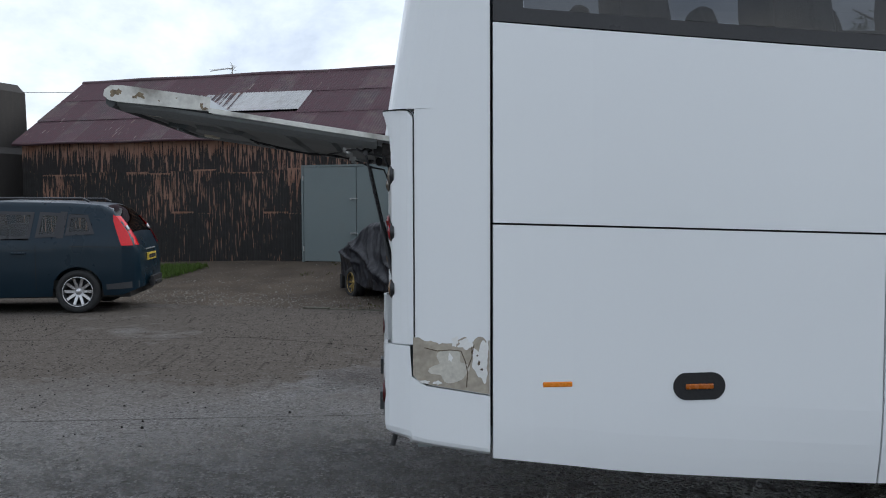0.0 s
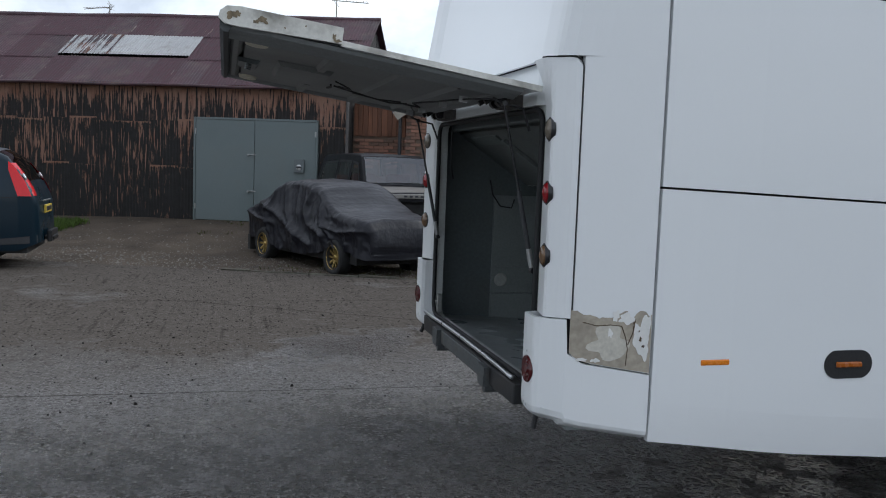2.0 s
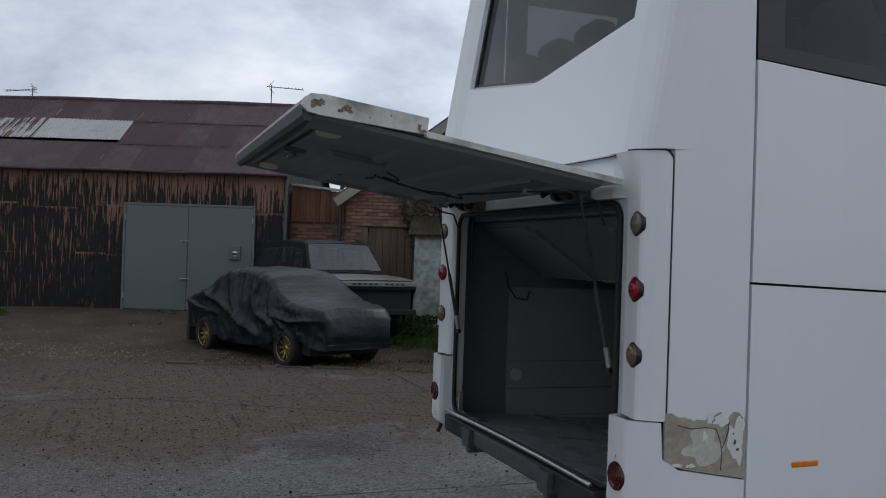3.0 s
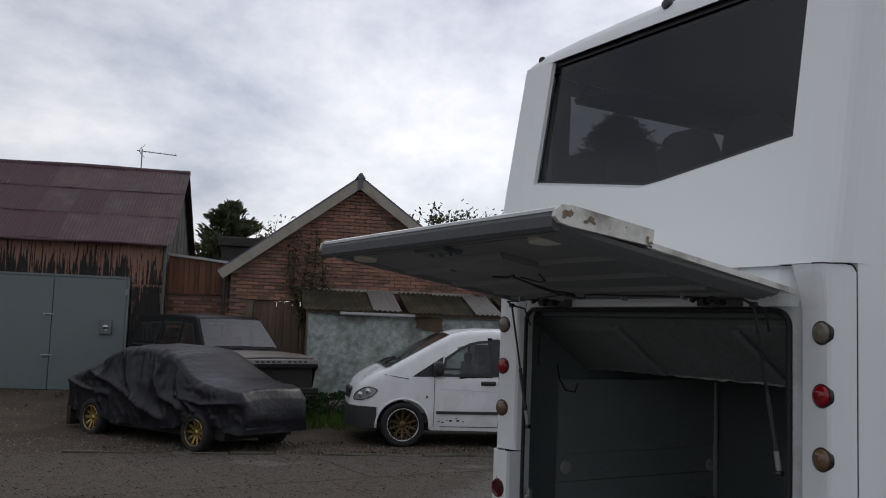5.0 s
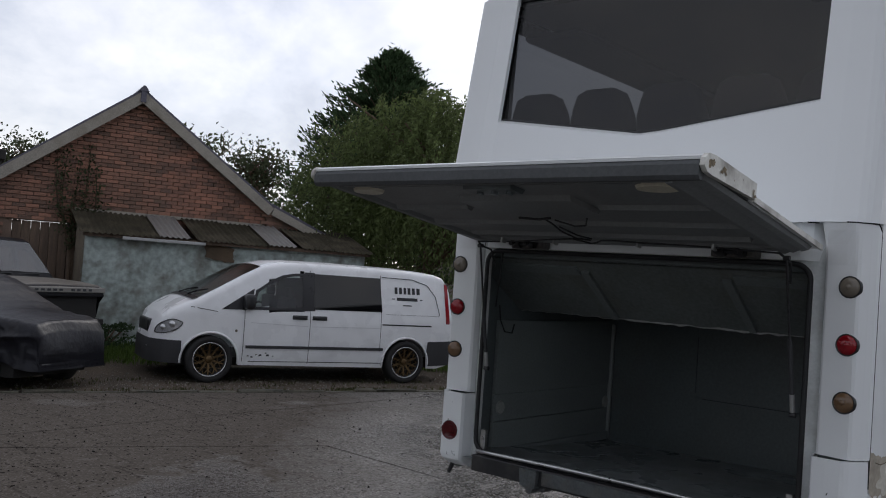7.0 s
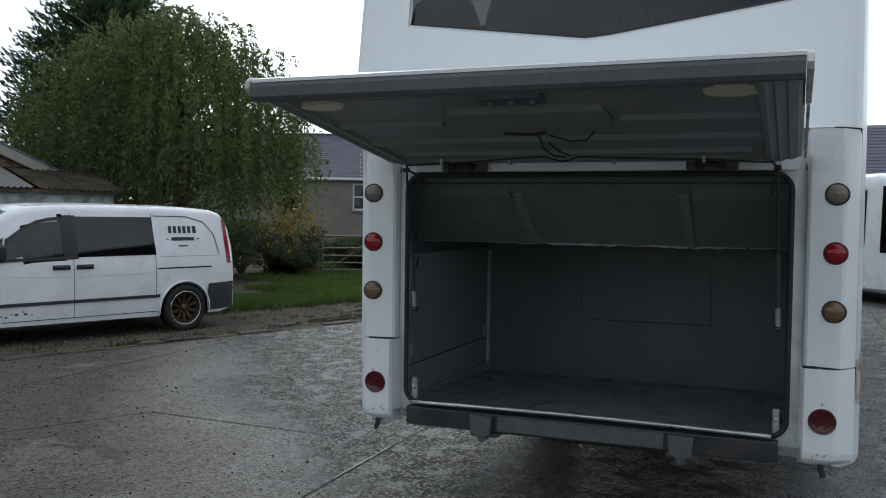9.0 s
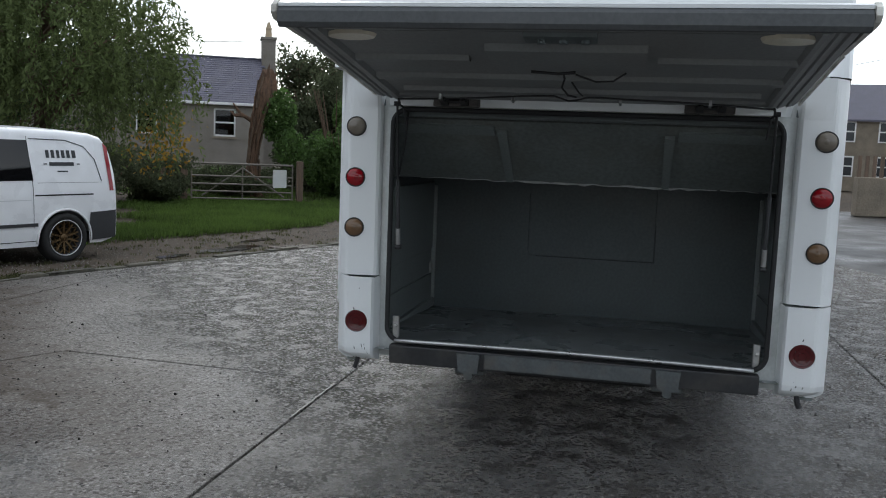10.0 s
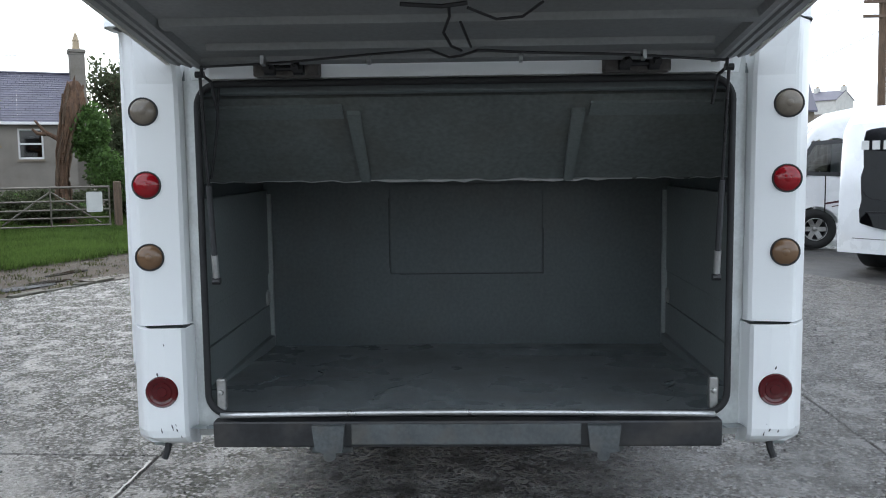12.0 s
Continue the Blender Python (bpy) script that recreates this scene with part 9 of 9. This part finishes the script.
row_house("stone_terrace", "brown stone terrace with slate roofs and chimneys", 54.5, -11.5, -100, 2, STONE, eave=4.4, ridge=6.6)
row_house("white_terrace", "distant pale rendered terrace with chimneys", 183.3, -79.0, 35, 6, PALE_RENDER, w=6.0, d=6.0, eave=3.6, ridge=5.4, z=9.0)
low = thing("slate_workshop", "long dark low building with a purple slate roof", "workshop", pose(38.0, 8.0, 0, 0, 0, -88))
bm = bmesh.new()
box(bm, 0, 16, 0, 7, 0, 3.3)
part("wall", bm, STONE, low)
for i in range(7):
    bm = bmesh.new()
    box(bm, 1 + 2.1 * i, 2.2 + 2.1 * i, -0.05, 0.02, 1.2, 2.4)
    part("window", bm, MATS["dark_far_pane"], low)
verts, faces = [], []
for r in range(18):
    t0, t1 = r / 18, (r + 1) / 18 + 0.015
    b = len(verts)
    verts += [(-0.2, -0.3 + t0 * 3.8, 3.2 + t0 * 2.9 + 0.04), (16.2, -0.3 + t0 * 3.8, 3.2 + t0 * 2.9 + 0.04), (16.2, -0.3 + t1 * 3.8, 3.2 + t1 * 2.9), (-0.2, -0.3 + t1 * 3.8, 3.2 + t1 * 2.9), (-0.2, -0.3 + t0 * 3.8, 3.2 + t0 * 2.9), (16.2, -0.3 + t0 * 3.8, 3.2 + t0 * 2.9)]
    faces += [(b, b + 1, b + 2, b + 3), (b + 4, b + 5, b + 1, b)]
verts += [(-0.2, 3.5, 6.1), (16.2, 3.5, 6.1), (16.2, 7.3, 3.2), (-0.2, 7.3, 3.2)]
faces.append((len(verts) - 4, len(verts) - 3, len(verts) - 2, len(verts) - 1))
mesh_part("slating", verts, faces, MATS["slate_joined"], low)["kind"] = "stuff"
bm = bmesh.new()
box(bm, -0.2, 16.2, -0.4, -0.28, 3.08, 3.2, 0.02)
part("gutter", bm, BLACK_TRIM, low)
wall = thing("boundary_wall", "low brown stone boundary wall topped with a dark fence", "wall", pose(27, -7.5, 0, 0, 0, -78))
bm = bmesh.new()
box(bm, 0, 14, 0, 0.4, 0, 1.3, 0.03)
part("stonework", bm, STONE, wall)
for i in range(56):
    bm = bmesh.new()
    box(bm, 0.25 * i, 0.25 * i + 0.12, 0.15, 0.2, 1.3, 2.0)
    part("fence_board", bm, TIMBER, wall)


def pole(x, y, h):
    ob = thing("telegraph_pole", "dark wooden telegraph pole with wires", "telegraph pole", pose(x, y, 0), group="telegraph poles")
    bm = bmesh.new()
    rod(bm, (0, 0, 0), (0.1, 0.12, h), 0.17, 0.12, seg=10)
    part("pole", bm, BARK, ob)
    for z in (h - 0.3, h - 0.8):
        bm = bmesh.new()
        box(bm, -0.06, 0.06, -0.8, 0.8, z, z + 0.1)
        part("crossarm", bm, TIMBER, ob)


pole(17.9, -7.4, 8.5)
pole(29.0, -14.7, 7.2)


def cable(a, b, sag, name="overhead_wire"):
    ob = thing(name, "thin black overhead wire", "wire", group="overhead wires")
    bm = bmesh.new()
    tube(bm, [Vector(a).lerp(Vector(b), t) - Vector((0, 0, sag * 4 * t * (1 - t))) for t in span(0, 1, 14)], 0.012, 5)
    part("strand", bm, WIRE, ob)


cable((28.9, -14.0, 7.0), (60, -8, 7.4), 0.5)
cable((28.9, -15.4, 6.4), (80, -20, 6.6), 0.6)
cable((26, 40, 6.6), (34.6, 14.0, 6.3), 0.5)
cable((34.6, 14.0, 6.3), (50, -8, 6.8), 0.5)
cable((-24, 36, 6.9), (-4.5, 36, 7.1), 0.3)
cable((-24, 34, 4.9), (-4.5, 33, 4.6), 0.3)

# far hedges and trees that close the view all round
rng = np.random.default_rng(91)
C = []
for i in range(26000):
    a = rng.uniform(0, 2 * math.pi)
    h = 3.0 + 2.2 * math.sin(a * 5 + 1) + 1.5 * math.sin(a * 13) + 0.9 * math.sin(a * 31)
    C.append((150 * math.cos(a) + rng.normal() * 2, 150 * math.sin(a) + rng.normal() * 2, max(0.2, h) * rng.random()))
hedge = leaf_mesh("backdrop", C, rng.normal(size=(len(C), 3)), 2.2, 1.4, LEAF_DIM, None, rng)
tagged(hedge, "distant dark hedges and trees round the yard", "hedge", kind="structure")


# ---- concrete yard, slab by slab, and its broken kerb ----
yard_floor = thing("pavement", "wet brushed concrete yard cast in large slabs", "pavement", kind="structure")
xj = [-19.9, -15.6, -7.0, 1.70, 6.0, 10.3, 14.6, 18.9, 23.2, 27.5]
yj = [-19.0, -14.85, -10.7, -6.5, -2.33, 1.76, 6.05, 10.2, 14.4, 18.6]
SPECIAL = {(2, 5): [(-6.992, 1.768), (1.692, 1.768), (1.80, 4.135), (-1.72, 6.042), (-6.992, 6.042)], (3, 5): [(1.708, 1.768), (5.992, 1.768), (5.992, 6.042), (-1.69, 6.042), (1.82, 4.14)],
           (2, 4): [(-6.992, -2.322), (5.992, -2.322), (5.992, 1.752), (-6.992, 1.752)], (3, 4): []}
for i in range(len(xj) - 1):
    for j in range(len(yj) - 1):
        g = 0.008
        poly = [(xj[i] + g, yj[j] + g), (xj[i + 1] - g, yj[j] + g), (xj[i + 1] - g, yj[j + 1] - g), (xj[i] + g, yj[j + 1] - g)]
        poly = clip_poly(poly, 0.3584, 0.9336, 8.02)
        poly = SPECIAL.get((i, j), clip_poly(poly, 1.0, 0.2, 20.0))
        poly = clip_poly(poly, 0.37, -0.929, 7.87)
        if len(poly) < 3:
            continue
        c = Vector((sum(p[0] for p in poly) / len(poly), sum(p[1] for p in poly) / len(poly)))
        bm = bmesh.new()
        up = [bm.verts.new((*(Vector(p) + (c - Vector(p)).normalized() * 0.009), 0.0)) for p in poly]
        mid = [bm.verts.new((p[0], p[1], -0.008)) for p in poly]
        low = [bm.verts.new((p[0], p[1], -0.06)) for p in poly]
        bm.faces.new(up)
        for k in range(len(poly)):
            l = (k + 1) % len(poly)
            bm.faces.new((up[l], up[k], mid[k], mid[l]))
            bm.faces.new((mid[l], mid[k], low[k], low[l]))
        part("slab", bm, CONCRETE, yard_floor)
TARMAC = mat("wet_tarmac", (0.05, 0.048, 0.046), rough=0.5, var=0.3, scale=0.8, fine=90, bump=0.5, dirt=0.3, dirt_scale=1.2, rvar=0.25)
bm = bmesh.new()
bm.faces.new([bm.verts.new((x, y, -0.012)) for x, y in clip_poly([(-20, -30), (30, -30), (30, 4), (-20, 4)], -0.37, 0.929, -7.885)])
tagged(part("road", bm, TARMAC), "dark wet tarmac beyond the concrete yard", "tarmac", kind="structure")
random.seed(61)
kerb = thing("kerb", "low broken kerb of rough stones with weeds", "kerb", YARD, kind="structure")
a = -4.5
while a < 9.0:
    w = random.uniform(0.25, 0.7)
    bm = bmesh.new()
    h = random.uniform(0.0, 0.035)
    v0 = 8.06 + random.uniform(-0.03, 0.03) + max(0, a - 5.5) * -0.02
    fs = box(bm, a, a + w - 0.02, v0, v0 + random.uniform(0.1, 0.17), -0.08, h, 0.02, 2)
    for vtx in bm.verts:
        vtx.co += Vector((random.uniform(-0.012, 0.012), random.uniform(-0.012, 0.012), random.uniform(-0.008, 0.008)))
    part("kerb_stone", bm, KERB, kerb)
    a += w

for p, q, w, m, nm in (((1.60, 1.775), (0.75, 1.777), 0.007, mat("pale_joint_mortar", (0.30, 0.29, 0.27), rough=0.6, var=0.3, scale=20, bump=0.2), "joint_filler"),):
    a, b = Vector((*p, 0)), Vector((*q, 0))
    side = (b - a).cross(Vector((0, 0, 1))).normalized() * w
    n = 24
    random.seed(5)
    bm = bmesh.new()
    row = []
    for i in range(n + 1):
        c = a + (b - a) * (i / n) + side * random.uniform(-0.5, 0.5)
        k = random.uniform(0.6, 1.0)
        row.append([bm.verts.new(c + side * k + Vector((0, 0, z))) for z in (-0.02, 0.0035)] + [bm.verts.new(c - side * k + Vector((0, 0, z))) for z in (0.0035, -0.02)])
    for r0, r1 in zip(row, row[1:]):
        for i in range(3):
            bm.faces.new((r0[i], r0[i + 1], r1[i + 1], r1[i]))
    part(nm, bm, m, yard_floor)

# drain grating let into the edge of the yard
drain = thing("drain_grating", "rusty slotted iron drain grating in the wet concrete", "drain", pose(9.42, 5.18, 0.0, 0, 0, -30))
IRON = mat("rusty_cast_iron", (0.055, 0.042, 0.034), rough=0.55, metal=0.4, var=0.4, scale=12, bump=0.3)
bm = bmesh.new()
for a, b, c, d in ((-0.36, 0.36, -0.2, -0.165), (-0.36, 0.36, 0.165, 0.2), (-0.36, -0.325, -0.165, 0.165), (0.325, 0.36, -0.165, 0.165)):
    box(bm, a, b, c, d, -0.03, 0.012, 0.004)
part("frame", bm, IRON, drain)
for k in range(9):
    bm = bmesh.new()
    box(bm, -0.295 + 0.07 * k, -0.265 + 0.07 * k, -0.163, 0.163, -0.02, 0.011, 0.004)
    part("bar", bm, IRON, drain)
# flat dark plate stands in for the shaded pit under the bars
bm = bmesh.new()
box(bm, -0.324, 0.324, -0.164, 0.164, 0.001, 0.004)
part("sump", bm, GAP, drain)

# shallow puddles
PUDDLE = mat("puddle_water", (0.035, 0.03, 0.024), rough=0.04, var=0.2, bump=0.0, spec=0.6, rvar=0.02)


def puddle(x, y, z, rx, ry, turn, seed):
    random.seed(seed)
    ph = [random.uniform(0, 6.28) for _ in range(5)]
    bm = bmesh.new()
    ring, rim = [], []
    for i in range(48):
        t = 2 * math.pi * i / 48
        r = 1 + sum(0.22 / (k + 1) * math.sin((k + 2) * t + ph[k]) for k in range(5))
        px, py = rx * r * math.cos(t), ry * r * math.sin(t)
        q = Matrix.Rotation(turn, 3, "Z") @ Vector((px, py, 0))
        ring.append(bm.verts.new((x + q.x, y + q.y, z)))
        rim.append(bm.verts.new((x + q.x * 1.02, y + q.y * 1.02, z - 0.02)))
    bm.faces.new(ring)
    for i in range(48):
        j = (i + 1) % 48
        bm.faces.new((ring[j], ring[i], rim[i], rim[j]))
    tagged(part("water", bm, PUDDLE), "shallow rain puddle on the wet yard", "puddle", kind="structure")


for x, y, rx, ry, seed in ((8.6, 6.08, 0.5, 0.16, 9), (9.25, 6.0, 0.3, 0.12, 12), (7.6, 6.4, 0.3, 0.1, 15), (10.3, 6.2, 0.35, 0.12, 21)):
    puddle(x, y, ground_z(x, y) + 0.018, rx, ry, -0.37, seed)
